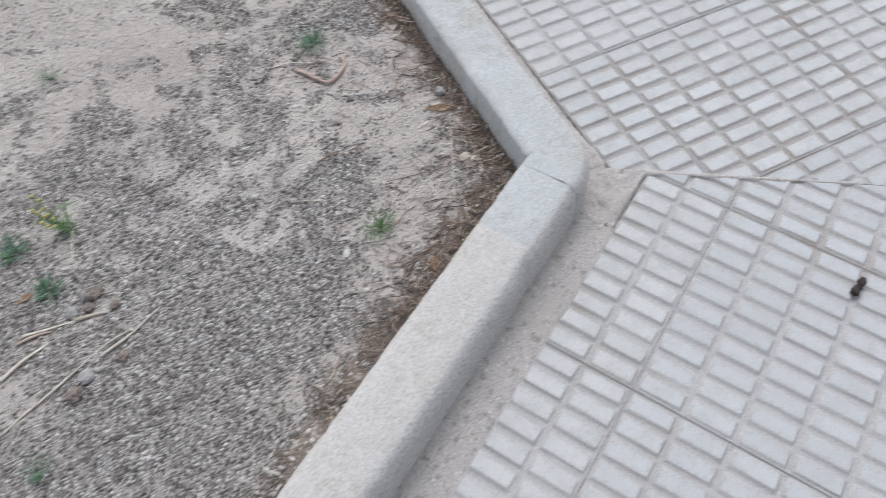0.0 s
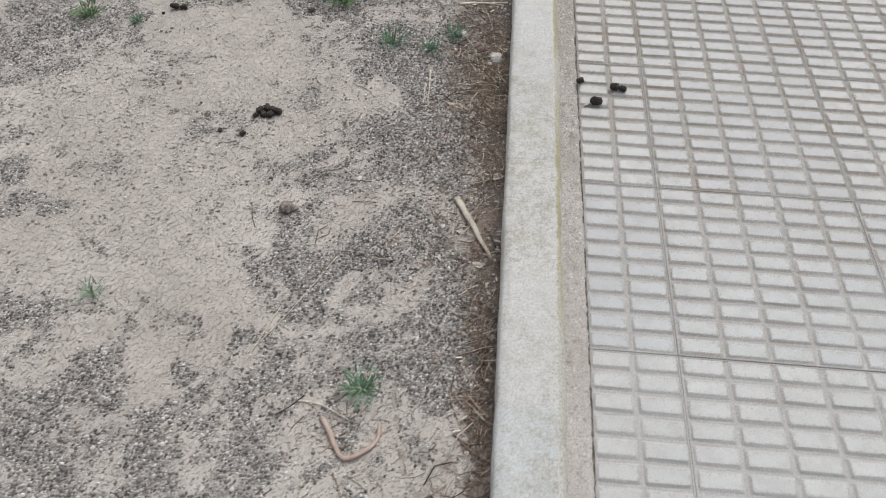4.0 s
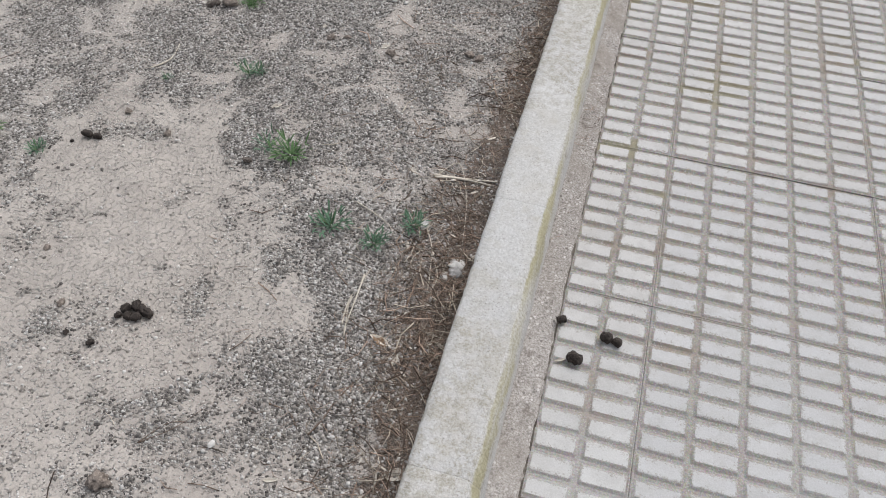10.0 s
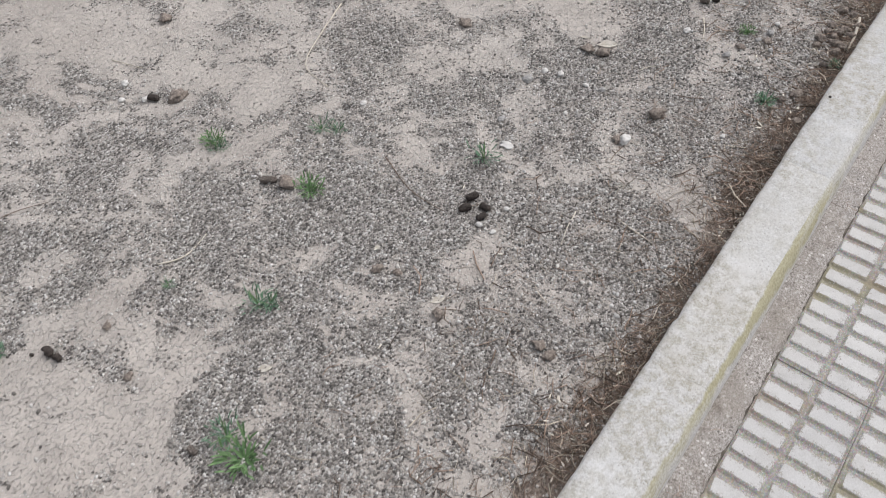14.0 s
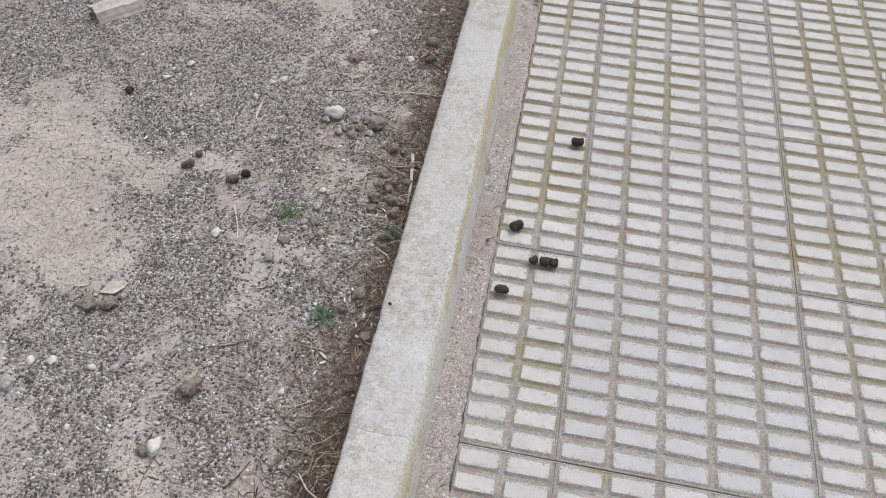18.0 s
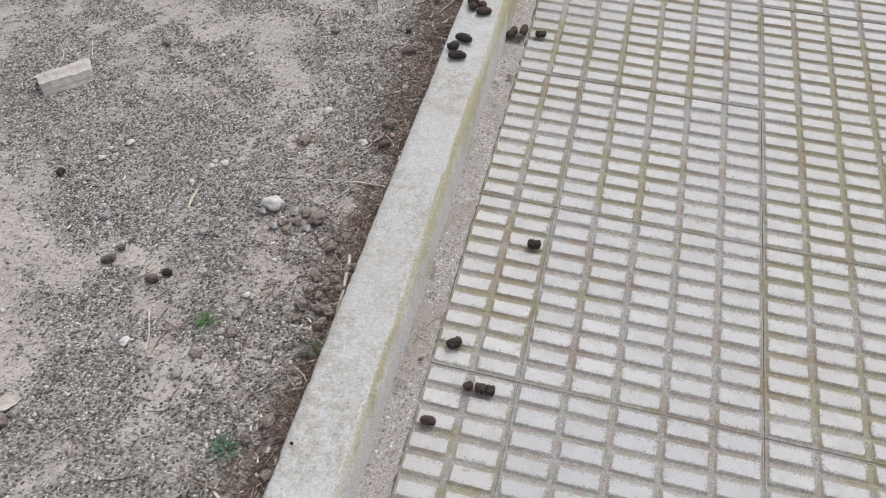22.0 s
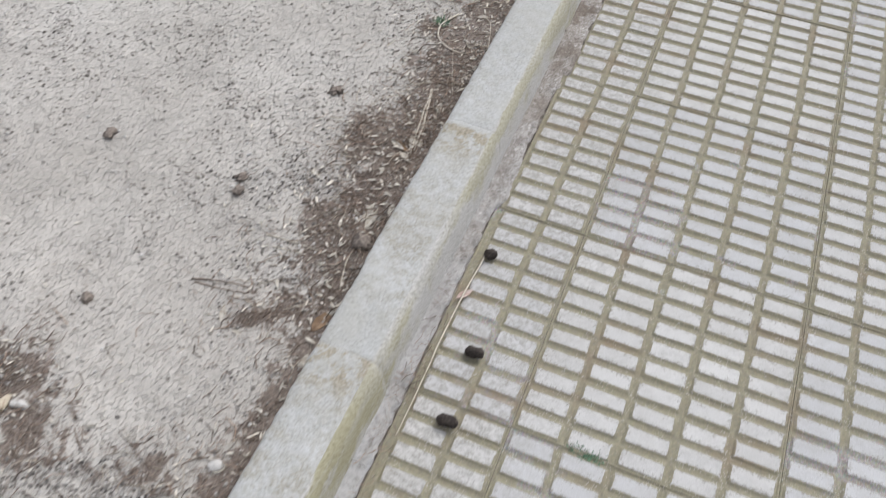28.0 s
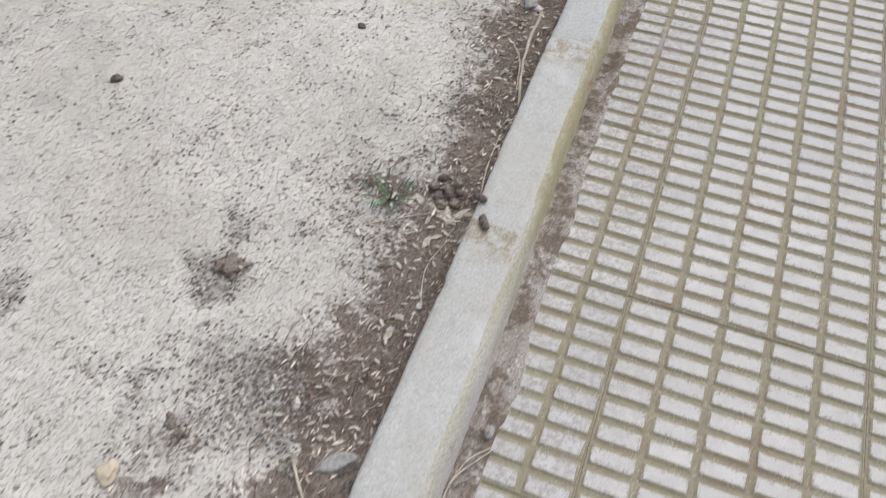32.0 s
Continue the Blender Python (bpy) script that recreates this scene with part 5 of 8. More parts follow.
def lump(x, y, size, mat, name, flat, aspect, where):
    word, cat, rough, detail = SHAPES[name]
    seed = pick.uniform(0, 90)
    r = size / 2
    r *= 0.92 if where != 'soil' else 0.86
    bm = lumpy((r * aspect ** 0.5, r / aspect ** 0.5, r * flat * 0.8), rough * 1.5, detail * 1.6, seed, 3 if size > 0.012 else 2)
    bmesh.ops.rotate(bm, verts=bm.verts, matrix=Matrix.Rotation(pick.uniform(0, 6.28), 3, "Z"))
    big = "small" if size < 0.012 else "rough" if name in ("clod", "stone") else "rounded"
    return thing({"crumb": "crumb", "dark_tuft": "dried_tuft", "dead_leaf_ball": "dead_leaf", "pale_stone": "stone"}.get(name, name), bm, mat, x, y, base_z(x, y, where) - r * flat * (0.32 if name in ('clod', 'dark_tuft') else 0.25) * (where == "soil"),
                 f"{big} {TONES[mat.name]} {word} lying {WORDS[where]}", cat, cat + "s on the ground")


def angular_stone(x, y, length, width, heading):
    """A broken wedge with flat faces and sharp edges."""
    bm = bmesh.new()
    for p in ((-0.5, -0.1, 0), (-0.1, -0.5, 0), (0.42, -0.35, 0), (0.5, 0.12, 0), (0.1, 0.5, 0), (-0.35, 0.3, 0), (-0.42, -0.05, 0.18), (-0.02, -0.36, 0.42), (0.36, -0.2, 0.62), (0.34, 0.12, 0.55), (0.05, 0.30, 0.40)):
        bm.verts.new((p[0] * length, p[1] * width, p[2] * width))
    bmesh.ops.convex_hull(bm, input=bm.verts)
    bmesh.ops.bevel(bm, geom=bm.edges[:], offset=0.0012, segments=1, affect="EDGES")
    bmesh.ops.rotate(bm, verts=bm.verts, matrix=Matrix.Rotation(radians(heading), 3, "Z"))
    thing("stone", bm, STONE_GREY, x, y, lift(x, y) - 0.003, "grey angular broken stone lying against the kerb", "stone", "stones on the ground", smooth=False)


def tube(points, radius, sides=6, taper=0.5, seed=0.0, flat=1.0):
    bm = bmesh.new()
    fine = []
    n = len(points)
    for k in range(n - 1):
        p0, p1, p2, p3 = points[max(k - 1, 0)], points[k], points[k + 1], points[min(k + 2, n - 1)]
        for s in range(6):
            t = s / 6
            fine.append(0.5 * ((2 * p1) + (p2 - p0) * t + (2 * p0 - 5 * p1 + 4 * p2 - p3) * t * t + (3 * p1 - p0 - 3 * p2 + p3) * t ** 3))
    fine.append(points[-1])
    rings = []
    for k, p in enumerate(fine):
        q = (fine[min(k + 1, len(fine) - 1)] - fine[max(k - 1, 0)]).normalized()
        side = Vector((-q.y, q.x, 0)).normalized()
        up = q.cross(side)
        r = radius * (1 - (1 - taper) * k / len(fine)) * (1 + 0.25 * noise.noise(p * 120 + Vector((seed, 0, 0))))
        w = Vector((noise.noise(p * 25 + Vector((seed, 0, 0))), noise.noise(p * 25 + Vector((0, seed, 0))), 0)) * radius * 0.8
        rings.append([bm.verts.new(p + w + side * math.cos(a) * r + up * math.sin(a) * r * flat) for a in np.linspace(0, 6.283, sides + 1)[:-1]])
    for a, b in zip(rings, rings[1:]):
        for j in range(sides):
            bm.faces.new((a[j], a[(j + 1) % sides], b[(j + 1) % sides], b[j]))
    bm.faces.new(rings[0][::-1])
    bm.faces.new(rings[-1])
    bmesh.ops.recalc_face_normals(bm, faces=bm.faces)
    return bm


def laid(points, radius, mat, where, name, label, category, sides=6, flat=1.0, taper=0.5):
    x0, y0 = points[0]
    seed = pick.uniform(0, 50)
    z0 = base_z(x0, y0, where)
    radius *= 0.6 if mat is NEEDLE else 1.0 if name == "stick" else 0.8
    pts = [Vector((x - x0, y - y0, base_z(x, y, where) - z0 + radius * (0.85 * flat) + (pick.uniform(0, 0.004) if 0 < k < len(points) - 1 else 0))) for k, (x, y) in enumerate(points)]
    return thing(name, tube(pts, radius, sides, taper, seed, flat), mat, x0, y0, z0, f"{label} {WORDS[where]}", category)


def straw(points, radius, mat, where):
    tone = "pale dry straw" if mat is STALK else "thin brown dead stem" if mat is NEEDLE else "dry brown stem"
    return tagged(laid(points, radius, mat, where, "straw", tone + " lying", "straw"), group="straws on the ground")


def stick(points, radius, mat, where):
    tone = {"pale_dry_stalk": "pale dry stalk", "bleached_wood": "bleached wooden stick", "brown_dead_stems": "thin brown twig", "dead_leaf": "reddish brown twig", "grey_bark": "dark bark-covered twig", "pale_bark": "grey-brown bark-covered twig"}[mat.name]
    return tagged(laid(points, radius, mat, where, "stick", tone + " lying", "stick"), group="sticks on the ground")


def splinter(points, radius, mat, where):
    return laid(points, radius, mat, where, "splinter", "flat bleached wood splinter lying", "splinter", 6, 0.4, 0.35)


def peel(points, radius, mat, where):
    return laid(points, radius * 1.7, PEEL, where, "bark_peel", "curled brown bark peel", "bark peel", 6, 0.6, 0.6)


def root(points, radius, mat, where):
    return laid(points, radius, mat, where, "root", "dark dry root half buried", "root", 6, 0.8, 0.5)


def along(points, n):
    """Even steps along a smooth line through the points."""
    p = np.array(points, float)
    t, q = np.arange(len(p)), np.linspace(0, len(p) - 1, n)
    out = np.stack([np.interp(q, t, p[:, k]) for k in range(p.shape[1])], 1)
    for _ in range(2):
        out[1:-1] = (out[:-2] + 2 * out[1:-1] + out[2:]) / 4
    return out


def bark_strip(points, widths):
    """A ribbon of dry palm bark: ridged fibres, split into separate strands at the low end."""
    strip = tagged(new("bark_strip"), "curved grey-brown ribbon of fibrous bark on the cement tiles", "bark strip")
    x0, y0 = points[0]
    strip.location = (x0, y0, 0.0015)
    line = along([(x - x0, y - y0, w) for (x, y), w in zip(points, widths)], 40)
    strands = 9
    for j in range(strands):
        bm = bmesh.new()
        rings = []
        side_at = (j + 0.5) / strands - 0.5
        first, last = (pick.randint(0, 5), 39 - pick.randint(0, 6 if j % 2 else 3))
        for k in range(first, last + 1):
            p, q = line[k], line[min(k + 1, 39)] - line[max(k - 1, 0)]
            way = Vector((q[0], q[1], 0)).normalized()
            side = Vector((-way.y, way.x, 0))
            w = p[2]
            shift = side_at + 0.10 * noise.noise(Vector((k * 0.16, j * 3.1, 1.0)))
            mid = Vector((p[0], p[1], 0)) + side * w * shift
            high = 0.004 + 0.006 * (1 - 4 * side_at * side_at) + 0.003 * noise.noise(Vector((k * 0.2, j * 1.7, 4.0)))
            half = w / strands * (0.75 + 0.25 * noise.noise(Vector((k * 0.3, j * 2.3, 7.0))))
            thin = min(1.0, (k - first + 1) / 5, (last - k + 1) / 5)
            rings.append([bm.verts.new(mid + side * half * thin * math.cos(a) + Vector((0, 0, high + 0.0028 * thin * math.sin(a)))) for a in np.linspace(0, 6.283, 7)[:-1]])
        for r0, r1 in zip(rings, rings[1:]):
            for i in range(6):
                bm.faces.new((r0[i], r0[(i + 1) % 6], r1[(i + 1) % 6], r1[i]))
        bm.faces.new(rings[0][::-1])
        bm.faces.new(rings[-1])
        bmesh.ops.recalc_face_normals(bm, faces=bm.faces)
        low = min(v.co.z for v in bm.verts)
        for v in bm.verts:
            v.co.z -= low * (1 if j in (0, strands - 1) else 0.6)
        part("fibre", bm, BARK if j % 3 else BARK_PALE, strip)


def bone_fragment(x, y, length, width, heading):
    """A smooth white piece, thicker at its two ends."""
    bm = bmesh.new()
    bmesh.ops.create_icosphere(bm, subdivisions=3, radius=1.0)
    for v in bm.verts:
        p = v.co.copy()
        waist = 0.72 + 0.40 * p.x * p.x + 0.14 * noise.noise(p * 1.7 + Vector((3, 0, 0)))
        v.co = Vector((p.x * length / 2, p.y * width / 2 * waist + 0.06 * length * (p.x * p.x - 0.3), p.z * width * 0.34 * waist))
    low = min(v.co.z for v in bm.verts)
    for v in bm.verts:
        v.co.z -= low
    bmesh.ops.rotate(bm, verts=bm.verts, matrix=Matrix.Rotation(radians(heading), 3, "Z"))
    thing("white_fragment", bm, STONE_BRIGHT, x, y, lift(x, y) + 0.001, "smooth white elongated fragment lying on the dark mulch", "white fragment")


def flake(x, y, length, width, heading, mat, name, where):
    bm = bmesh.new()
    curl = pick.uniform(0.10, 0.28)
    rows = []
    for k in range(7):
        s = -1 + 2 * k / 6
        w = width / 2 * max(0.08, (1 - abs(s) ** 2.2)) * (1 + 0.15 * pick.uniform(-1, 1))
        z = curl * length * 0.25 * s * s
        rows.append([(s * length / 2, -w, z + w * 0.35), (s * length / 2, 0, z), (s * length / 2, w, z + w * 0.3)])
    th = 0.0008 if mat is not STONE_WHITE else min(width, 0.012) * 0.5
    top = [[bm.verts.new((a, b, c + th)) for a, b, c in r] for r in rows]
    bot = [[bm.verts.new(p) for p in r] for r in rows]
    for k in range(6):
        for j in range(2):
            bm.faces.new((top[k][j], top[k + 1][j], top[k + 1][j + 1], top[k][j + 1]))
            bm.faces.new((bot[k][j + 1], bot[k + 1][j + 1], bot[k + 1][j], bot[k][j]))
        for j, flip in ((0, 1), (2, 0)):
            q = (top[k][j], bot[k][j], bot[k + 1][j], top[k + 1][j])
            bm.faces.new(q if flip else q[::-1])
    for k in (0, 6):
        for j in range(2):
            bm.faces.new((top[k][j], top[k][j + 1], bot[k][j + 1], bot[k][j]))
    bmesh.ops.recalc_face_normals(bm, faces=bm.faces)
    bmesh.ops.rotate(bm, verts=bm.verts, matrix=Matrix.Rotation(radians(heading), 3, "Z") @ Matrix.Rotation(pick.uniform(-0.15, 0.15), 3, "X"))
    low = min(v.co.z for v in bm.verts)
    for v in bm.verts:
        v.co.z -= low
    word = {"dead_leaf": "curled brown dead leaf", "petal": "small white petal", "straw_bit": "short pale straw bit", "leaf": "small green leaf", "pale_flake": "thin pale flake of dried mud",
            "white_fragment": "smooth white elongated fragment"}.get(name, "pale dry husk")
    return thing(name, bm, mat, x, y, base_z(x, y, where), f"{word} lying {WORDS[where]}", name.replace("_", " "), name.replace("_", " ") + "s on the ground", smooth=False)


def blade(bm, foot, way, length, width, rise, droop):
    side = Vector((-way.y, way.x, 0))
    rows = []
    for k in range(5):
        s = k / 4
        p = foot + way * length * s + Vector((0, 0, rise * s - droop * s * s))
        w = width * (0.55 + 0.9 * s) * (1 - s) ** 0.55 + 0.0002
        rows.append((bm.verts.new(p - side * w + Vector((0, 0, w * 0.4))), bm.verts.new(p), bm.verts.new(p + side * w + Vector((0, 0, w * 0.4)))))
    for a, b in zip(rows, rows[1:]):
        bm.faces.new((a[0], a[1], b[1], b[0]))
        bm.faces.new((a[1], a[2], b[2], b[1]))


def weed(x, y, radius, kind):
    z = lift(x, y)
    radius *= 1.2
    mat, count, thin, words = {"rosette": (LEAF_GREEN, 80, 0.045, "dark green feathery weed"), "lime": (LEAF_LIME, 90, 0.042, "bright green young weed"), "grass": (LEAF_LIME, 110, 0.022, "pale green grassy weed"),
                               "sparse": (LEAF_GREEN, 50, 0.028, "sparse grey-green weed"), "broad": (LEAF_GREEN, 16, 0.16, "broad-leaved dark green weed"), "dry": (NEEDLE, 26, 0.02, "dry brown branching weed")}[kind]
    plant = new("weed")
    plant.location = (x, y, z - 0.002)
    tagged(plant, words + " rooted in the dry gritty soil", "weed", "weeds in the bed")
    g = random.Random(int(x * 1000) * 31 + int(y * 1000))
    for k in range(5 if kind != "broad" else 3):
        a = g.uniform(0, 6.28)
        way = Vector((math.cos(a), math.sin(a), 0))
        foot = Vector((0, 0, 0.001))
        stem = bmesh.new()
        blade(stem, foot, way, radius * g.uniform(0.4, 0.75), radius * 0.018 + 0.0004, radius * g.uniform(0.3, 0.8), 0)
        part("stem", stem, NEEDLE if kind == "dry" else LEAF_LIME, plant)
    leaves = bmesh.new()
    for k in range(count):
        a = g.uniform(0, 6.28)
        way = Vector((math.cos(a), math.sin(a), 0))
        t = g.uniform(0, 0.72)
        foot = way * radius * t + Vector((0, 0, radius * 0.45 * t + 0.001))
        a += g.uniform(-0.9, 0.9)
        blade(leaves, foot, Vector((math.cos(a), math.sin(a), 0)), radius * g.uniform(0.16, 0.40), radius * thin, radius * g.uniform(0.08, 0.5), radius * g.uniform(0.0, 0.22))
        if kind == "broad":
            part("leaf", leaves, mat, plant)
            leaves = bmesh.new()
    if kind != "broad":
        part("leaves", leaves, mat, plant)


def flowering_weed(x, y):
    plant = tagged(new("weed"), "green weed with small yellow flower heads on dry stalks", "weed", "weeds in the bed")
    plant.location = (x, y, lift(x, y) - 0.002)
    g = random.Random(17)
    tips = []
    for k in range(6):
        a = g.uniform(0.9, 3.6)
        tall = g.uniform(0.035, 0.085)
        tip = Vector((math.cos(a) * tall * 0.5, math.sin(a) * tall * 0.6, tall))
        bm = tube([Vector((0, 0, 0)), tip * 0.5 + Vector((0, 0, 0.006)), tip], 0.0012, 5, 0.7, k)
        part("stem", bm, LEAF_LIME, plant)
        tips.append(tip)
    leaves = bmesh.new()
    for k in range(90):
        tip = g.choice(tips)
        a = g.uniform(0, 6.28)
        blade(leaves, tip * g.uniform(0.05, 0.8), Vector((math.cos(a), math.sin(a), 0)), g.uniform(0.010, 0.026), 0.0011, g.uniform(-0.002, 0.012), 0.004)
    part("leaves", leaves, LEAF_LIME, plant)
    for tip in tips[:4]:
        for k in range(3):
            part("flower_head", lumpy((0.004, 0.004, 0.0035), 0.3, 0.3, g.uniform(0, 50), 2), YELLOW, plant, "small dull yellow flower head").location = tip * (1 - 0.16 * k) + Vector((g.uniform(-.004, .004), g.uniform(-.004, .004), 0))
    part("dry_stalk", tube([Vector((0.004, 0.0, 0.004)), Vector((-0.004, -0.04, 0.004)), Vector((-0.006, -0.085, 0.003))], 0.0022, 6, 0.8, 3), STALK, plant, "pale dry stalk lying at its foot")


def moss_tuft(x, y):
    plant = tagged(new("moss_tuft"), "grey-green moss tuft growing in a tile joint", "moss")
    plant.location = (x, y, -0.005)
    g = random.Random(4)
    bm = bmesh.new()
    for k in range(130):
        a, s = g.uniform(0, 6.28), g.random() ** 0.7
        foot = Vector((0.028 * s * math.cos(a), 0.012 * s * math.sin(a), 0))
        b = g.uniform(0, 6.28)
        blade(bm, foot, Vector((math.cos(b), math.sin(b), 0)), g.uniform(0.004, 0.010), 0.0009, g.uniform(0.003, 0.009), 0.002)
    part("leaves", bm, LEAF_GREEN, plant)


def wood_chunk(x, y, heading):
    block = tagged(new("wood_chunk"), "split chunk of bleached wood with grooved sides and brown end grain", "wood chunk")
    block.location, block.rotation_euler = (x, y, lift(x, y) - 0.006), (0, 0, radians(heading))
    outline = []
    for k in range(17):
        a = math.pi * k / 16
        r = 1 + 0.16 * noise.noise(Vector((k * 0.9, 2.0, 0))) - 0.10 * (k % 5 == 2)
        outline.append((-0.040 * math.cos(a) * r, 0.034 * math.sin(a) * r))
    bm = bmesh.new()
    rows = []
    for i in range(14):
        s = i / 13
        row = []
        for k, (u, v) in enumerate(outline):
            rough = 0.0022 * noise.noise(Vector((s * 5, k * 1.3, 4.0)))
            end = 0.010 * noise.noise(Vector((k * 0.5, 7.0, 0))) * (s - 0.5) * 2
            row.append(bm.verts.new((-0.054 + 0.108 * s + end + 0.012 * s * (k / 16), u * (0.85 + 0.2 * s) + rough, max(0.0, v * (1 - 0.12 * s) + rough))))
        rows.append(row)
    for r0, r1 in zip(rows, rows[1:]):
        for j in range(17):
            bm.faces.new((r0[j], r0[(j + 1) % 17], r1[(j + 1) % 17], r1[j]))
    bm.faces.new(rows[-1])
    cap = [v.co.copy() for v in rows[0]]
    bmesh.ops.recalc_face_normals(bm, faces=bm.faces)
    part("block", bm, BLEACHED, block, smooth=False)
    bm = bmesh.new()
    out = [bm.verts.new(p + Vector((-0.0012, 0, 0))) for p in cap]
    inn = [bm.verts.new(p + Vector((0.0008, 0, 0))) for p in cap]
    mid = bm.verts.new(sum(cap, Vector()) / len(cap) + Vector((0.003, 0, 0)))
    for j in range(17):
        bm.faces.new((out[j], out[(j + 1) % 17], mid))
        bm.faces.new((out[j], inn[j], inn[(j + 1) % 17], out[(j + 1) % 17]))
    bmesh.ops.recalc_face_normals(bm, faces=bm.faces)
    part("end_grain", bm, END_GRAIN, block, "brown weathered end grain", smooth=False)


def terracotta_shard(x, y, heading):
    bm = bmesh.new()
    rows = []
    for k in range(15):
        s = -1 + 2 * k / 14
        w = 0.024 * math.sqrt(max(0.02, 1 - abs(s) ** 1.6))
        cx = 0.047 * s
        rows.append([bm.verts.new((cx, -0.004 + 0.002 * noise.noise(Vector((s * 3, 1, 0))), 0)), bm.verts.new((cx, -0.004 + 0.002 * noise.noise(Vector((s * 3, 1, 0))), 0.009)),
                     bm.verts.new((cx * 0.97, w * 1.2, 0.013)), bm.verts.new((cx * 0.97, w * 1.35, 0))])
    for a, b in zip(rows, rows[1:]):
        for j in range(4):
            bm.faces.new((a[j], a[(j + 1) % 4], b[(j + 1) % 4], b[j]))
    bm.faces.new(rows[0][::-1])
    bm.faces.new(rows[-1])
    bmesh.ops.recalc_face_normals(bm, faces=bm.faces)
    bmesh.ops.scale(bm, verts=bm.verts, vec=(1.32, 1.4, 1.2))
    bmesh.ops.rotate(bm, verts=bm.verts, matrix=Matrix.Rotation(radians(heading), 3, "Z"))
    thing("terracotta_shard", bm, PINK, x, y, lift(x, y) - 0.002, "pink broken terracotta shard lying on grey soil", "shard", smooth=False)


def wire_loop(x, y):
    pts = [Vector((0.011 * math.cos(a) * (1 + 0.25 * math.sin(a)), 0.016 * math.sin(a), 0.0018 + 0.0012 * math.sin(2 * a))) for a in np.linspace(0.3, 6.1, 12)]
    bm = tube(pts, 0.0017, 6, 0.9)
    low = min(v.co.z for v in bm.verts)
    for v in bm.verts:
        v.co.z -= low
    thing("loop", bm, BARK, x, y, 0.0, "small grey bent loop lying on the cement tiles", "loop")


# droppings, stones and plants by the bend
dropping(0.061, -0.660, 0.023, 0.014, 24, 'tile', DUNG)
dropping(0.081, -0.652, 0.020, 0.012, 29, 'tile', DUNG)
weed(-0.532, 0.275, 0.035, 'rosette')
weed(-0.587, -0.213, 0.030, 'grass')
flowering_weed(-1.068, 0.030)
weed(-1.030, 0.414, 0.030, 'sparse')
peel([(-0.584, 0.218), (-0.541, 0.154), (-0.498, 0.181), (-0.493, 0.218)], 0.0034, DEAD_LEAF, 'soil')
straw([(-0.631, 0.243), (-0.586, 0.237), (-0.544, 0.218)], 0.0021, STALK, 'soil')
flake(-0.375, -0.007, 0.056, 0.016, -22, DEAD_LEAF, 'dead_leaf', 'soil')
flake(-0.537, -0.318, 0.035, 0.021, 57, DEAD_LEAF, 'dead_leaf', 'soil')
straw([(-0.364, -0.027), (-0.415, -0.143), (-0.475, -0.282)], 0.0018, STALK, 'soil')
straw([(-0.373, -0.050), (-0.403, -0.082)], 0.0016, STALK, 'soil')
straw([(-0.466, -0.084), (-0.454, -0.126)], 0.0020, STALK, 'soil')
straw([(-0.535, -0.119), (-0.461, -0.136), (-0.404, -0.141)], 0.0012, NEEDLE, 'soil')
straw([(-0.408, -0.155), (-0.394, -0.206), (-0.381, -0.229)], 0.0011, NEEDLE, 'soil')
lump(-0.388, -0.135, 0.026, WOOD, 'bark_chip', 0.5, 1.25, 'soil')
flake(-0.373, -0.172, 0.032, 0.009, 65, CHIP, 'husk', 'soil')
flake(-0.361, -0.123, 0.020, 0.007, 37, CHIP, 'husk', 'soil')
lump(-0.659, -0.234, 0.014, STONE_WHITE, 'pebble', 0.6, 1.25, 'soil')
lump(-0.704, -0.087, 0.013, STONE_GREY, 'pebble', 0.6, 1.25, 'soil')
lump(-1.056, -0.118, 0.032, CLOD, 'clod', 0.6, 1.25, 'soil')
lump(-1.069, -0.140, 0.020, CLOD, 'clod', 0.6, 1.25, 'soil')
lump(-1.031, -0.154, 0.018, CLOD, 'clod', 0.6, 1.25, 'soil')
stick([(-1.070, -0.239), (-1.022, -0.219), (-0.967, -0.194)], 0.0026, STALK, 'soil')
stick([(-1.094, -0.154), (-1.044, -0.162)], 0.0039, WOOD, 'soil')
stick([(-0.917, -0.373), (-0.854, -0.366), (-0.781, -0.353)], 0.0015, NEEDLE, 'soil')
straw([(-0.483, 0.062), (-0.474, 0.108), (-0.508, 0.141)], 0.0010, NEEDLE, 'soil')
lump(-0.355, 0.031, 0.024, STONE_GREY, 'stone', 0.6, 1.25, 'soil')
flake(-0.588, 0.099, 0.029, 0.012, 63, CHIP, 'husk', 'soil')
straw([(-0.734, 0.289), (-0.697, 0.412), (-0.662, 0.511)], 0.0014, STALK, 'soil')
lump(-0.656, -0.311, 0.011, STONE_WHITE, 'pebble', 0.6, 1.25, 'soil')
lump(-0.658, -0.230, 0.014, STONE_WHITE, 'pebble', 0.6, 1.25, 'soil')
lump(-0.439, -0.242, 0.012, STONE_WHITE, 'pebble', 0.6, 1.25, 'soil')
splinter([(-0.407, 0.704), (-0.373, 0.637), (-0.334, 0.560)], 0.0100, WOOD, 'soil')
flake(-0.357, 0.545, 0.026, 0.013, -31, CHIP, 'husk', 'soil')
flake(-0.502, 0.712, 0.023, 0.008, 19, CHIP, 'husk', 'soil')
flake(-0.366, 0.725, 0.020, 0.007, -8, CHIP, 'husk', 'soil')
flake(-0.333, 0.768, 0.035, 0.021, 19, CHIP, 'husk', 'soil')
lump(-0.730, 0.640, 0.033, CLOD, 'clod', 0.7, 1.25, 'soil')
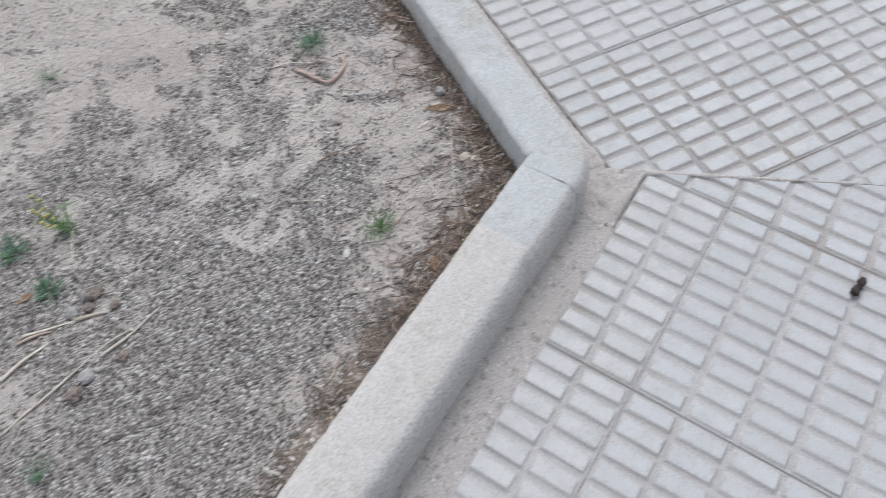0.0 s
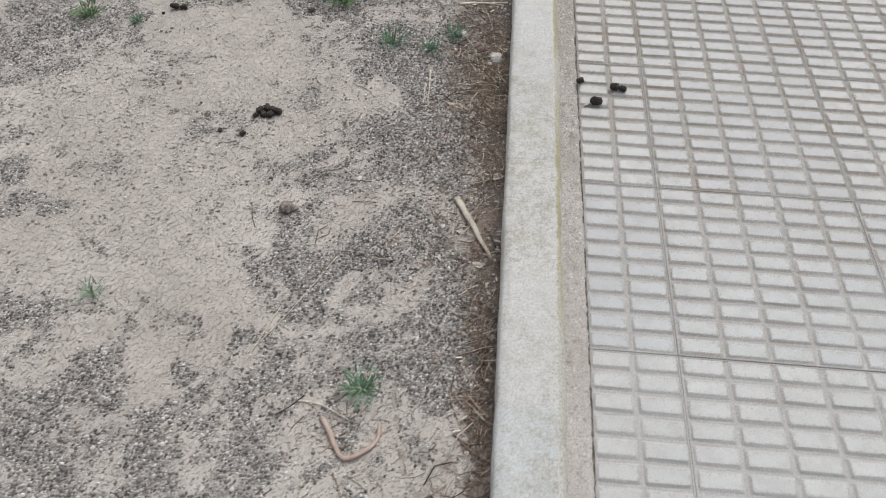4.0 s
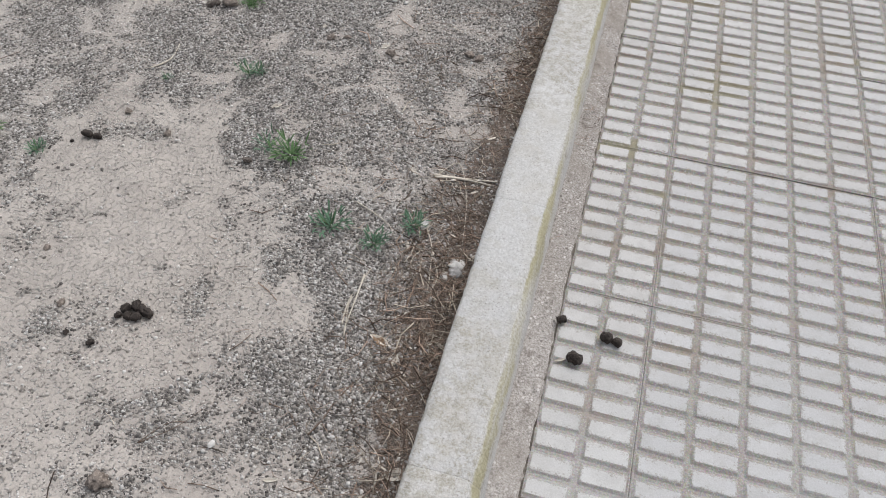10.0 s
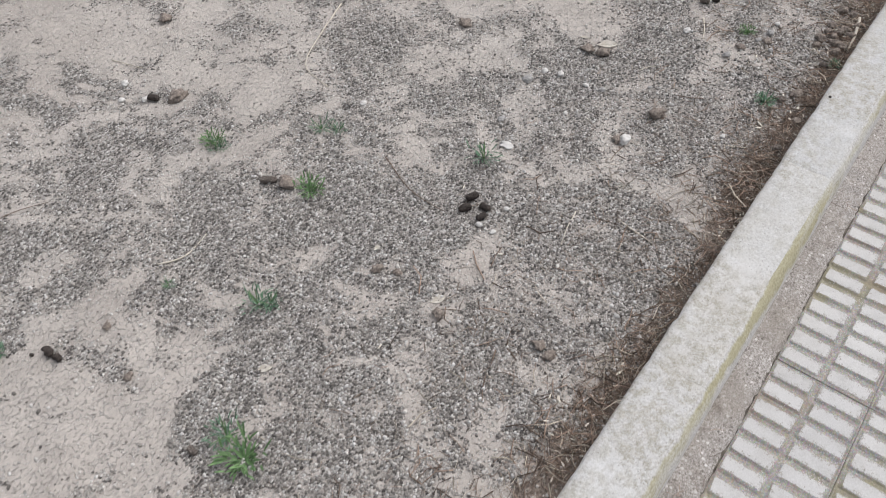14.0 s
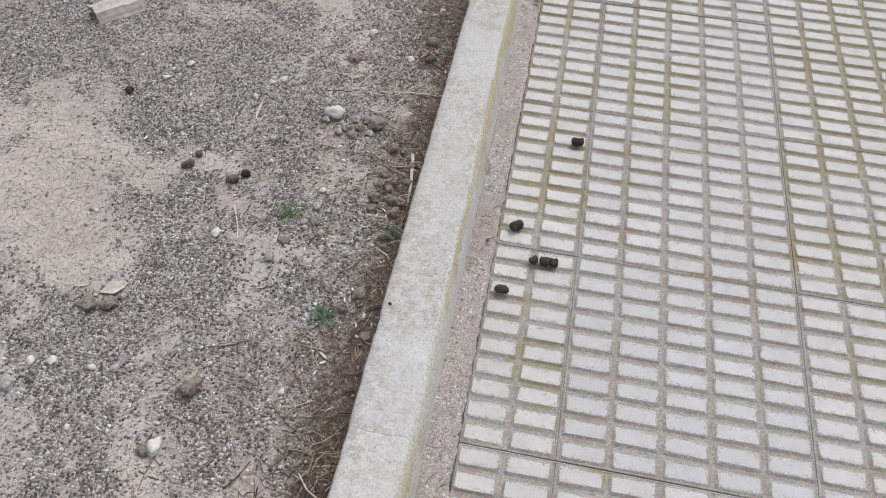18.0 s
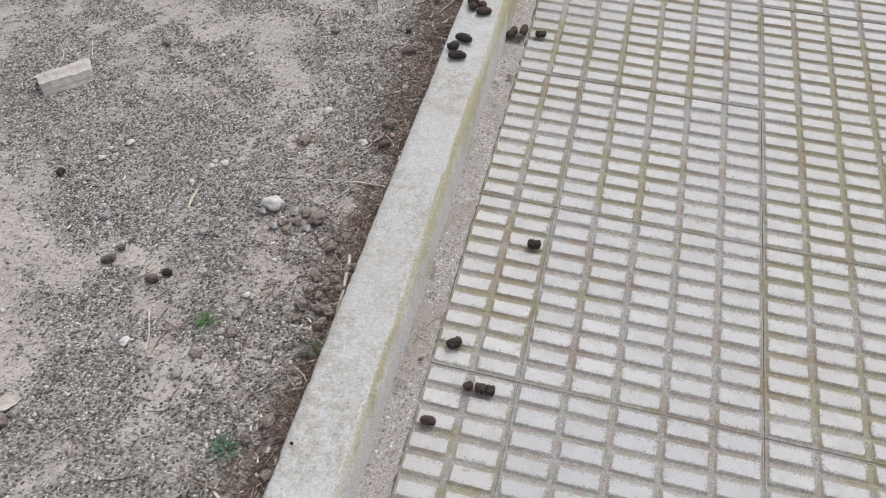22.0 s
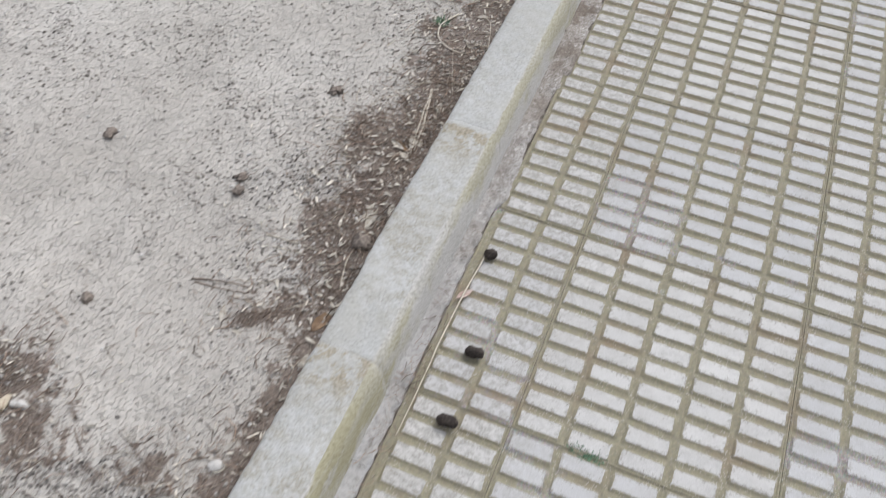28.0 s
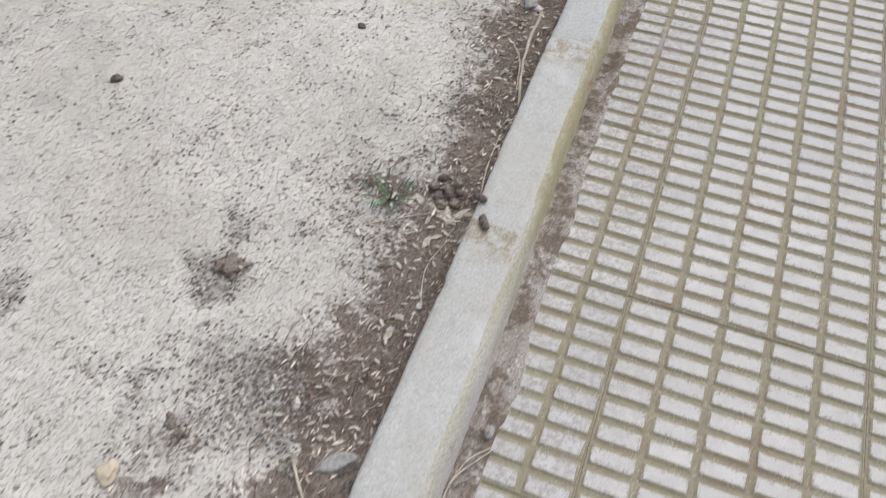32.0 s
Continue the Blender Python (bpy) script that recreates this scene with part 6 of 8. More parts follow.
straw([(-0.616, 0.537), (-0.672, 0.418), (-0.729, 0.321)], 0.0014, STALK, 'soil')
flake(-0.381, 0.244, 0.021, 0.008, 47, CHIP, 'husk', 'soil')
flake(-0.431, 0.555, 0.018, 0.008, 71, CHIP, 'husk', 'soil')
straw([(-0.411, 0.612), (-0.409, 0.692)], 0.0010, NEEDLE, 'soil')
straw([(-0.711, 0.708), (-0.685, 0.750), (-0.652, 0.762)], 0.0013, NEEDLE, 'soil')

# droppings and weeds in the pale hollow
dropping(-0.849, 0.913, 0.025, 0.019, 62, 'soil', DUNG)
dropping(-0.834, 0.924, 0.029, 0.019, 114, 'soil', DUNG)
dropping(-0.813, 0.915, 0.030, 0.019, -19, 'soil', DUNG)
dropping(-0.825, 0.902, 0.024, 0.019, 35, 'soil', DUNG)
dropping(-0.838, 0.902, 0.021, 0.019, 96, 'soil', DUNG)
dropping(-0.825, 0.920, 0.030, 0.019, 145, 'soil', DUNG)
dropping(-0.856, 0.898, 0.017, 0.013, 49, 'soil', DUNG)
dropping(-0.869, 0.838, 0.019, 0.013, 48, 'soil', DUNG)
dropping(-0.918, 0.845, 0.014, 0.010, 88, 'soil', DUNG)
dropping(-1.149, 1.268, 0.033, 0.019, -3, 'soil', DUNG)
dropping(-1.128, 1.270, 0.025, 0.016, 9, 'soil', DUNG)
dropping(-1.173, 1.248, 0.011, 0.008, 23, 'soil', DUNG)
dropping(-1.128, 1.775, 0.049, 0.031, 42, 'soil', DUNG_OLD)
dropping(-0.766, 1.976, 0.038, 0.027, 56, 'soil', DUNG)
dropping(-0.760, 1.944, 0.037, 0.023, 56, 'soil', DUNG)
lump(-1.761, 1.423, 0.032, CLOD, 'clod', 0.8, 1.25, 'soil')
dropping(-1.536, 1.808, 0.039, 0.024, 24, 'soil', DUNG)
dropping(-0.149, 1.120, 0.019, 0.015, 33, 'tile', DUNG)
dropping(-0.070, 1.104, 0.023, 0.019, -9, 'tile', DUNG)
dropping(-0.052, 1.099, 0.019, 0.015, -28, 'tile', DUNG)
dropping(-0.115, 1.047, 0.030, 0.023, -14, 'tile', DUNG)
flake(-0.137, 1.043, 0.021, 0.005, 28, CHIP, 'straw_bit', 'tile')
weed(-0.737, 1.336, 0.042, 'lime')
weed(-0.787, 1.346, 0.035, 'sparse')
weed(-0.595, 1.186, 0.038, 'rosette')
weed(-0.505, 1.172, 0.029, 'rosette')
weed(-0.449, 1.235, 0.030, 'rosette')
weed(-0.927, 1.550, 0.033, 'sparse')
weed(-1.041, 1.802, 0.034, 'lime')
weed(-1.311, 1.792, 0.029, 'lime')
weed(-1.354, 1.222, 0.038, 'lime')
weed(-1.228, 1.210, 0.023, 'rosette')
weed(-1.789, 1.529, 0.039, 'rosette')
weed(-0.810, 2.078, 0.040, 'sparse')
weed(-1.147, 1.951, 0.030, 'sparse')
dropping(-0.813, 1.298, 0.027, 0.016, -4, 'soil', DUNG_OLD)
lump(-0.805, 1.734, 0.024, CLOD, 'clod', 0.6, 1.25, 'soil')
lump(-0.658, 1.723, 0.024, CLOD, 'clod', 0.7, 1.25, 'soil')
lump(-0.482, 1.774, 0.024, CLOD, 'clod', 0.7, 1.25, 'soil')
lump(-1.054, 0.991, 0.014, CLOD, 'stone', 0.6, 1.25, 'soil')
lump(-0.960, 0.894, 0.016, CLOD, 'stone', 0.6, 1.25, 'soil')
lump(-0.999, 1.321, 0.019, CLOD, 'stone', 0.6, 1.25, 'soil')
flake(-0.429, 1.241, 0.027, 0.019, 85, CHIP, 'petal', 'soil')
lump(-0.348, 1.167, 0.031, STONE_WHITE, 'stone', 0.5, 1.25, 'soil')
flake(-0.366, 1.139, 0.021, 0.009, 66, CHIP, 'husk', 'soil')
lump(-0.715, 1.928, 0.014, STONE_WHITE, 'pebble', 0.7, 1.25, 'soil')
lump(-1.593, 1.763, 0.018, STONE_WHITE, 'pebble', 0.7, 1.25, 'soil')
lump(-1.780, 1.450, 0.012, STONE_WHITE, 'pebble', 0.7, 1.25, 'soil')
lump(-0.606, 0.737, 0.014, STONE_WHITE, 'pebble', 0.5, 1.25, 'soil')
straw([(-0.450, 1.371), (-0.393, 1.377), (-0.325, 1.392)], 0.0034, STALK, 'soil')
straw([(-0.499, 0.992), (-0.504, 1.040), (-0.492, 1.118)], 0.0021, STALK, 'soil')
straw([(-0.488, 0.972), (-0.501, 1.029), (-0.496, 1.069)], 0.0016, STALK, 'soil')
straw([(-0.378, 1.092), (-0.374, 1.133), (-0.399, 1.178)], 0.0018, STALK, 'soil')
straw([(-0.569, 1.257), (-0.498, 1.224), (-0.470, 1.191)], 0.0015, STALK, 'soil')
straw([(-0.448, 1.365), (-0.411, 1.416), (-0.372, 1.324), (-0.351, 1.212)], 0.0014, STALK, 'soil')
flake(-0.381, 1.073, 0.025, 0.008, -8, CHIP, 'husk', 'soil')
flake(-0.428, 0.979, 0.039, 0.014, -17, STALK, 'husk', 'soil')
flake(-0.393, 0.951, 0.023, 0.010, 84, CHIP, 'husk', 'soil')
flake(-0.492, 1.372, 0.035, 0.008, -39, CHIP, 'husk', 'soil')
stick([(-0.709, 0.709), (-0.672, 0.744), (-0.646, 0.785)], 0.0012, NEEDLE, 'soil')
straw([(-1.516, 1.365), (-1.491, 1.423), (-1.462, 1.478)], 0.0016, NEEDLE, 'soil')
straw([(-1.145, 1.503), (-1.120, 1.550), (-1.130, 1.607)], 0.0024, STALK, 'soil')
straw([(-0.979, 1.965), (-0.879, 1.920), (-0.792, 1.916)], 0.0022, NEEDLE, 'soil')

# grit slope beyond the hollow
weed(-1.286, 1.783, 0.024, 'sparse')
weed(-0.910, 1.564, 0.026, 'sparse')
weed(-1.115, 1.970, 0.022, 'sparse')
weed(-1.091, 1.484, 0.015, 'sparse')
lump(-1.493, 1.842, 0.044, CLOD, 'clod', 0.7, 1.25, 'soil')
lump(-1.744, 2.020, 0.038, CLOD, 'clod', 0.6, 1.25, 'soil')
lump(-1.555, 1.797, 0.018, STONE_WHITE, 'pebble', 0.7, 1.25, 'soil')
lump(-1.635, 1.805, 0.021, STONE_WHITE, 'pebble', 0.6, 1.25, 'soil')
lump(-1.128, 2.067, 0.017, STONE_WHITE, 'pebble', 0.6, 1.25, 'soil')
lump(-0.796, 2.139, 0.030, STONE_WHITE, 'crumb', 0.25, 1.25, 'soil')
lump(-0.698, 1.995, 0.013, STONE_WHITE, 'pebble', 0.7, 1.25, 'soil')
lump(-0.684, 1.928, 0.013, STONE_WHITE, 'pebble', 0.6, 1.25, 'soil')
lump(-0.821, 2.393, 0.017, STONE_WHITE, 'pebble', 0.7, 1.25, 'soil')
lump(-0.720, 2.400, 0.017, STONE_GREY, 'pebble', 0.7, 1.25, 'soil')
lump(-0.875, 2.341, 0.027, STONE_GREY, 'stone', 0.6, 1.25, 'soil')
lump(-0.851, 2.201, 0.019, STONE_GREY, 'stone', 0.5, 1.25, 'soil')
dropping(-0.730, 1.968, 0.033, 0.019, -1, 'soil', DUNG)
dropping(-0.723, 1.945, 0.032, 0.017, 72, 'soil', DUNG)
lump(-1.090, 1.790, 0.041, CLOD, 'clod', 0.6, 1.25, 'soil')
lump(-0.458, 1.767, 0.024, CLOD, 'clod', 0.7, 1.25, 'soil')
lump(-0.771, 1.751, 0.018, CLOD, 'clod', 0.6, 1.25, 'soil')
lump(-0.781, 2.513, 0.031, CLOD, 'clod', 0.7, 1.25, 'soil')
lump(-1.114, 1.362, 0.018, CLOD, 'clod', 0.6, 1.25, 'soil')
lump(-1.115, 2.430, 0.035, CLOD, 'clod', 0.5, 1.25, 'soil')
straw([(-1.416, 2.315), (-1.369, 2.187), (-1.320, 2.085), (-1.231, 2.064)], 0.0022, STALK, 'soil')
straw([(-0.586, 2.067), (-0.574, 2.010), (-0.565, 1.978)], 0.0018, STALK, 'soil')
straw([(-0.510, 2.095), (-0.463, 2.087), (-0.428, 2.080)], 0.0021, STALK, 'soil')
straw([(-1.727, 1.840), (-1.638, 1.863)], 0.0019, STALK, 'soil')
flake(-0.677, 1.748, 0.029, 0.016, 59, CHIP, 'husk', 'soil')
flake(-0.824, 1.466, 0.024, 0.013, 47, CHIP, 'husk', 'soil')
flake(-0.837, 1.770, 0.015, 0.009, 84, CHIP, 'husk', 'soil')

# stones, clods and droppings at the standing place
dropping(-0.025, 3.088, 0.028, 0.019, 1, 'tile', DUNG)
dropping(-0.128, 2.691, 0.028, 0.016, 2, 'tile', DUNG_BROWN)
dropping(-0.121, 2.841, 0.030, 0.020, 35, 'tile', DUNG)
dropping(-0.080, 2.769, 0.018, 0.016, 35, 'tile', DUNG_BROWN)
dropping(-0.059, 2.770, 0.021, 0.019, -1, 'tile', DUNG_BROWN)
dropping(-0.043, 2.770, 0.019, 0.018, 11, 'tile', DUNG)
lump(-0.169, 2.798, 0.009, CLOD, 'crumb', 0.7, 1.25, 'mortar')
# small dark insect on the kerb, modelled as a plain black crumb
lump(-0.302, 2.573, 0.007, DUNG, 'crumb', 0.7, 1.25, 'kerb')
lump(-0.533, 3.043, 0.044, STONE_WHITE, 'stone', 0.7, 1.25, 'soil')
lump(-0.439, 3.033, 0.040, CLOD, 'stone', 0.75, 1.25, 'soil')
lump(-0.499, 3.007, 0.023, CLOD, 'stone', 0.7, 1.25, 'soil')
lump(-0.474, 3.017, 0.023, CLOD, 'stone', 0.7, 1.25, 'soil')
lump(-0.486, 2.991, 0.023, CLOD, 'stone', 0.7, 1.25, 'soil')
lump(-0.465, 3.040, 0.021, CLOD, 'stone', 0.7, 1.25, 'soil')
lump(-0.511, 2.993, 0.019, STONE_GREY, 'stone', 0.7, 1.25, 'soil')
lump(-0.546, 3.023, 0.019, STONE_GREY, 'stone', 0.7, 1.25, 'soil')
lump(-0.486, 3.035, 0.019, STONE_GREY, 'stone', 0.7, 1.25, 'soil')
lump(-0.450, 3.005, 0.019, STONE_GREY, 'stone', 0.7, 1.25, 'soil')
lump(-0.391, 2.972, 0.028, CLOD, 'clod', 0.8, 1.25, 'soil')
lump(-0.367, 2.970, 0.021, CLOD, 'clod', 0.8, 1.25, 'soil')
lump(-0.394, 2.905, 0.025, CLOD, 'clod', 0.8, 1.25, 'soil')
lump(-0.370, 2.890, 0.024, CLOD, 'clod', 0.8, 1.25, 'soil')
lump(-0.360, 2.906, 0.022, CLOD, 'clod', 0.8, 1.25, 'soil')
lump(-0.345, 2.888, 0.024, CLOD, 'clod', 0.8, 1.25, 'soil')
lump(-0.376, 2.867, 0.022, CLOD, 'clod', 0.8, 1.25, 'soil')
lump(-0.398, 2.840, 0.028, CLOD, 'clod', 0.8, 1.25, 'soil')
lump(-0.365, 2.840, 0.026, CLOD, 'clod', 0.8, 1.25, 'soil')
lump(-0.347, 2.838, 0.024, CLOD, 'clod', 0.8, 1.25, 'soil')
lump(-0.345, 2.931, 0.023, CLOD, 'clod', 0.8, 1.25, 'soil')
lump(-0.392, 2.875, 0.020, CLOD, 'clod', 0.8, 1.25, 'soil')
lump(-0.368, 2.932, 0.020, CLOD, 'clod', 0.8, 1.25, 'soil')
lump(-0.397, 2.812, 0.021, CLOD, 'clod', 0.8, 1.25, 'soil')
lump(-0.352, 2.811, 0.026, CLOD, 'clod', 0.8, 1.25, 'soil')
stick([(-0.350, 2.964), (-0.338, 2.897), (-0.331, 2.832)], 0.0039, STALK, 'soil')
dropping(-0.377, 3.309, 0.031, 0.023, 12, 'soil', DUNG_OLD)
dropping(-0.373, 3.259, 0.039, 0.028, 41, 'soil', DUNG_OLD)
lump(-0.417, 3.254, 0.018, STONE_WHITE, 'pebble', 0.7, 1.25, 'soil')
lump(-0.523, 3.316, 0.018, STONE_GREY, 'pebble', 0.7, 1.25, 'soil')
lump(-0.538, 3.224, 0.030, CLOD, 'clod', 0.5, 1.25, 'soil')
lump(-0.918, 3.073, 0.017, STONE_WHITE, 'pebble', 0.65, 1.25, 'soil')
lump(-0.887, 3.130, 0.020, STONE_WHITE, 'pebble', 0.65, 1.25, 'soil')
lump(-0.916, 3.104, 0.012, STONE_WHITE, 'pebble', 0.65, 1.25, 'soil')
lump(-0.898, 3.093, 0.011, STONE_WHITE, 'pebble', 0.65, 1.25, 'soil')
lump(-0.661, 2.695, 0.021, STONE_WHITE, 'pebble', 0.65, 1.25, 'soil')
lump(-0.757, 2.396, 0.014, STONE_WHITE, 'pebble', 0.65, 1.25, 'soil')
lump(-0.860, 2.388, 0.018, STONE_WHITE, 'pebble', 0.65, 1.25, 'soil')
lump(-0.671, 3.124, 0.017, STONE_WHITE, 'pebble', 0.65, 1.25, 'soil')
lump(-0.692, 3.123, 0.012, STONE_WHITE, 'pebble', 0.65, 1.25, 'soil')
lump(-0.498, 2.834, 0.015, STONE_WHITE, 'pebble', 0.65, 1.25, 'soil')
lump(-0.482, 2.921, 0.011, STONE_WHITE, 'pebble', 0.65, 1.25, 'soil')
lump(-1.001, 3.133, 0.011, STONE_WHITE, 'pebble', 0.65, 1.25, 'soil')
lump(-0.444, 2.415, 0.013, STONE_WHITE, 'pebble', 0.65, 1.25, 'soil')
lump(-0.748, 2.294, 0.012, STONE_WHITE, 'pebble', 0.65, 1.25, 'soil')
lump(-0.614, 2.455, 0.008, STONE_WHITE, 'pebble', 0.65, 1.25, 'soil')
lump(-0.498, 2.307, 0.008, STONE_WHITE, 'pebble', 0.65, 1.25, 'soil')
lump(-0.562, 2.584, 0.009, STONE_WHITE, 'pebble', 0.65, 1.25, 'soil')
lump(-0.499, 2.794, 0.021, STONE_GREY, 'stone', 0.65, 1.25, 'soil')
lump(-0.492, 2.758, 0.025, CLOD, 'stone', 0.65, 1.25, 'soil')
lump(-0.532, 2.701, 0.023, CLOD, 'stone', 0.65, 1.25, 'soil')
lump(-0.547, 2.660, 0.020, STONE_GREY, 'stone', 0.65, 1.25, 'soil')
lump(-0.833, 2.937, 0.023, STONE_GREY, 'stone', 0.65, 1.25, 'soil')
lump(-0.512, 2.753, 0.017, STONE_GREY, 'stone', 0.65, 1.25, 'soil')
lump(-0.636, 2.462, 0.011, STONE_GREY, 'stone', 0.65, 1.25, 'soil')
lump(-0.637, 2.945, 0.016, STONE_GREY, 'stone', 0.65, 1.25, 'soil')
lump(-0.609, 2.951, 0.014, STONE_GREY, 'stone', 0.65, 1.25, 'soil')
lump(-0.369, 2.619, 0.030, CLOD, 'stone', 0.65, 1.25, 'soil')
lump(-0.389, 2.580, 0.021, CLOD, 'stone', 0.65, 1.25, 'soil')
lump(-0.338, 2.537, 0.023, CLOD, 'stone', 0.65, 1.25, 'soil')
lump(-0.474, 2.734, 0.015, STONE_GREY, 'stone', 0.65, 1.25, 'soil')
dropping(-0.778, 2.847, 0.037, 0.022, 40, 'soil', DUNG_OLD)
dropping(-0.766, 2.875, 0.020, 0.016, 41, 'soil', DUNG_OLD)
dropping(-0.677, 2.824, 0.034, 0.020, 25, 'soil', DUNG_OLD)
dropping(-0.656, 2.842, 0.026, 0.018, 25, 'soil', DUNG)
# next one: a dark and white mussel-like shard, shaped here as a dropping
dropping(-0.972, 3.012, 0.025, 0.019, 93, 'soil', DUNG)
lump(-0.817, 2.506, 0.034, CLOD, 'clod', 0.5, 1.25, 'soil')
flake(-0.787, 2.545, 0.045, 0.027, 37, CHIP, 'pale_flake', 'soil')
flake(-0.844, 2.540, 0.025, 0.008, 18, CHIP, 'husk', 'soil')
lump(-0.582, 2.390, 0.037, CLOD, 'clod', 0.75, 1.25, 'soil')
lump(-0.603, 2.289, 0.029, STONE_WHITE, 'stone', 0.75, 1.25, 'soil')
lump(-0.616, 2.284, 0.024, CLOD, 'clod', 0.7, 1.25, 'soil')
root([(-0.599, 2.270), (-0.600, 2.248), (-0.599, 2.223)], 0.0018, NEEDLE, 'soil')
root([(-0.594, 2.339), (-0.589, 2.359), (-0.581, 2.375)], 0.0016, NEEDLE, 'soil')
dropping(-0.357, 2.748, 0.029, 0.023, 24, 'soil', DUNG_OLD)
dropping(-0.339, 2.437, 0.027, 0.022, 33, 'soil', DUNG_OLD)
dropping(-0.389, 2.580, 0.023, 0.015, 23, 'soil', DUNG_OLD)
weed(-0.543, 2.764, 0.021, 'lime')
weed(-0.416, 2.560, 0.023, 'rosette')
weed(-0.338, 2.759, 0.017, 'rosette')
straw([(-0.652, 2.764), (-0.627, 2.716), (-0.617, 2.685)], 0.0022, STALK, 'soil')
straw([(-0.692, 3.001), (-0.695, 3.035), (-0.692, 3.062)], 0.0026, STALK, 'soil')
straw([(-0.476, 3.081), (-0.436, 3.072), (-0.391, 3.144)], 0.0020, STALK, 'soil')
straw([(-0.415, 3.139), (-0.378, 3.142), (-0.329, 3.146)], 0.0025, STALK, 'soil')
straw([(-0.621, 3.086), (-0.557, 3.020), (-0.468, 2.956)], 0.0012, NEEDLE, 'soil')
straw([(-0.685, 2.507), (-0.673, 2.527), (-0.660, 2.541)], 0.0014, STALK, 'soil')
straw([(-0.383, 2.713), (-0.357, 2.692), (-0.344, 2.682)], 0.0014, STALK, 'soil')
stick([(-1.389, 3.229), (-1.336, 3.223), (-1.281, 3.213)], 0.0018, NEEDLE, 'soil')
wood_chunk(-1.130, 3.279, 47)
flake(-1.102, 3.220, 0.020, 0.008, 21, CHIP, 'husk', 'soil')
straw([(-1.167, 3.282), (-1.178, 3.349), (-1.212, 3.389)], 0.0018, STALK, 'soil')
straw([(-1.112, 3.363), (-1.143, 3.416)], 0.0018, STALK, 'soil')

# droppings on the kerb and round the pink shard
dropping(-0.246, 3.767, 0.044, 0.021, -26, 'kerb', DUNG_BROWN)
dropping(-0.241, 3.789, 0.033, 0.021, 43, 'kerb', DUNG_BROWN)
dropping(-0.275, 3.744, 0.025, 0.021, 61, 'kerb', DUNG_BROWN)
dropping(-0.285, 3.697, 0.029, 0.020, 30, 'kerb', DUNG_BROWN)
dropping(-0.262, 3.689, 0.023, 0.020, -2, 'kerb', DUNG_BROWN)
dropping(-0.281, 3.678, 0.019, 0.020, 49, 'kerb', DUNG_BROWN)
dropping(-0.253, 3.667, 0.038, 0.020, 17, 'kerb', DUNG_BROWN)
dropping(-0.275, 3.556, 0.043, 0.019, -11, 'kerb', DUNG)
dropping(-0.292, 3.526, 0.030, 0.019, 36, 'kerb', DUNG)
dropping(-0.275, 3.494, 0.043, 0.019, 10, 'kerb', DUNG)
dropping(-0.122, 3.733, 0.029, 0.018, 11, 'tile', DUNG)
dropping(-0.191, 3.716, 0.042, 0.026, 69, 'mortar', DUNG_BROWN)
dropping(-0.163, 3.730, 0.040, 0.020, 86, 'mortar', DUNG_BROWN)
dropping(-0.172, 3.706, 0.024, 0.015, 36, 'mortar', DUNG_OLD)
flake(-0.161, 3.758, 0.017, 0.008, 59, CHIP, 'husk', 'mortar')
lump(-0.164, 3.559, 0.016, CLOD, 'clod', 0.6, 1.25, 'mortar')
dropping(-0.034, 4.575, 0.041, 0.021, 97, 'tile', DUNG)
dropping(-0.094, 4.340, 0.028, 0.021, 16, 'tile', DUNG)
wire_loop(-0.102, 4.229)
terracotta_shard(-0.569, 3.932, 24)
lump(-0.857, 4.266, 0.040, CLOD, 'clod', 0.7, 1.25, 'soil')
lump(-0.703, 4.407, 0.050, CLOD, 'dark_tuft', 0.6, 1.5, 'soil')
lump(-0.601, 3.601, 0.028, CLOD, 'clod', 0.7, 1.25, 'soil')
dropping(-0.848, 4.174, 0.054, 0.035, 56, 'soil', DUNG_OLD)
dropping(-0.755, 3.874, 0.037, 0.022, 54, 'soil', DUNG_OLD)
lump(-1.243, 3.656, 0.034, CLOD, 'clod', 0.7, 1.25, 'soil')
lump(-0.966, 3.450, 0.024, CLOD, 'clod', 0.7, 1.25, 'soil')
lump(-0.381, 3.319, 0.035, CLOD, 'clod', 0.7, 1.25, 'soil')
lump(-0.370, 3.981, 0.031, CLOD, 'clod', 0.6, 1.25, 'soil')
lump(-0.356, 3.932, 0.028, CLOD, 'clod', 0.6, 1.25, 'soil')
lump(-0.530, 3.220, 0.022, CLOD, 'clod', 0.6, 1.25, 'soil')
dropping(-0.491, 4.262, 0.024, 0.016, 23, 'soil', DUNG)
lump(-0.521, 3.327, 0.021, STONE_WHITE, 'pebble', 0.6, 1.25, 'soil')
lump(-0.417, 3.253, 0.020, STONE_WHITE, 'pebble', 0.6, 1.25, 'soil')
lump(-0.821, 3.442, 0.017, STONE_WHITE, 'pebble', 0.6, 1.25, 'soil')
lump(-0.759, 3.462, 0.015, STONE_WHITE, 'pebble', 0.6, 1.25, 'soil')
lump(-0.428, 3.772, 0.020, STONE_WHITE, 'pebble', 0.6, 1.25, 'soil')
lump(-0.380, 3.441, 0.015, STONE_WHITE, 'pebble', 0.6, 1.25, 'soil')
lump(-0.393, 4.150, 0.025, STONE_WHITE, 'pebble', 0.6, 1.25, 'soil')
lump(-0.389, 4.100, 0.020, STONE_WHITE, 'pebble', 0.6, 1.25, 'soil')
lump(-0.431, 3.420, 0.014, STONE_WHITE, 'pebble', 0.6, 1.25, 'soil')
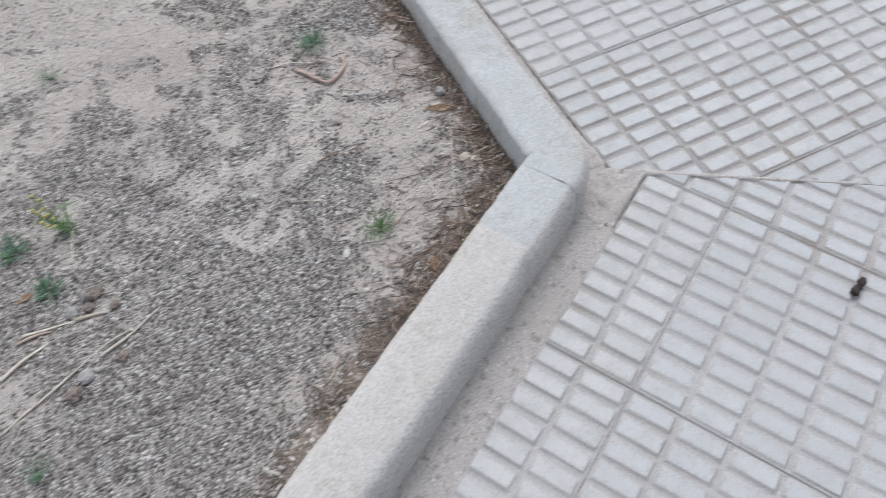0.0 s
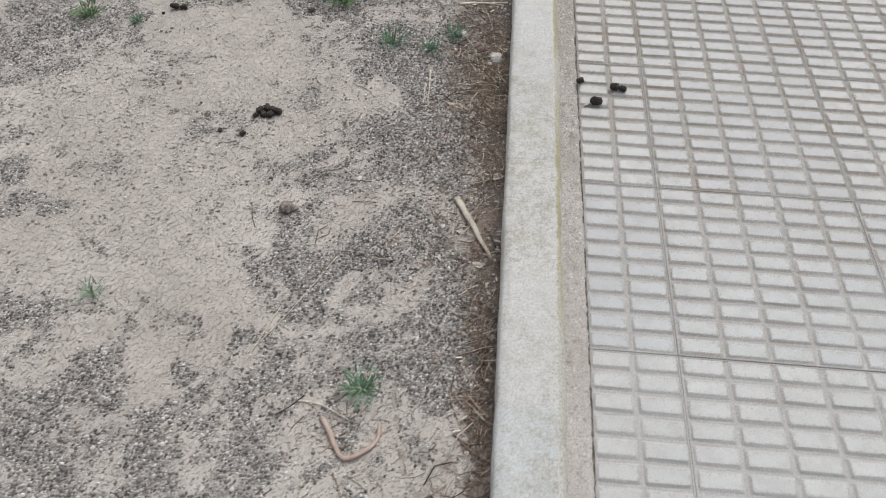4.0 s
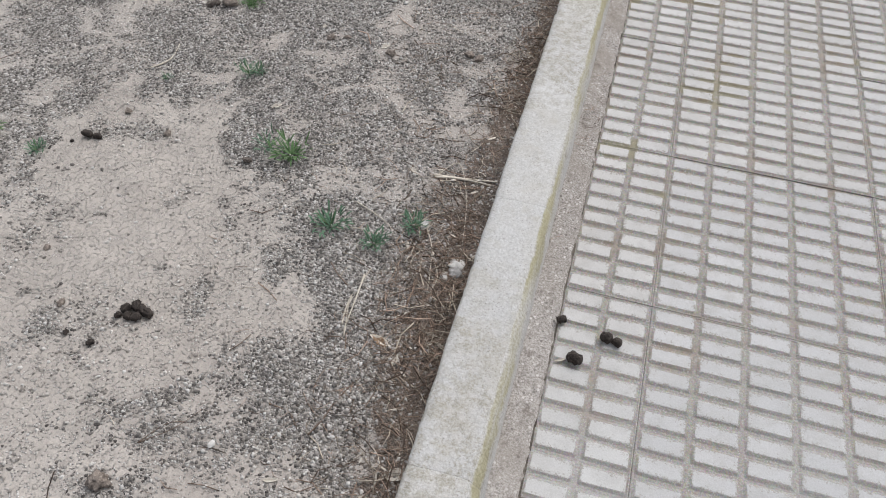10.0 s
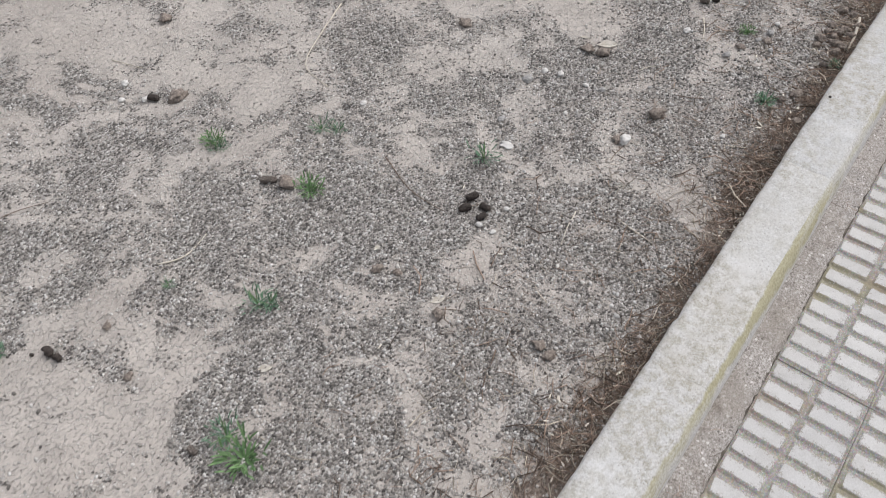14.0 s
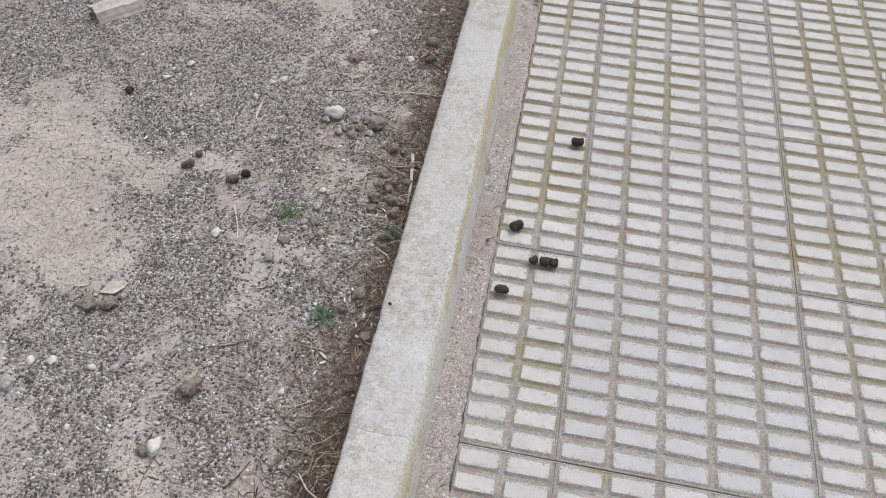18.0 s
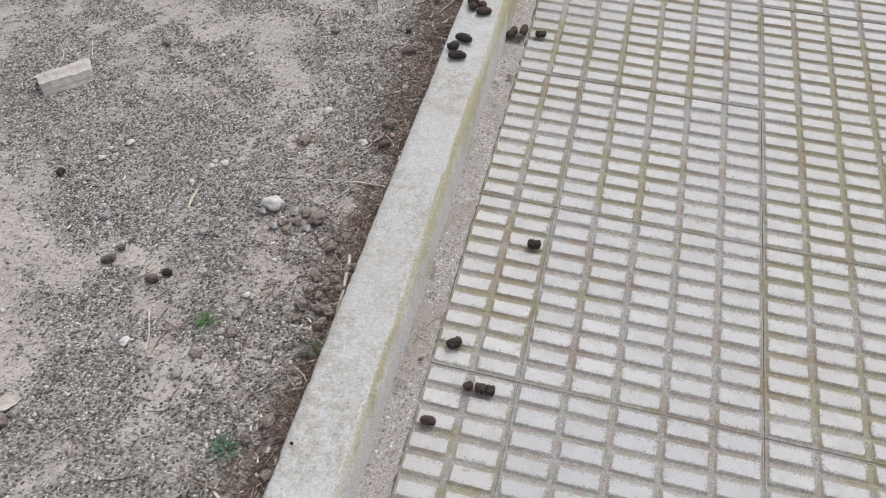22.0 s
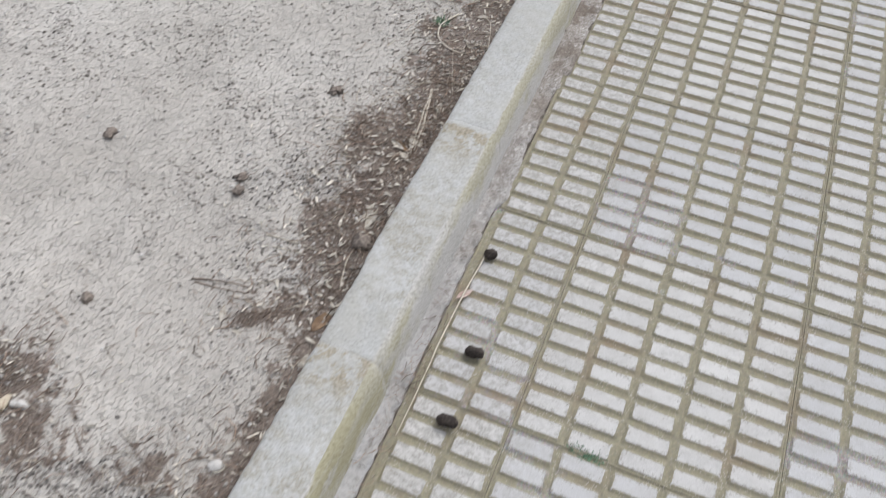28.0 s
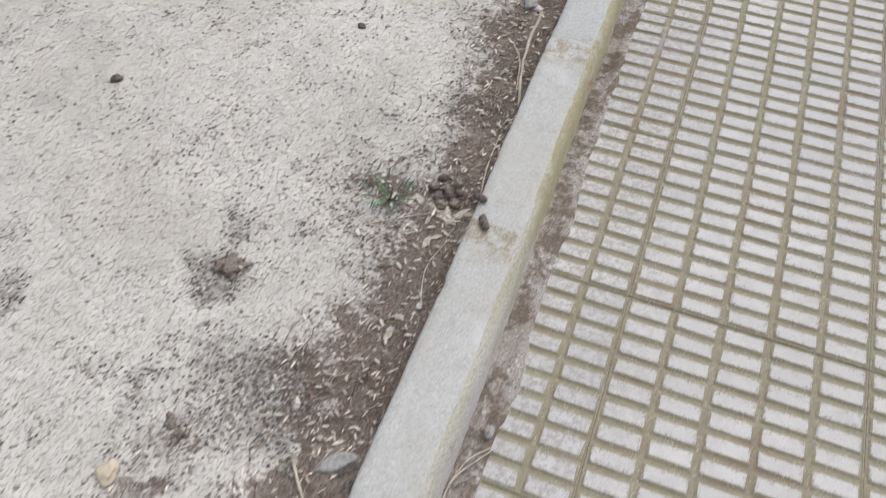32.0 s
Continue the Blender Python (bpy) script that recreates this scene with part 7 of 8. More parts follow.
lump(-0.670, 3.124, 0.016, STONE_WHITE, 'pebble', 0.6, 1.25, 'soil')
lump(-0.693, 3.109, 0.014, STONE_WHITE, 'pebble', 0.6, 1.25, 'soil')
lump(-0.713, 3.059, 0.014, STONE_WHITE, 'pebble', 0.6, 1.25, 'soil')
lump(-0.330, 4.142, 0.017, STONE_WHITE, 'pebble', 0.6, 1.25, 'soil')
lump(-0.403, 3.893, 0.021, STONE_WHITE, 'pebble', 0.6, 1.25, 'soil')
lump(-0.427, 3.877, 0.019, STONE_WHITE, 'pebble', 0.6, 1.25, 'soil')
lump(-0.789, 3.730, 0.016, STONE_WHITE, 'pebble', 0.6, 1.25, 'soil')
lump(-0.551, 3.999, 0.015, STONE_WHITE, 'pebble', 0.6, 1.25, 'soil')
flake(-0.594, 3.797, 0.052, 0.018, -8, CHIP, 'husk', 'soil')
flake(-0.590, 3.803, 0.037, 0.011, -23, LEAF_GREEN, 'leaf', 'soil')
lump(-0.366, 3.290, 0.013, PINK, 'pebble', 0.6, 1.25, 'soil')
straw([(-0.406, 3.240), (-0.394, 3.263), (-0.381, 3.290)], 0.0018, STALK, 'soil')
weed(-1.224, 3.614, 0.041, 'sparse')
weed(-1.328, 3.877, 0.059, 'dry')
straw([(-1.234, 3.576), (-1.113, 3.644), (-0.962, 3.774)], 0.0022, STALK, 'soil')
straw([(-1.162, 3.484), (-1.166, 3.551), (-1.163, 3.598)], 0.0016, NEEDLE, 'soil')
straw([(-0.384, 3.719), (-0.348, 3.798), (-0.307, 3.874)], 0.0017, STALK, 'soil')
straw([(-0.690, 2.993), (-0.691, 3.035), (-0.685, 3.052)], 0.0021, STALK, 'soil')
straw([(-0.464, 3.135), (-0.410, 3.145), (-0.360, 3.176)], 0.0013, STALK, 'soil')
straw([(-0.408, 3.127), (-0.392, 3.162), (-0.359, 3.158)], 0.0013, STALK, 'soil')

# debris past the shard
dropping(-0.093, 5.965, 0.037, 0.025, 7, 'tile', DUNG)
dropping(-0.097, 6.091, 0.034, 0.023, 15, 'tile', DUNG)
dropping(-0.141, 6.285, 0.026, 0.019, 31, 'tile', DUNG)
moss_tuft(0.118, 6.003)
dropping(-0.426, 5.244, 0.024, 0.021, 66, 'soil', DUNG)
dropping(-0.409, 5.180, 0.031, 0.020, 54, 'soil', DUNG)
dropping(-0.440, 5.076, 0.026, 0.023, 65, 'soil', DUNG_OLD)
lump(-0.815, 5.234, 0.026, CLOD, 'clod', 0.7, 1.25, 'soil')
lump(-0.465, 5.364, 0.035, CLOD, 'clod', 0.7, 1.25, 'soil')
lump(-0.379, 5.390, 0.033, CLOD, 'clod', 0.7, 1.25, 'soil')
lump(-0.358, 5.495, 0.027, CLOD, 'clod', 0.7, 1.25, 'soil')
lump(-0.389, 5.518, 0.025, CLOD, 'clod', 0.7, 1.25, 'soil')
lump(-1.187, 5.193, 0.025, CLOD, 'clod', 0.7, 1.25, 'soil')
lump(-1.035, 5.019, 0.025, CLOD, 'clod', 0.7, 1.25, 'soil')
lump(-0.585, 5.061, 0.020, CLOD, 'clod', 0.7, 1.25, 'soil')
lump(-0.733, 5.927, 0.025, CLOD, 'clod', 0.7, 1.25, 'soil')
lump(-0.392, 4.943, 0.032, CLOD, 'clod', 0.7, 1.25, 'soil')
lump(-0.367, 4.934, 0.021, STONE_WHITE, 'pebble', 0.6, 1.25, 'soil')
lump(-0.420, 4.964, 0.016, STONE_WHITE, 'pebble', 0.6, 1.25, 'soil')
lump(-0.560, 5.546, 0.017, STONE_WHITE, 'pebble', 0.6, 1.25, 'soil')
lump(-0.375, 5.766, 0.023, STONE_WHITE, 'pebble', 0.6, 1.25, 'soil')
lump(-0.774, 5.103, 0.019, STONE_WHITE, 'pebble', 0.6, 1.25, 'soil')
lump(-0.777, 5.083, 0.014, STONE_WHITE, 'pebble', 0.6, 1.25, 'soil')
lump(-0.905, 4.831, 0.025, STONE_WHITE, 'pebble', 0.6, 1.25, 'soil')
lump(-0.872, 4.824, 0.021, STONE_WHITE, 'pebble', 0.6, 1.25, 'soil')
lump(-0.886, 4.825, 0.019, STONE_WHITE, 'pebble', 0.6, 1.25, 'soil')
lump(-1.154, 5.095, 0.015, STONE_WHITE, 'pebble', 0.6, 1.25, 'soil')
lump(-0.372, 5.448, 0.016, STONE_WHITE, 'pebble', 0.6, 1.25, 'soil')
lump(-0.389, 5.146, 0.016, STONE_WHITE, 'pebble', 0.6, 1.25, 'soil')
weed(-0.682, 5.545, 0.029, 'rosette')
weed(-0.616, 5.519, 0.036, 'broad')
weed(-0.633, 5.073, 0.050, 'sparse')
weed(-0.599, 4.970, 0.032, 'rosette')
weed(-0.767, 5.152, 0.030, 'sparse')
weed(-0.967, 5.448, 0.041, 'broad')
stick([(-0.397, 4.958), (-0.361, 5.020), (-0.321, 5.079)], 0.0031, WOOD, 'soil')
stick([(-0.368, 4.837), (-0.339, 4.858), (-0.312, 4.879)], 0.0036, WOOD, 'soil')
stick([(-0.365, 4.958), (-0.334, 4.993)], 0.0038, DEAD_LEAF, 'soil')
flake(-0.370, 5.143, 0.026, 0.012, 54, DEAD_LEAF, 'dead_leaf', 'soil')
flake(-0.587, 4.862, 0.034, 0.010, 117, CHIP, 'husk', 'soil')
straw([(-0.426, 5.408), (-0.455, 5.426), (-0.472, 5.443)], 0.0024, STALK, 'soil')
stick([(-0.594, 6.030), (-0.539, 6.045), (-0.489, 6.053)], 0.0026, NEEDLE, 'soil')
flake(-0.348, 6.039, 0.045, 0.021, 74, DEAD_LEAF, 'dead_leaf', 'soil')
flake(-0.331, 6.074, 0.033, 0.015, 91, CHIP, 'husk', 'soil')
flake(-0.154, 6.192, 0.033, 0.013, 52, PINK, 'dead_leaf', 'mortar')
flake(-0.372, 5.760, 0.024, 0.010, 27, CHIP, 'husk', 'soil')
flake(-0.464, 5.969, 0.023, 0.008, 1, CHIP, 'husk', 'soil')
flake(-0.507, 5.991, 0.034, 0.011, 111, CHIP, 'husk', 'soil')
flake(-0.338, 5.963, 0.030, 0.011, 92, CHIP, 'husk', 'soil')
flake(-0.364, 6.261, 0.042, 0.015, 84, CHIP, 'husk', 'soil')
straw([(-0.349, 6.109), (-0.365, 6.174), (-0.353, 6.236)], 0.0023, STALK, 'soil')
stick([(-0.586, 6.027), (-0.535, 6.031), (-0.483, 6.043)], 0.0022, NEEDLE, 'soil')
straw([(-0.501, 6.144), (-0.451, 6.150)], 0.0020, STALK, 'soil')
lump(-0.354, 6.207, 0.040, CLOD, 'clod', 0.6, 1.25, 'soil')
flake(-0.374, 6.476, 0.060, 0.020, 99, CHIP, 'husk', 'soil')
flake(-0.370, 6.423, 0.036, 0.012, -29, CHIP, 'husk', 'soil')
lump(-0.624, 6.231, 0.025, CLOD, 'clod', 0.6, 1.25, 'soil')
lump(-0.935, 6.257, 0.032, CLOD, 'clod', 0.6, 1.25, 'soil')
lump(-0.495, 6.256, 0.017, CLOD, 'clod', 0.6, 1.25, 'soil')
lump(-0.509, 6.300, 0.015, CLOD, 'clod', 0.6, 1.25, 'soil')
lump(-0.555, 5.555, 0.012, STONE_WHITE, 'pebble', 0.7, 1.25, 'soil')

# broken shard of tan crust, pale stones and twigs on the bare soil
def broken_crust(x, y, heading):
    """A thin bowed piece of tan crust tipped up on dark crumbs."""
    bm = bmesh.new()
    top, low = [], []
    for i in range(9):
        for layer, rim in ((top, 0.0), (low, -0.0035)):
            row = []
            for j in range(9):
                p, q = i / 4 - 1, j / 4 - 1
                k = 1 + 0.22 * noise.noise(Vector((p * 2.0, q * 2.0, 4.0)))
                r = max(abs(p), abs(q)) / max(1e-6, math.hypot(p, q)) if p or q else 1.0
                z = 0.020 - 0.011 * (p * p + q * q) * r + 0.010 * p + 0.003 * noise.noise(Vector((p * 4, q * 4, 1.0)))
                row.append(bm.verts.new((0.026 * p * k * (0.5 + 0.5 * r), 0.019 * q * k * (0.5 + 0.5 * r), max(0.0004, z + rim))))
            layer.append(row)
    for i in range(8):
        for j in range(8):
            bm.faces.new((top[i][j], top[i + 1][j], top[i + 1][j + 1], top[i][j + 1]))
            bm.faces.new((low[i][j], low[i][j + 1], low[i + 1][j + 1], low[i + 1][j]))
    ring = [(i, 0) for i in range(8)] + [(8, j) for j in range(8)] + [(8 - i, 8) for i in range(8)] + [(0, 8 - j) for j in range(8)]
    for (i, j), (a, b) in zip(ring, ring[1:] + ring[:1]):
        bm.faces.new((top[i][j], low[i][j], low[a][b], top[a][b]))
    bmesh.ops.recalc_face_normals(bm, faces=bm.faces)
    bmesh.ops.rotate(bm, verts=bm.verts, matrix=Matrix.Rotation(radians(heading), 3, "Z"))
    thing("crust_fragment", bm, TAN, x, y, lift(x, y) - 0.001, "broken bowed tan crust tipped up on dark crumbs", "crust fragment")


TAN = simple("tan_crust", [(0.3, (0.30, 0.215, 0.15)), (0.5, (0.45, 0.345, 0.26)), (0.7, (0.60, 0.50, 0.41))], 90, 0.9, 0.003, 0.6)
broken_crust(-0.916, 5.602, 70)
lump(-0.921, 5.570, 0.026, DUNG_OLD, 'clod', 0.8, 1.25, 'soil')
lump(-0.900, 5.560, 0.024, DUNG, 'crumb', 0.8, 1.25, 'soil')
lump(-0.880, 5.570, 0.022, DUNG_OLD, 'clod', 0.8, 1.25, 'soil')
lump(-0.842, 5.662, 0.024, SHELL, 'pale_stone', 0.6, 1.6, 'soil')
lump(-0.797, 5.668, 0.024, SHELL, 'pale_stone', 0.6, 1.25, 'soil')
lump(-0.762, 5.712, 0.044, STONE_WHITE, 'pale_stone', 0.6, 1.7, 'soil')
lump(-0.728, 5.712, 0.036, SHELL, 'pale_stone', 0.5, 2.0, 'soil')
lump(-0.699, 5.731, 0.026, STONE_WHITE, 'pale_stone', 0.5, 2.4, 'soil')
lump(-0.776, 5.566, 0.022, STONE_BRIGHT, 'pale_stone', 0.7, 1.6, 'soil')
lump(-0.760, 5.586, 0.017, STONE_BRIGHT, 'pale_stone', 0.7, 1.25, 'soil')
lump(-0.741, 5.572, 0.016, STONE_BRIGHT, 'pale_stone', 0.7, 1.6, 'soil')
lump(-0.733, 5.590, 0.019, STONE_BRIGHT, 'pale_stone', 0.7, 1.6, 'soil')
lump(-0.722, 5.590, 0.014, STONE_BRIGHT, 'pale_stone', 0.7, 1.25, 'soil')
lump(-0.742, 5.610, 0.016, STONE_WHITE, 'pale_stone', 0.6, 1.6, 'soil')
lump(-0.724, 5.612, 0.015, STONE_BRIGHT, 'pale_stone', 0.6, 1.6, 'soil')
lump(-0.786, 5.545, 0.013, STONE_WHITE, 'pebble', 0.6, 1.25, 'soil')
lump(-0.379, 5.580, 0.034, STONE_BRIGHT, 'pale_stone', 0.6, 2.2, 'soil')
lump(-0.664, 5.506, 0.030, TAN, 'crumb', 0.4, 1.25, 'soil')
lump(-0.400, 5.170, 0.026, STONE_WHITE, 'crumb', 0.3, 1.6, 'soil')
lump(-0.390, 5.150, 0.020, STONE_WHITE, 'pebble', 0.5, 1.6, 'soil')
flake(-0.378, 5.139, 0.026, 0.018, 70, RUST, 'dead_leaf', 'soil')
stick([(-1.128, 5.690), (-1.078, 5.625), (-1.020, 5.590), (-0.968, 5.585)], 0.0042, BARK_PALE, 'soil')
stick([(-0.986, 5.575), (-0.968, 5.600), (-0.968, 5.632)], 0.0032, BARK_PALE, 'soil')
stick([(-1.020, 5.525), (-0.998, 5.525), (-0.968, 5.520)], 0.0060, BARK_PALE, 'soil')
lump(-1.016, 5.536, 0.024, DUNG_OLD, 'crumb', 0.6, 1.6, 'soil')
stick([(-0.966, 5.512), (-0.953, 5.500)], 0.0038, BARK, 'soil')
lump(-1.160, 5.430, 0.034, DUNG_OLD, 'crumb', 0.35, 1.9, 'soil')
lump(-1.282, 5.522, 0.040, DUNG_OLD, 'dark_tuft', 0.5, 1.5, 'soil')
lump(-1.250, 5.508, 0.020, CLOD, 'clod', 0.5, 1.25, 'soil')
stick([(-1.248, 5.436), (-1.236, 5.450), (-1.218, 5.462), (-1.205, 5.466)], 0.0050, BARK, 'soil')
lump(-1.244, 5.438, 0.022, DUNG, 'crumb', 0.6, 1.6, 'soil')
lump(-1.004, 5.334, 0.026, DUNG_OLD, 'dark_tuft', 0.7, 1.6, 'soil')
lump(-0.994, 5.316, 0.022, DUNG, 'crumb', 0.6, 1.25, 'soil')
straw([(-0.452, 5.392), (-0.440, 5.430), (-0.415, 5.490), (-0.400, 5.540)], 0.0018, STALK, 'soil')
straw([(-0.430, 5.365), (-0.432, 5.398)], 0.0026, STALK, 'soil')
stick([(-0.452, 5.365), (-0.410, 5.368), (-0.378, 5.378)], 0.0030, BARK_PALE, 'soil')
straw([(-0.400, 5.300), (-0.370, 5.360), (-0.352, 5.430)], 0.0018, STALK, 'soil')
lump(-0.402, 9.690, 0.026, CLOD, 'clod', 0.85, 1.25, 'soil')
lump(-0.388, 9.672, 0.024, DUNG_OLD, 'clod', 0.85, 1.25, 'soil')
lump(-0.378, 9.694, 0.026, CLOD, 'clod', 0.85, 1.25, 'soil')
lump(-0.366, 9.680, 0.024, DUNG_OLD, 'clod', 0.85, 1.25, 'soil')
lump(-0.372, 9.655, 0.026, CLOD, 'clod', 0.85, 1.25, 'soil')
lump(-0.352, 9.668, 0.024, CLOD, 'clod', 0.85, 1.25, 'soil')
lump(-0.350, 9.690, 0.022, DUNG_OLD, 'clod', 0.85, 1.25, 'soil')
lump(-0.360, 9.712, 0.024, CLOD, 'clod', 0.85, 1.25, 'soil')
lump(-0.392, 9.716, 0.022, DUNG_OLD, 'clod', 0.85, 1.25, 'soil')
dropping(-0.416, 3.960, 0.056, 0.027, 30, 'soil', DUNG_OLD)
dropping(-0.394, 3.976, 0.036, 0.027, -15, 'soil', DUNG_OLD)
lump(-0.444, 3.878, 0.034, STONE_GREY, 'pale_stone', 0.6, 1.25, 'soil')
lump(-0.417, 3.892, 0.032, STONE_WHITE, 'pale_stone', 0.6, 1.5, 'soil')
flake(-0.430, 3.770, 0.034, 0.018, 75, CHIP, 'pale_flake', 'soil')
dropping(-0.428, 3.639, 0.020, 0.018, 10, 'soil', DUNG_OLD)
dropping(-0.405, 3.559, 0.048, 0.030, 25, 'soil', DUNG_OLD)
lump(-0.447, 4.026, 0.026, CLOD, 'clod', 0.7, 1.25, 'soil')
lump(-0.177, 4.050, 0.046, DUNG_OLD, 'dark_tuft', 0.45, 1.6, 'mortar')
lump(-0.181, 4.085, 0.026, CLOD, 'crumb', 0.5, 1.25, 'mortar')
lump(-0.166, 4.022, 0.018, CLOD, 'crumb', 0.5, 1.25, 'mortar')

# tufts, stalks and the curled dropping
lump(-0.581, 6.541, 0.034, CLOD, 'dark_tuft', 0.45, 1.25, 'soil')
lump(-0.636, 6.260, 0.026, CLOD, 'dark_tuft', 0.45, 1.25, 'soil')
lump(-0.473, 6.981, 0.025, CLOD, 'clod', 0.6, 1.25, 'soil')
lump(-0.829, 6.819, 0.016, CLOD, 'clod', 0.6, 1.25, 'soil')
lump(-1.174, 7.003, 0.044, CLOD, 'dark_tuft', 0.4, 1.25, 'soil')
curled_dropping()
stick([(-0.438, 6.875), (-0.457, 6.812), (-0.439, 6.762), (-0.386, 6.745), (-0.334, 6.780)], 0.0024, STALK, 'soil')
stick([(-0.394, 6.606), (-0.380, 6.520), (-0.366, 6.437)], 0.0025, STALK, 'soil')
straw([(-0.334, 6.780), (-0.361, 6.867), (-0.394, 6.885)], 0.0018, STALK, 'soil')
straw([(-0.430, 6.911), (-0.377, 6.983), (-0.327, 7.073)], 0.0021, STALK, 'soil')
straw([(-0.351, 6.618), (-0.383, 6.697), (-0.406, 6.758)], 0.0013, STALK, 'soil')
weed(-0.459, 6.820, 0.019, 'rosette')
flake(-0.513, 6.324, 0.021, 0.011, 116, CHIP, 'husk', 'soil')
flake(-0.396, 6.445, 0.035, 0.012, -22, CHIP, 'husk', 'soil')
flake(-0.384, 6.884, 0.024, 0.013, 22, CHIP, 'husk', 'soil')
flake(-0.339, 7.185, 0.024, 0.013, 50, CHIP, 'husk', 'soil')
flake(-0.341, 7.117, 0.020, 0.010, 50, CHIP, 'husk', 'soil')
flake(-0.339, 7.272, 0.035, 0.016, 104, CHIP, 'husk', 'soil')
flake(-0.341, 6.710, 0.019, 0.010, 90, CHIP, 'husk', 'soil')
flake(-0.322, 7.000, 0.023, 0.010, 61, DEAD_LEAF, 'dead_leaf', 'soil')
stick([(-0.421, 8.129), (-0.429, 8.007), (-0.431, 7.915), (-0.426, 7.841)], 0.0033, STALK, 'soil')
straw([(-0.387, 7.535), (-0.403, 7.620), (-0.404, 7.717), (-0.374, 7.853), (-0.337, 8.064)], 0.0021, STALK, 'soil')
weed(-0.370, 7.645, 0.030, 'sparse')
lump(-0.553, 7.906, 0.020, DUNG_OLD, 'clod', 0.6, 1.25, 'soil')
lump(-0.490, 7.898, 0.017, CLOD, 'clod', 0.6, 1.25, 'soil')
lump(-0.923, 7.719, 0.017, CLOD, 'clod', 0.5, 1.25, 'soil')
lump(-0.371, 7.549, 0.021, CLOD, 'clod', 0.6, 1.25, 'soil')
lump(-0.406, 7.199, 0.013, STONE_WHITE, 'pebble', 0.7, 1.25, 'soil')
lump(-0.343, 7.176, 0.020, STONE_WHITE, 'pebble', 0.5, 1.25, 'soil')
lump(-0.342, 7.116, 0.023, STONE_WHITE, 'pebble', 0.5, 1.25, 'soil')
lump(-0.387, 7.947, 0.029, CYAN, 'pebble', 0.7, 1.1, 'soil')
flake(-0.368, 7.259, 0.023, 0.011, 69, CHIP, 'husk', 'soil')
flake(-0.337, 7.537, 0.022, 0.011, 80, CHIP, 'husk', 'soil')
flake(-0.364, 7.063, 0.020, 0.008, 27, CHIP, 'husk', 'soil')
flake(-0.475, 6.992, 0.028, 0.018, 69, DEAD_LEAF, 'dead_leaf', 'soil')
flake(-0.349, 7.730, 0.021, 0.012, 90, CHIP, 'husk', 'soil')
flake(-0.344, 7.278, 0.053, 0.008, 99, DEAD_LEAF, 'dead_leaf', 'soil')

# long straws and the bark strip at the far end
stick([(-0.414, 7.799), (-0.432, 7.886), (-0.437, 7.966), (-0.429, 8.046), (-0.401, 8.158), (-0.380, 8.217)], 0.0021, STALK, 'soil')
stick([(-0.382, 8.197), (-0.381, 8.306), (-0.369, 8.413), (-0.344, 8.561)], 0.0028, STALK, 'soil')
straw([(-0.367, 7.790), (-0.355, 7.835), (-0.346, 7.861)], 0.0018, STALK, 'soil')
straw([(-0.353, 8.069), (-0.337, 8.133), (-0.320, 8.189)], 0.0017, STALK, 'soil')
bone_fragment(-0.338, 8.388, 0.078, 0.027, 58)
lump(-0.727, 8.558, 0.022, STONE_WHITE, 'pebble', 0.6, 1.25, 'soil')
lump(-0.487, 8.400, 0.015, STONE_WHITE, 'pebble', 0.6, 1.25, 'soil')
dropping(-0.274, 8.523, 0.017, 0.014, 21, 'kerb', DUNG)
lump(-0.774, 8.266, 0.024, CLOD, 'clod', 0.5, 1.25, 'soil')
lump(-1.025, 8.731, 0.042, CLOD, 'dark_tuft', 0.35, 1.25, 'soil')
lump(-0.718, 8.123, 0.014, CLOD, 'clod', 0.6, 1.25, 'soil')
lump(-0.337, 8.661, 0.028, DEAD_LEAF, 'dead_leaf_ball', 0.5, 1.25, 'soil')
lump(-0.361, 8.164, 0.017, PINK, 'pebble', 0.6, 1.25, 'soil')
lump(-0.320, 8.020, 0.013, PINK, 'pebble', 0.6, 1.25, 'soil')
bark_strip([(-0.146, 8.965), (-0.158, 8.860), (-0.152, 8.762), (-0.136, 8.690), (-0.110, 8.648), (-0.074, 8.628)], [0.012, 0.028, 0.042, 0.046, 0.042, 0.028])
stick([(-0.102, 8.850), (-0.084, 8.740), (-0.080, 8.652)], 0.0029, STALK, 'tile')
stick([(-0.076, 8.603), (-0.084, 8.535), (-0.091, 8.448)], 0.0029, STALK, 'tile')
straw([(-0.178, 9.126), (-0.176, 9.184), (-0.130, 9.256)], 0.0022, STALK, 'mortar')
straw([(-0.083, 8.633), (-0.051, 8.647), (-0.021, 8.671)], 0.0012, STALK, 'tile')
stick([(-0.395, 9.030), (-0.403, 8.924), (-0.407, 8.835)], 0.0037, STALK, 'soil')
stick([(-0.406, 8.805), (-0.381, 8.743), (-0.329, 8.661)], 0.0025, STALK, 'soil')
stick([(-0.340, 8.544), (-0.355, 8.441), (-0.370, 8.338)], 0.0030, STALK, 'soil')
root([(-0.441, 8.678), (-0.398, 8.664), (-0.357, 8.651)], 0.0020, NEEDLE, 'soil')
root([(-0.403, 8.589), (-0.380, 8.636), (-0.355, 8.671)], 0.0017, NEEDLE, 'soil')
root([(-0.355, 8.612), (-0.346, 8.649), (-0.331, 8.684)], 0.0031, DEAD_LEAF, 'soil')
straw([(-0.406, 9.120), (-0.362, 9.070), (-0.323, 9.021)], 0.0027, STALK, 'soil')
straw([(-0.321, 8.772), (-0.313, 8.819), (-0.313, 8.846)], 0.0018, STALK, 'soil')
lump(-0.646, 9.006, 0.038, SHELL, 'pale_stone', 0.6, 1.25, 'soil')
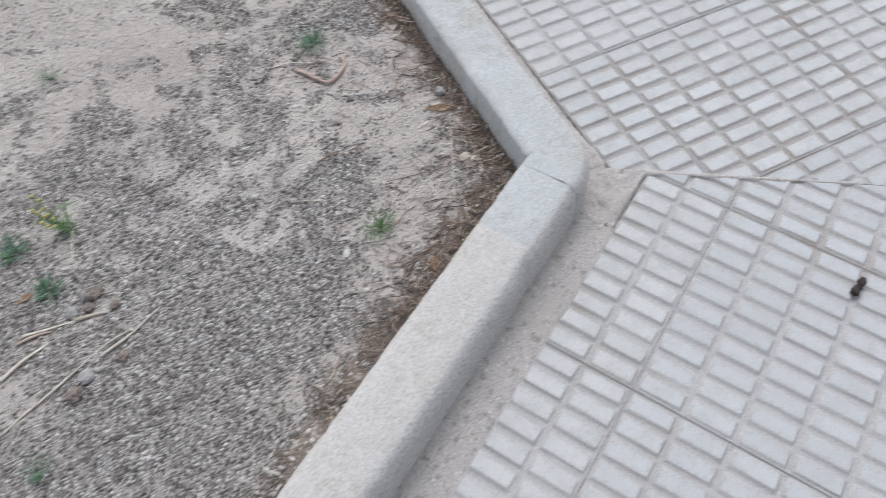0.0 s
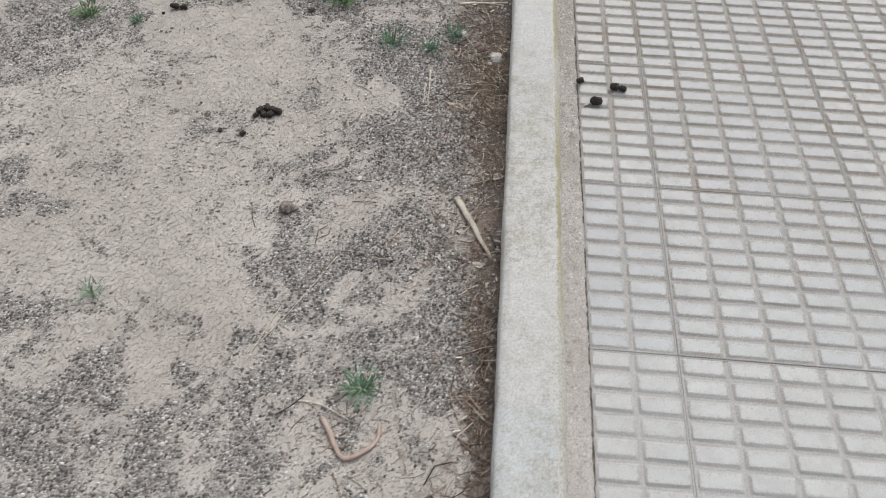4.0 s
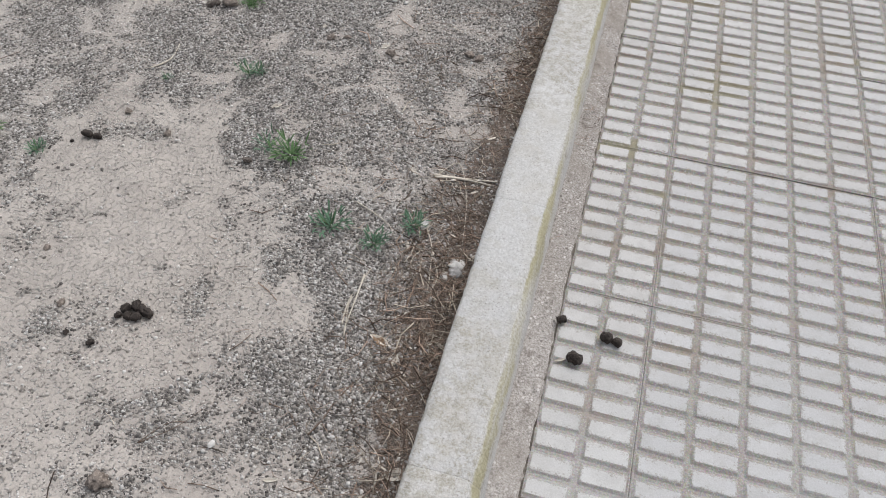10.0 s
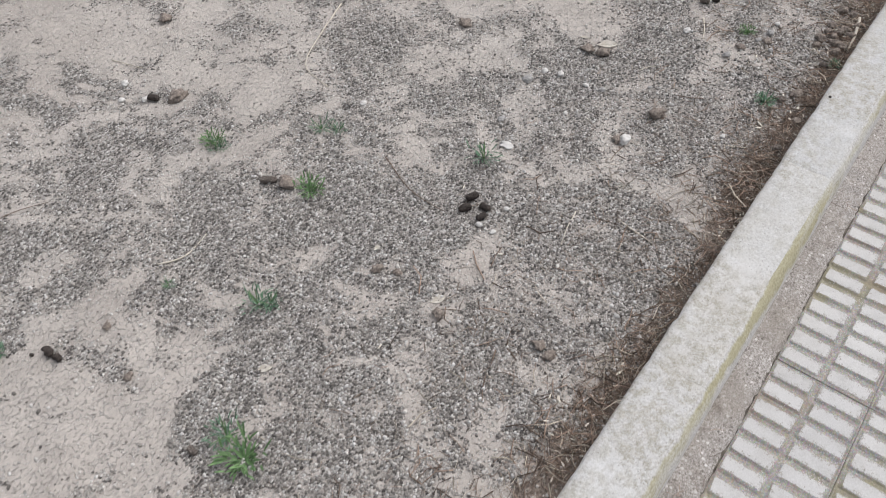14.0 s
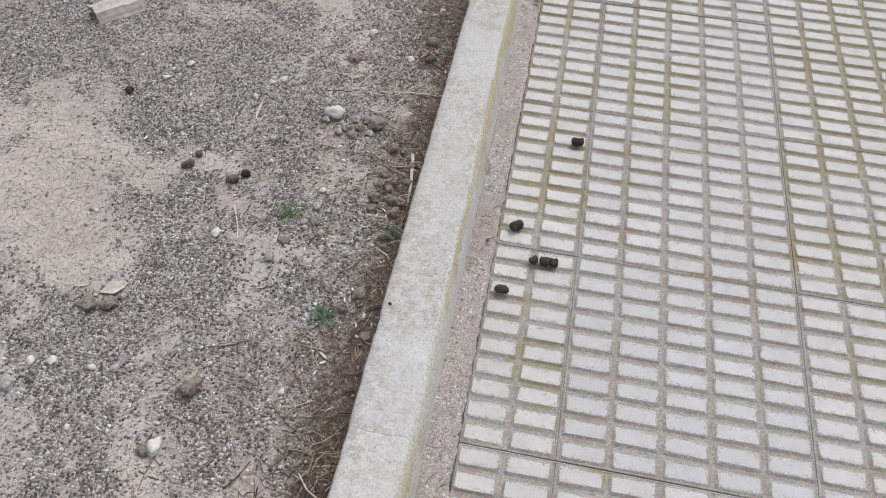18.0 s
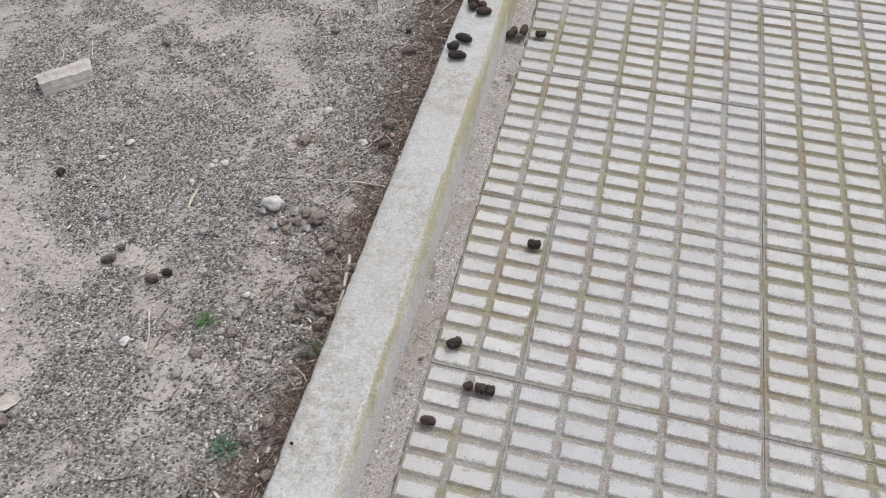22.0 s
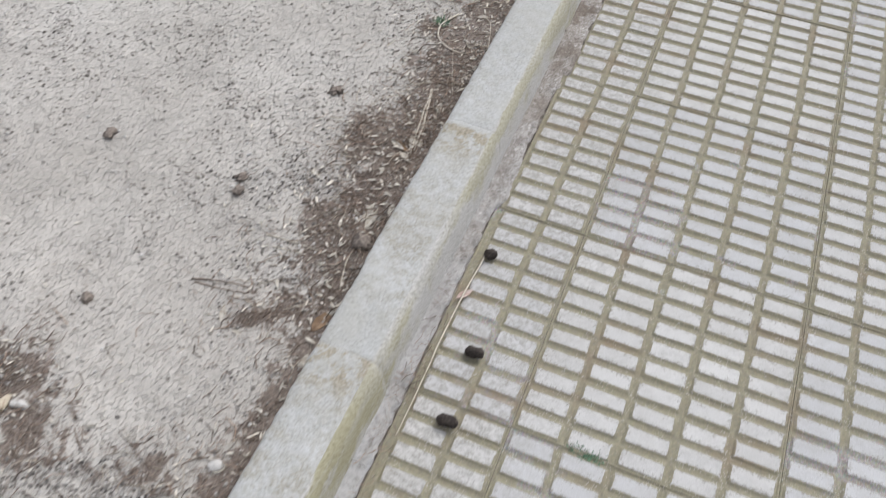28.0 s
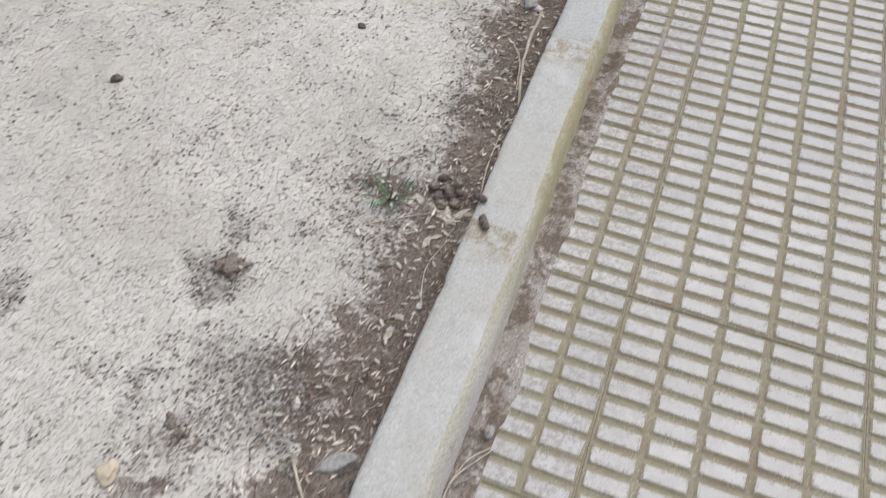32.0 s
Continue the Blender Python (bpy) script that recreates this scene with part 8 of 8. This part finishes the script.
lump(-0.729, 8.559, 0.019, STONE_WHITE, 'pebble', 0.6, 1.25, 'soil')
angular_stone(-0.344, 9.138, 0.078, 0.040, 35)
lump(-0.605, 9.104, 0.021, CLOD, 'clod', 0.6, 1.25, 'soil')
lump(-0.963, 8.948, 0.018, PINK, 'pebble', 0.5, 1.25, 'soil')
lump(-0.922, 8.981, 0.025, CLOD, 'clod', 0.5, 1.25, 'soil')
lump(-1.030, 8.736, 0.043, CLOD, 'dark_tuft', 0.4, 1.25, 'soil')
lump(-0.815, 8.429, 0.024, CLOD, 'clod', 0.5, 1.25, 'soil')
lump(-0.770, 8.275, 0.020, CLOD, 'clod', 0.5, 1.25, 'soil')
lump(-0.627, 8.403, 0.017, CLOD, 'clod', 0.5, 1.25, 'soil')
lump(-0.441, 9.199, 0.016, STONE_WHITE, 'pebble', 0.6, 1.25, 'soil')
lump(-1.112, 9.094, 0.025, CLOD, 'clod', 0.5, 1.25, 'soil')
lump(-1.088, 9.087, 0.012, STONE_WHITE, 'pebble', 0.6, 1.25, 'soil')
flake(-0.358, 9.365, 0.020, 0.012, 61, CHIP, 'husk', 'soil')
flake(-0.428, 9.001, 0.024, 0.012, 80, CHIP, 'husk', 'soil')
flake(-0.346, 8.771, 0.016, 0.008, 56, DEAD_LEAF, 'dead_leaf', 'soil')
flake(-0.386, 8.792, 0.016, 0.008, 88, CHIP, 'husk', 'soil')
dropping(-0.296, 9.644, 0.030, 0.015, -16, 'kerb', DUNG_OLD)
dropping(-0.271, 9.594, 0.035, 0.015, -55, 'kerb', DUNG_OLD)
flake(-0.187, 10.003, 0.027, 0.008, 91, DEAD_LEAF, 'dead_leaf', 'kerb')
weed(-0.469, 9.635, 0.051, 'sparse')
straw([(-0.313, 9.703), (-0.324, 9.783), (-0.327, 9.863)], 0.0024, STALK, 'soil')
straw([(-0.491, 9.555), (-0.422, 9.603), (-0.351, 9.652)], 0.0019, STALK, 'soil')
stick([(-0.359, 10.265), (-0.352, 10.119), (-0.319, 9.952)], 0.0050, WOOD, 'soil')
straw([(-0.384, 10.137), (-0.356, 10.088), (-0.335, 9.991)], 0.0032, STALK, 'soil')
straw([(-0.326, 9.433), (-0.347, 9.504), (-0.334, 9.575)], 0.0018, STALK, 'soil')
straw([(-0.351, 9.681), (-0.316, 9.712)], 0.0023, DEAD_LEAF, 'soil')
straw([(-0.177, 9.183), (-0.164, 9.220), (-0.135, 9.255)], 0.0019, STALK, 'mortar')
flake(-0.354, 9.629, 0.048, 0.018, -23, CHIP, 'husk', 'soil')
flake(-0.354, 9.634, 0.044, 0.014, -73, STALK, 'husk', 'soil')
flake(-0.390, 9.666, 0.040, 0.015, 44, CHIP, 'husk', 'soil')
flake(-0.378, 9.661, 0.036, 0.011, -6, STALK, 'husk', 'soil')
flake(-0.361, 9.677, 0.040, 0.015, -69, CHIP, 'husk', 'soil')
flake(-0.373, 9.660, 0.036, 0.011, -119, STALK, 'husk', 'soil')
flake(-0.372, 9.647, 0.036, 0.014, -2, CHIP, 'husk', 'soil')
flake(-0.372, 9.664, 0.032, 0.010, -52, STALK, 'husk', 'soil')
flake(-0.333, 9.647, 0.036, 0.014, 65, CHIP, 'husk', 'soil')
flake(-0.321, 9.652, 0.032, 0.010, 15, STALK, 'husk', 'soil')
flake(-0.417, 9.652, 0.032, 0.012, -48, CHIP, 'husk', 'soil')
flake(-0.429, 9.646, 0.028, 0.009, -98, STALK, 'husk', 'soil')
flake(-0.411, 9.572, 0.029, 0.011, 19, CHIP, 'husk', 'soil')
flake(-0.411, 9.555, 0.027, 0.008, -31, STALK, 'husk', 'soil')
flake(-0.367, 9.562, 0.029, 0.011, 86, CHIP, 'husk', 'soil')
flake(-0.355, 9.579, 0.027, 0.008, 36, STALK, 'husk', 'soil')
lump(-0.355, 9.404, 0.015, STONE_WHITE, 'pebble', 0.5, 1.25, 'soil')
lump(-0.359, 9.377, 0.015, STONE_WHITE, 'pebble', 0.5, 1.25, 'soil')
lump(-0.330, 9.435, 0.015, STONE_WHITE, 'pebble', 0.5, 1.25, 'soil')
lump(-0.443, 9.205, 0.016, STONE_WHITE, 'pebble', 0.5, 1.25, 'soil')
lump(-1.127, 9.718, 0.026, DUNG_OLD, 'clod', 0.6, 1.25, 'soil')
lump(-0.727, 10.076, 0.020, DUNG_OLD, 'clod', 0.6, 1.25, 'soil')
lump(-0.666, 9.395, 0.059, CLOD, 'dark_tuft', 0.25, 1.25, 'soil')
lump(-0.612, 9.115, 0.017, CLOD, 'clod', 0.6, 1.25, 'soil')
lump(-0.389, 10.282, 0.040, STONE_GREY, 'stone', 0.6, 1.25, 'soil')
lump(-0.373, 10.275, 0.026, STONE_WHITE, 'pebble', 0.6, 1.25, 'soil')
lump(-0.150, 9.273, 0.021, STONE_GREY, 'stone', 0.5, 1.25, 'mortar')
lump(-0.582, 9.095, 0.020, CLOD, 'clod', 0.5, 1.25, 'soil')

# dry blades, stones and weeds at the start of the bed
splinter([(-1.174, -0.147), (-1.122, -0.152), (-1.068, -0.158)], 0.0034, STALK, 'soil')
stick([(-1.230, -0.298), (-1.133, -0.255), (-1.057, -0.222), (-1.019, -0.210)], 0.0021, STALK, 'soil')
splinter([(-1.218, -0.211), (-1.177, -0.192), (-1.137, -0.176)], 0.0052, STALK, 'soil')
peel([(-1.185, -0.158), (-1.158, -0.156), (-1.128, -0.157)], 0.0023, DEAD_LEAF, 'soil')
lump(-1.119, -0.282, 0.027, CLOD, 'clod', 0.5, 1.25, 'soil')
lump(-1.096, -0.261, 0.031, STONE_GREY, 'stone', 0.3, 1.25, 'soil')
lump(-1.095, -0.137, 0.024, STONE_GREY, 'stone', 0.6, 1.25, 'soil')
lump(-1.070, -0.115, 0.022, STONE_GREY, 'stone', 0.6, 1.25, 'soil')
lump(-1.041, -0.251, 0.023, CLOD, 'clod', 0.5, 1.25, 'soil')
weed(-1.165, 0.019, 0.033, 'rosette')
weed(-1.120, -0.077, 0.028, 'rosette')
weed(-1.184, -0.378, 0.024, 'sparse')
flake(-1.160, -0.078, 0.028, 0.013, 13, DEAD_LEAF, 'dead_leaf', 'soil')
straw([(-1.099, -0.378), (-1.031, -0.370), (-0.961, -0.365), (-0.909, -0.366)], 0.0012, NEEDLE, 'soil')
weed(-0.372, 7.629, 0.028, 'lime')
stick([(-0.319, 7.875), (-0.348, 7.784), (-0.350, 7.709)], 0.0020, STALK, 'soil')
straw([(-0.353, 7.838), (-0.358, 7.686)], 0.0019, STALK, 'soil')

# dry seed husks by the notch in the kerb
flake(-0.364, 8.658, 0.036, 0.016, -41, DEAD_LEAF, 'dead_leaf', 'soil')
flake(-0.355, 8.671, 0.034, 0.015, 44, CHIP, 'husk', 'soil')
flake(-0.342, 8.667, 0.027, 0.014, 96, DEAD_LEAF, 'dead_leaf', 'soil')
flake(-0.348, 8.644, 0.023, 0.010, -12, CHIP, 'husk', 'soil')
flake(-0.340, 8.686, 0.029, 0.010, 77, CHIP, 'husk', 'soil')
stick([(-0.432, 8.687), (-0.397, 8.674), (-0.364, 8.663)], 0.0032, STALK, 'soil')
stick([(-0.365, 8.651), (-0.384, 8.601), (-0.396, 8.543)], 0.0020, STALK, 'soil')

# straws and chips in the mulch beside the walk
stick([(-0.396, 6.615), (-0.375, 6.526), (-0.362, 6.448)], 0.0030, STALK, 'soil')
flake(-0.362, 6.574, 0.025, 0.012, 91, CHIP, 'husk', 'soil')
flake(-0.371, 6.516, 0.028, 0.014, 99, CHIP, 'husk', 'soil')
flake(-0.360, 6.471, 0.024, 0.012, 106, CHIP, 'husk', 'soil')
flake(-0.390, 6.448, 0.044, 0.013, -25, DEAD_LEAF, 'dead_leaf', 'soil')
flake(-0.397, 6.416, 0.020, 0.009, 50, CHIP, 'husk', 'soil')
flake(-0.378, 6.261, 0.048, 0.010, 66, STALK, 'straw_bit', 'soil')
flake(-0.377, 6.283, 0.029, 0.010, 82, CHIP, 'husk', 'soil')
flake(-0.342, 6.298, 0.027, 0.009, 90, CHIP, 'husk', 'soil')
flake(-0.511, 6.322, 0.029, 0.012, -31, CHIP, 'husk', 'soil')
straw([(-0.526, 6.163), (-0.492, 6.164), (-0.425, 6.166)], 0.0022, STALK, 'soil')
straw([(-0.149, 6.299), (-0.157, 6.143), (-0.156, 6.009), (-0.157, 5.915)], 0.0021, STALK, 'mortar')
stick([(-0.448, 1.367), (-0.387, 1.374), (-0.337, 1.379)], 0.0025, STALK, 'soil')
straw([(-0.429, 1.243), (-0.401, 1.188), (-0.382, 1.094)], 0.0020, STALK, 'soil')
straw([(-0.498, 1.100), (-0.494, 1.051), (-0.492, 0.981)], 0.0022, STALK, 'soil')
straw([(-0.583, 1.184), (-0.536, 1.192), (-0.465, 1.175)], 0.0017, STALK, 'soil')
flake(-0.429, 1.239, 0.023, 0.012, 69, STONE_WHITE, 'white_fragment', 'soil')
flake(-0.383, 1.067, 0.023, 0.008, -12, CHIP, 'husk', 'soil')
lump(-0.347, 1.153, 0.030, STONE_GREY, 'stone', 0.6, 1.25, 'soil')
lump(-0.363, 1.135, 0.017, STONE_WHITE, 'stone', 0.6, 1.25, 'soil')
flake(-0.429, 0.978, 0.034, 0.014, -32, DEAD_LEAF, 'dead_leaf', 'soil')
lump(-0.494, 7.709, 0.016, CYAN, 'pebble', 0.7, 1.1, 'soil')
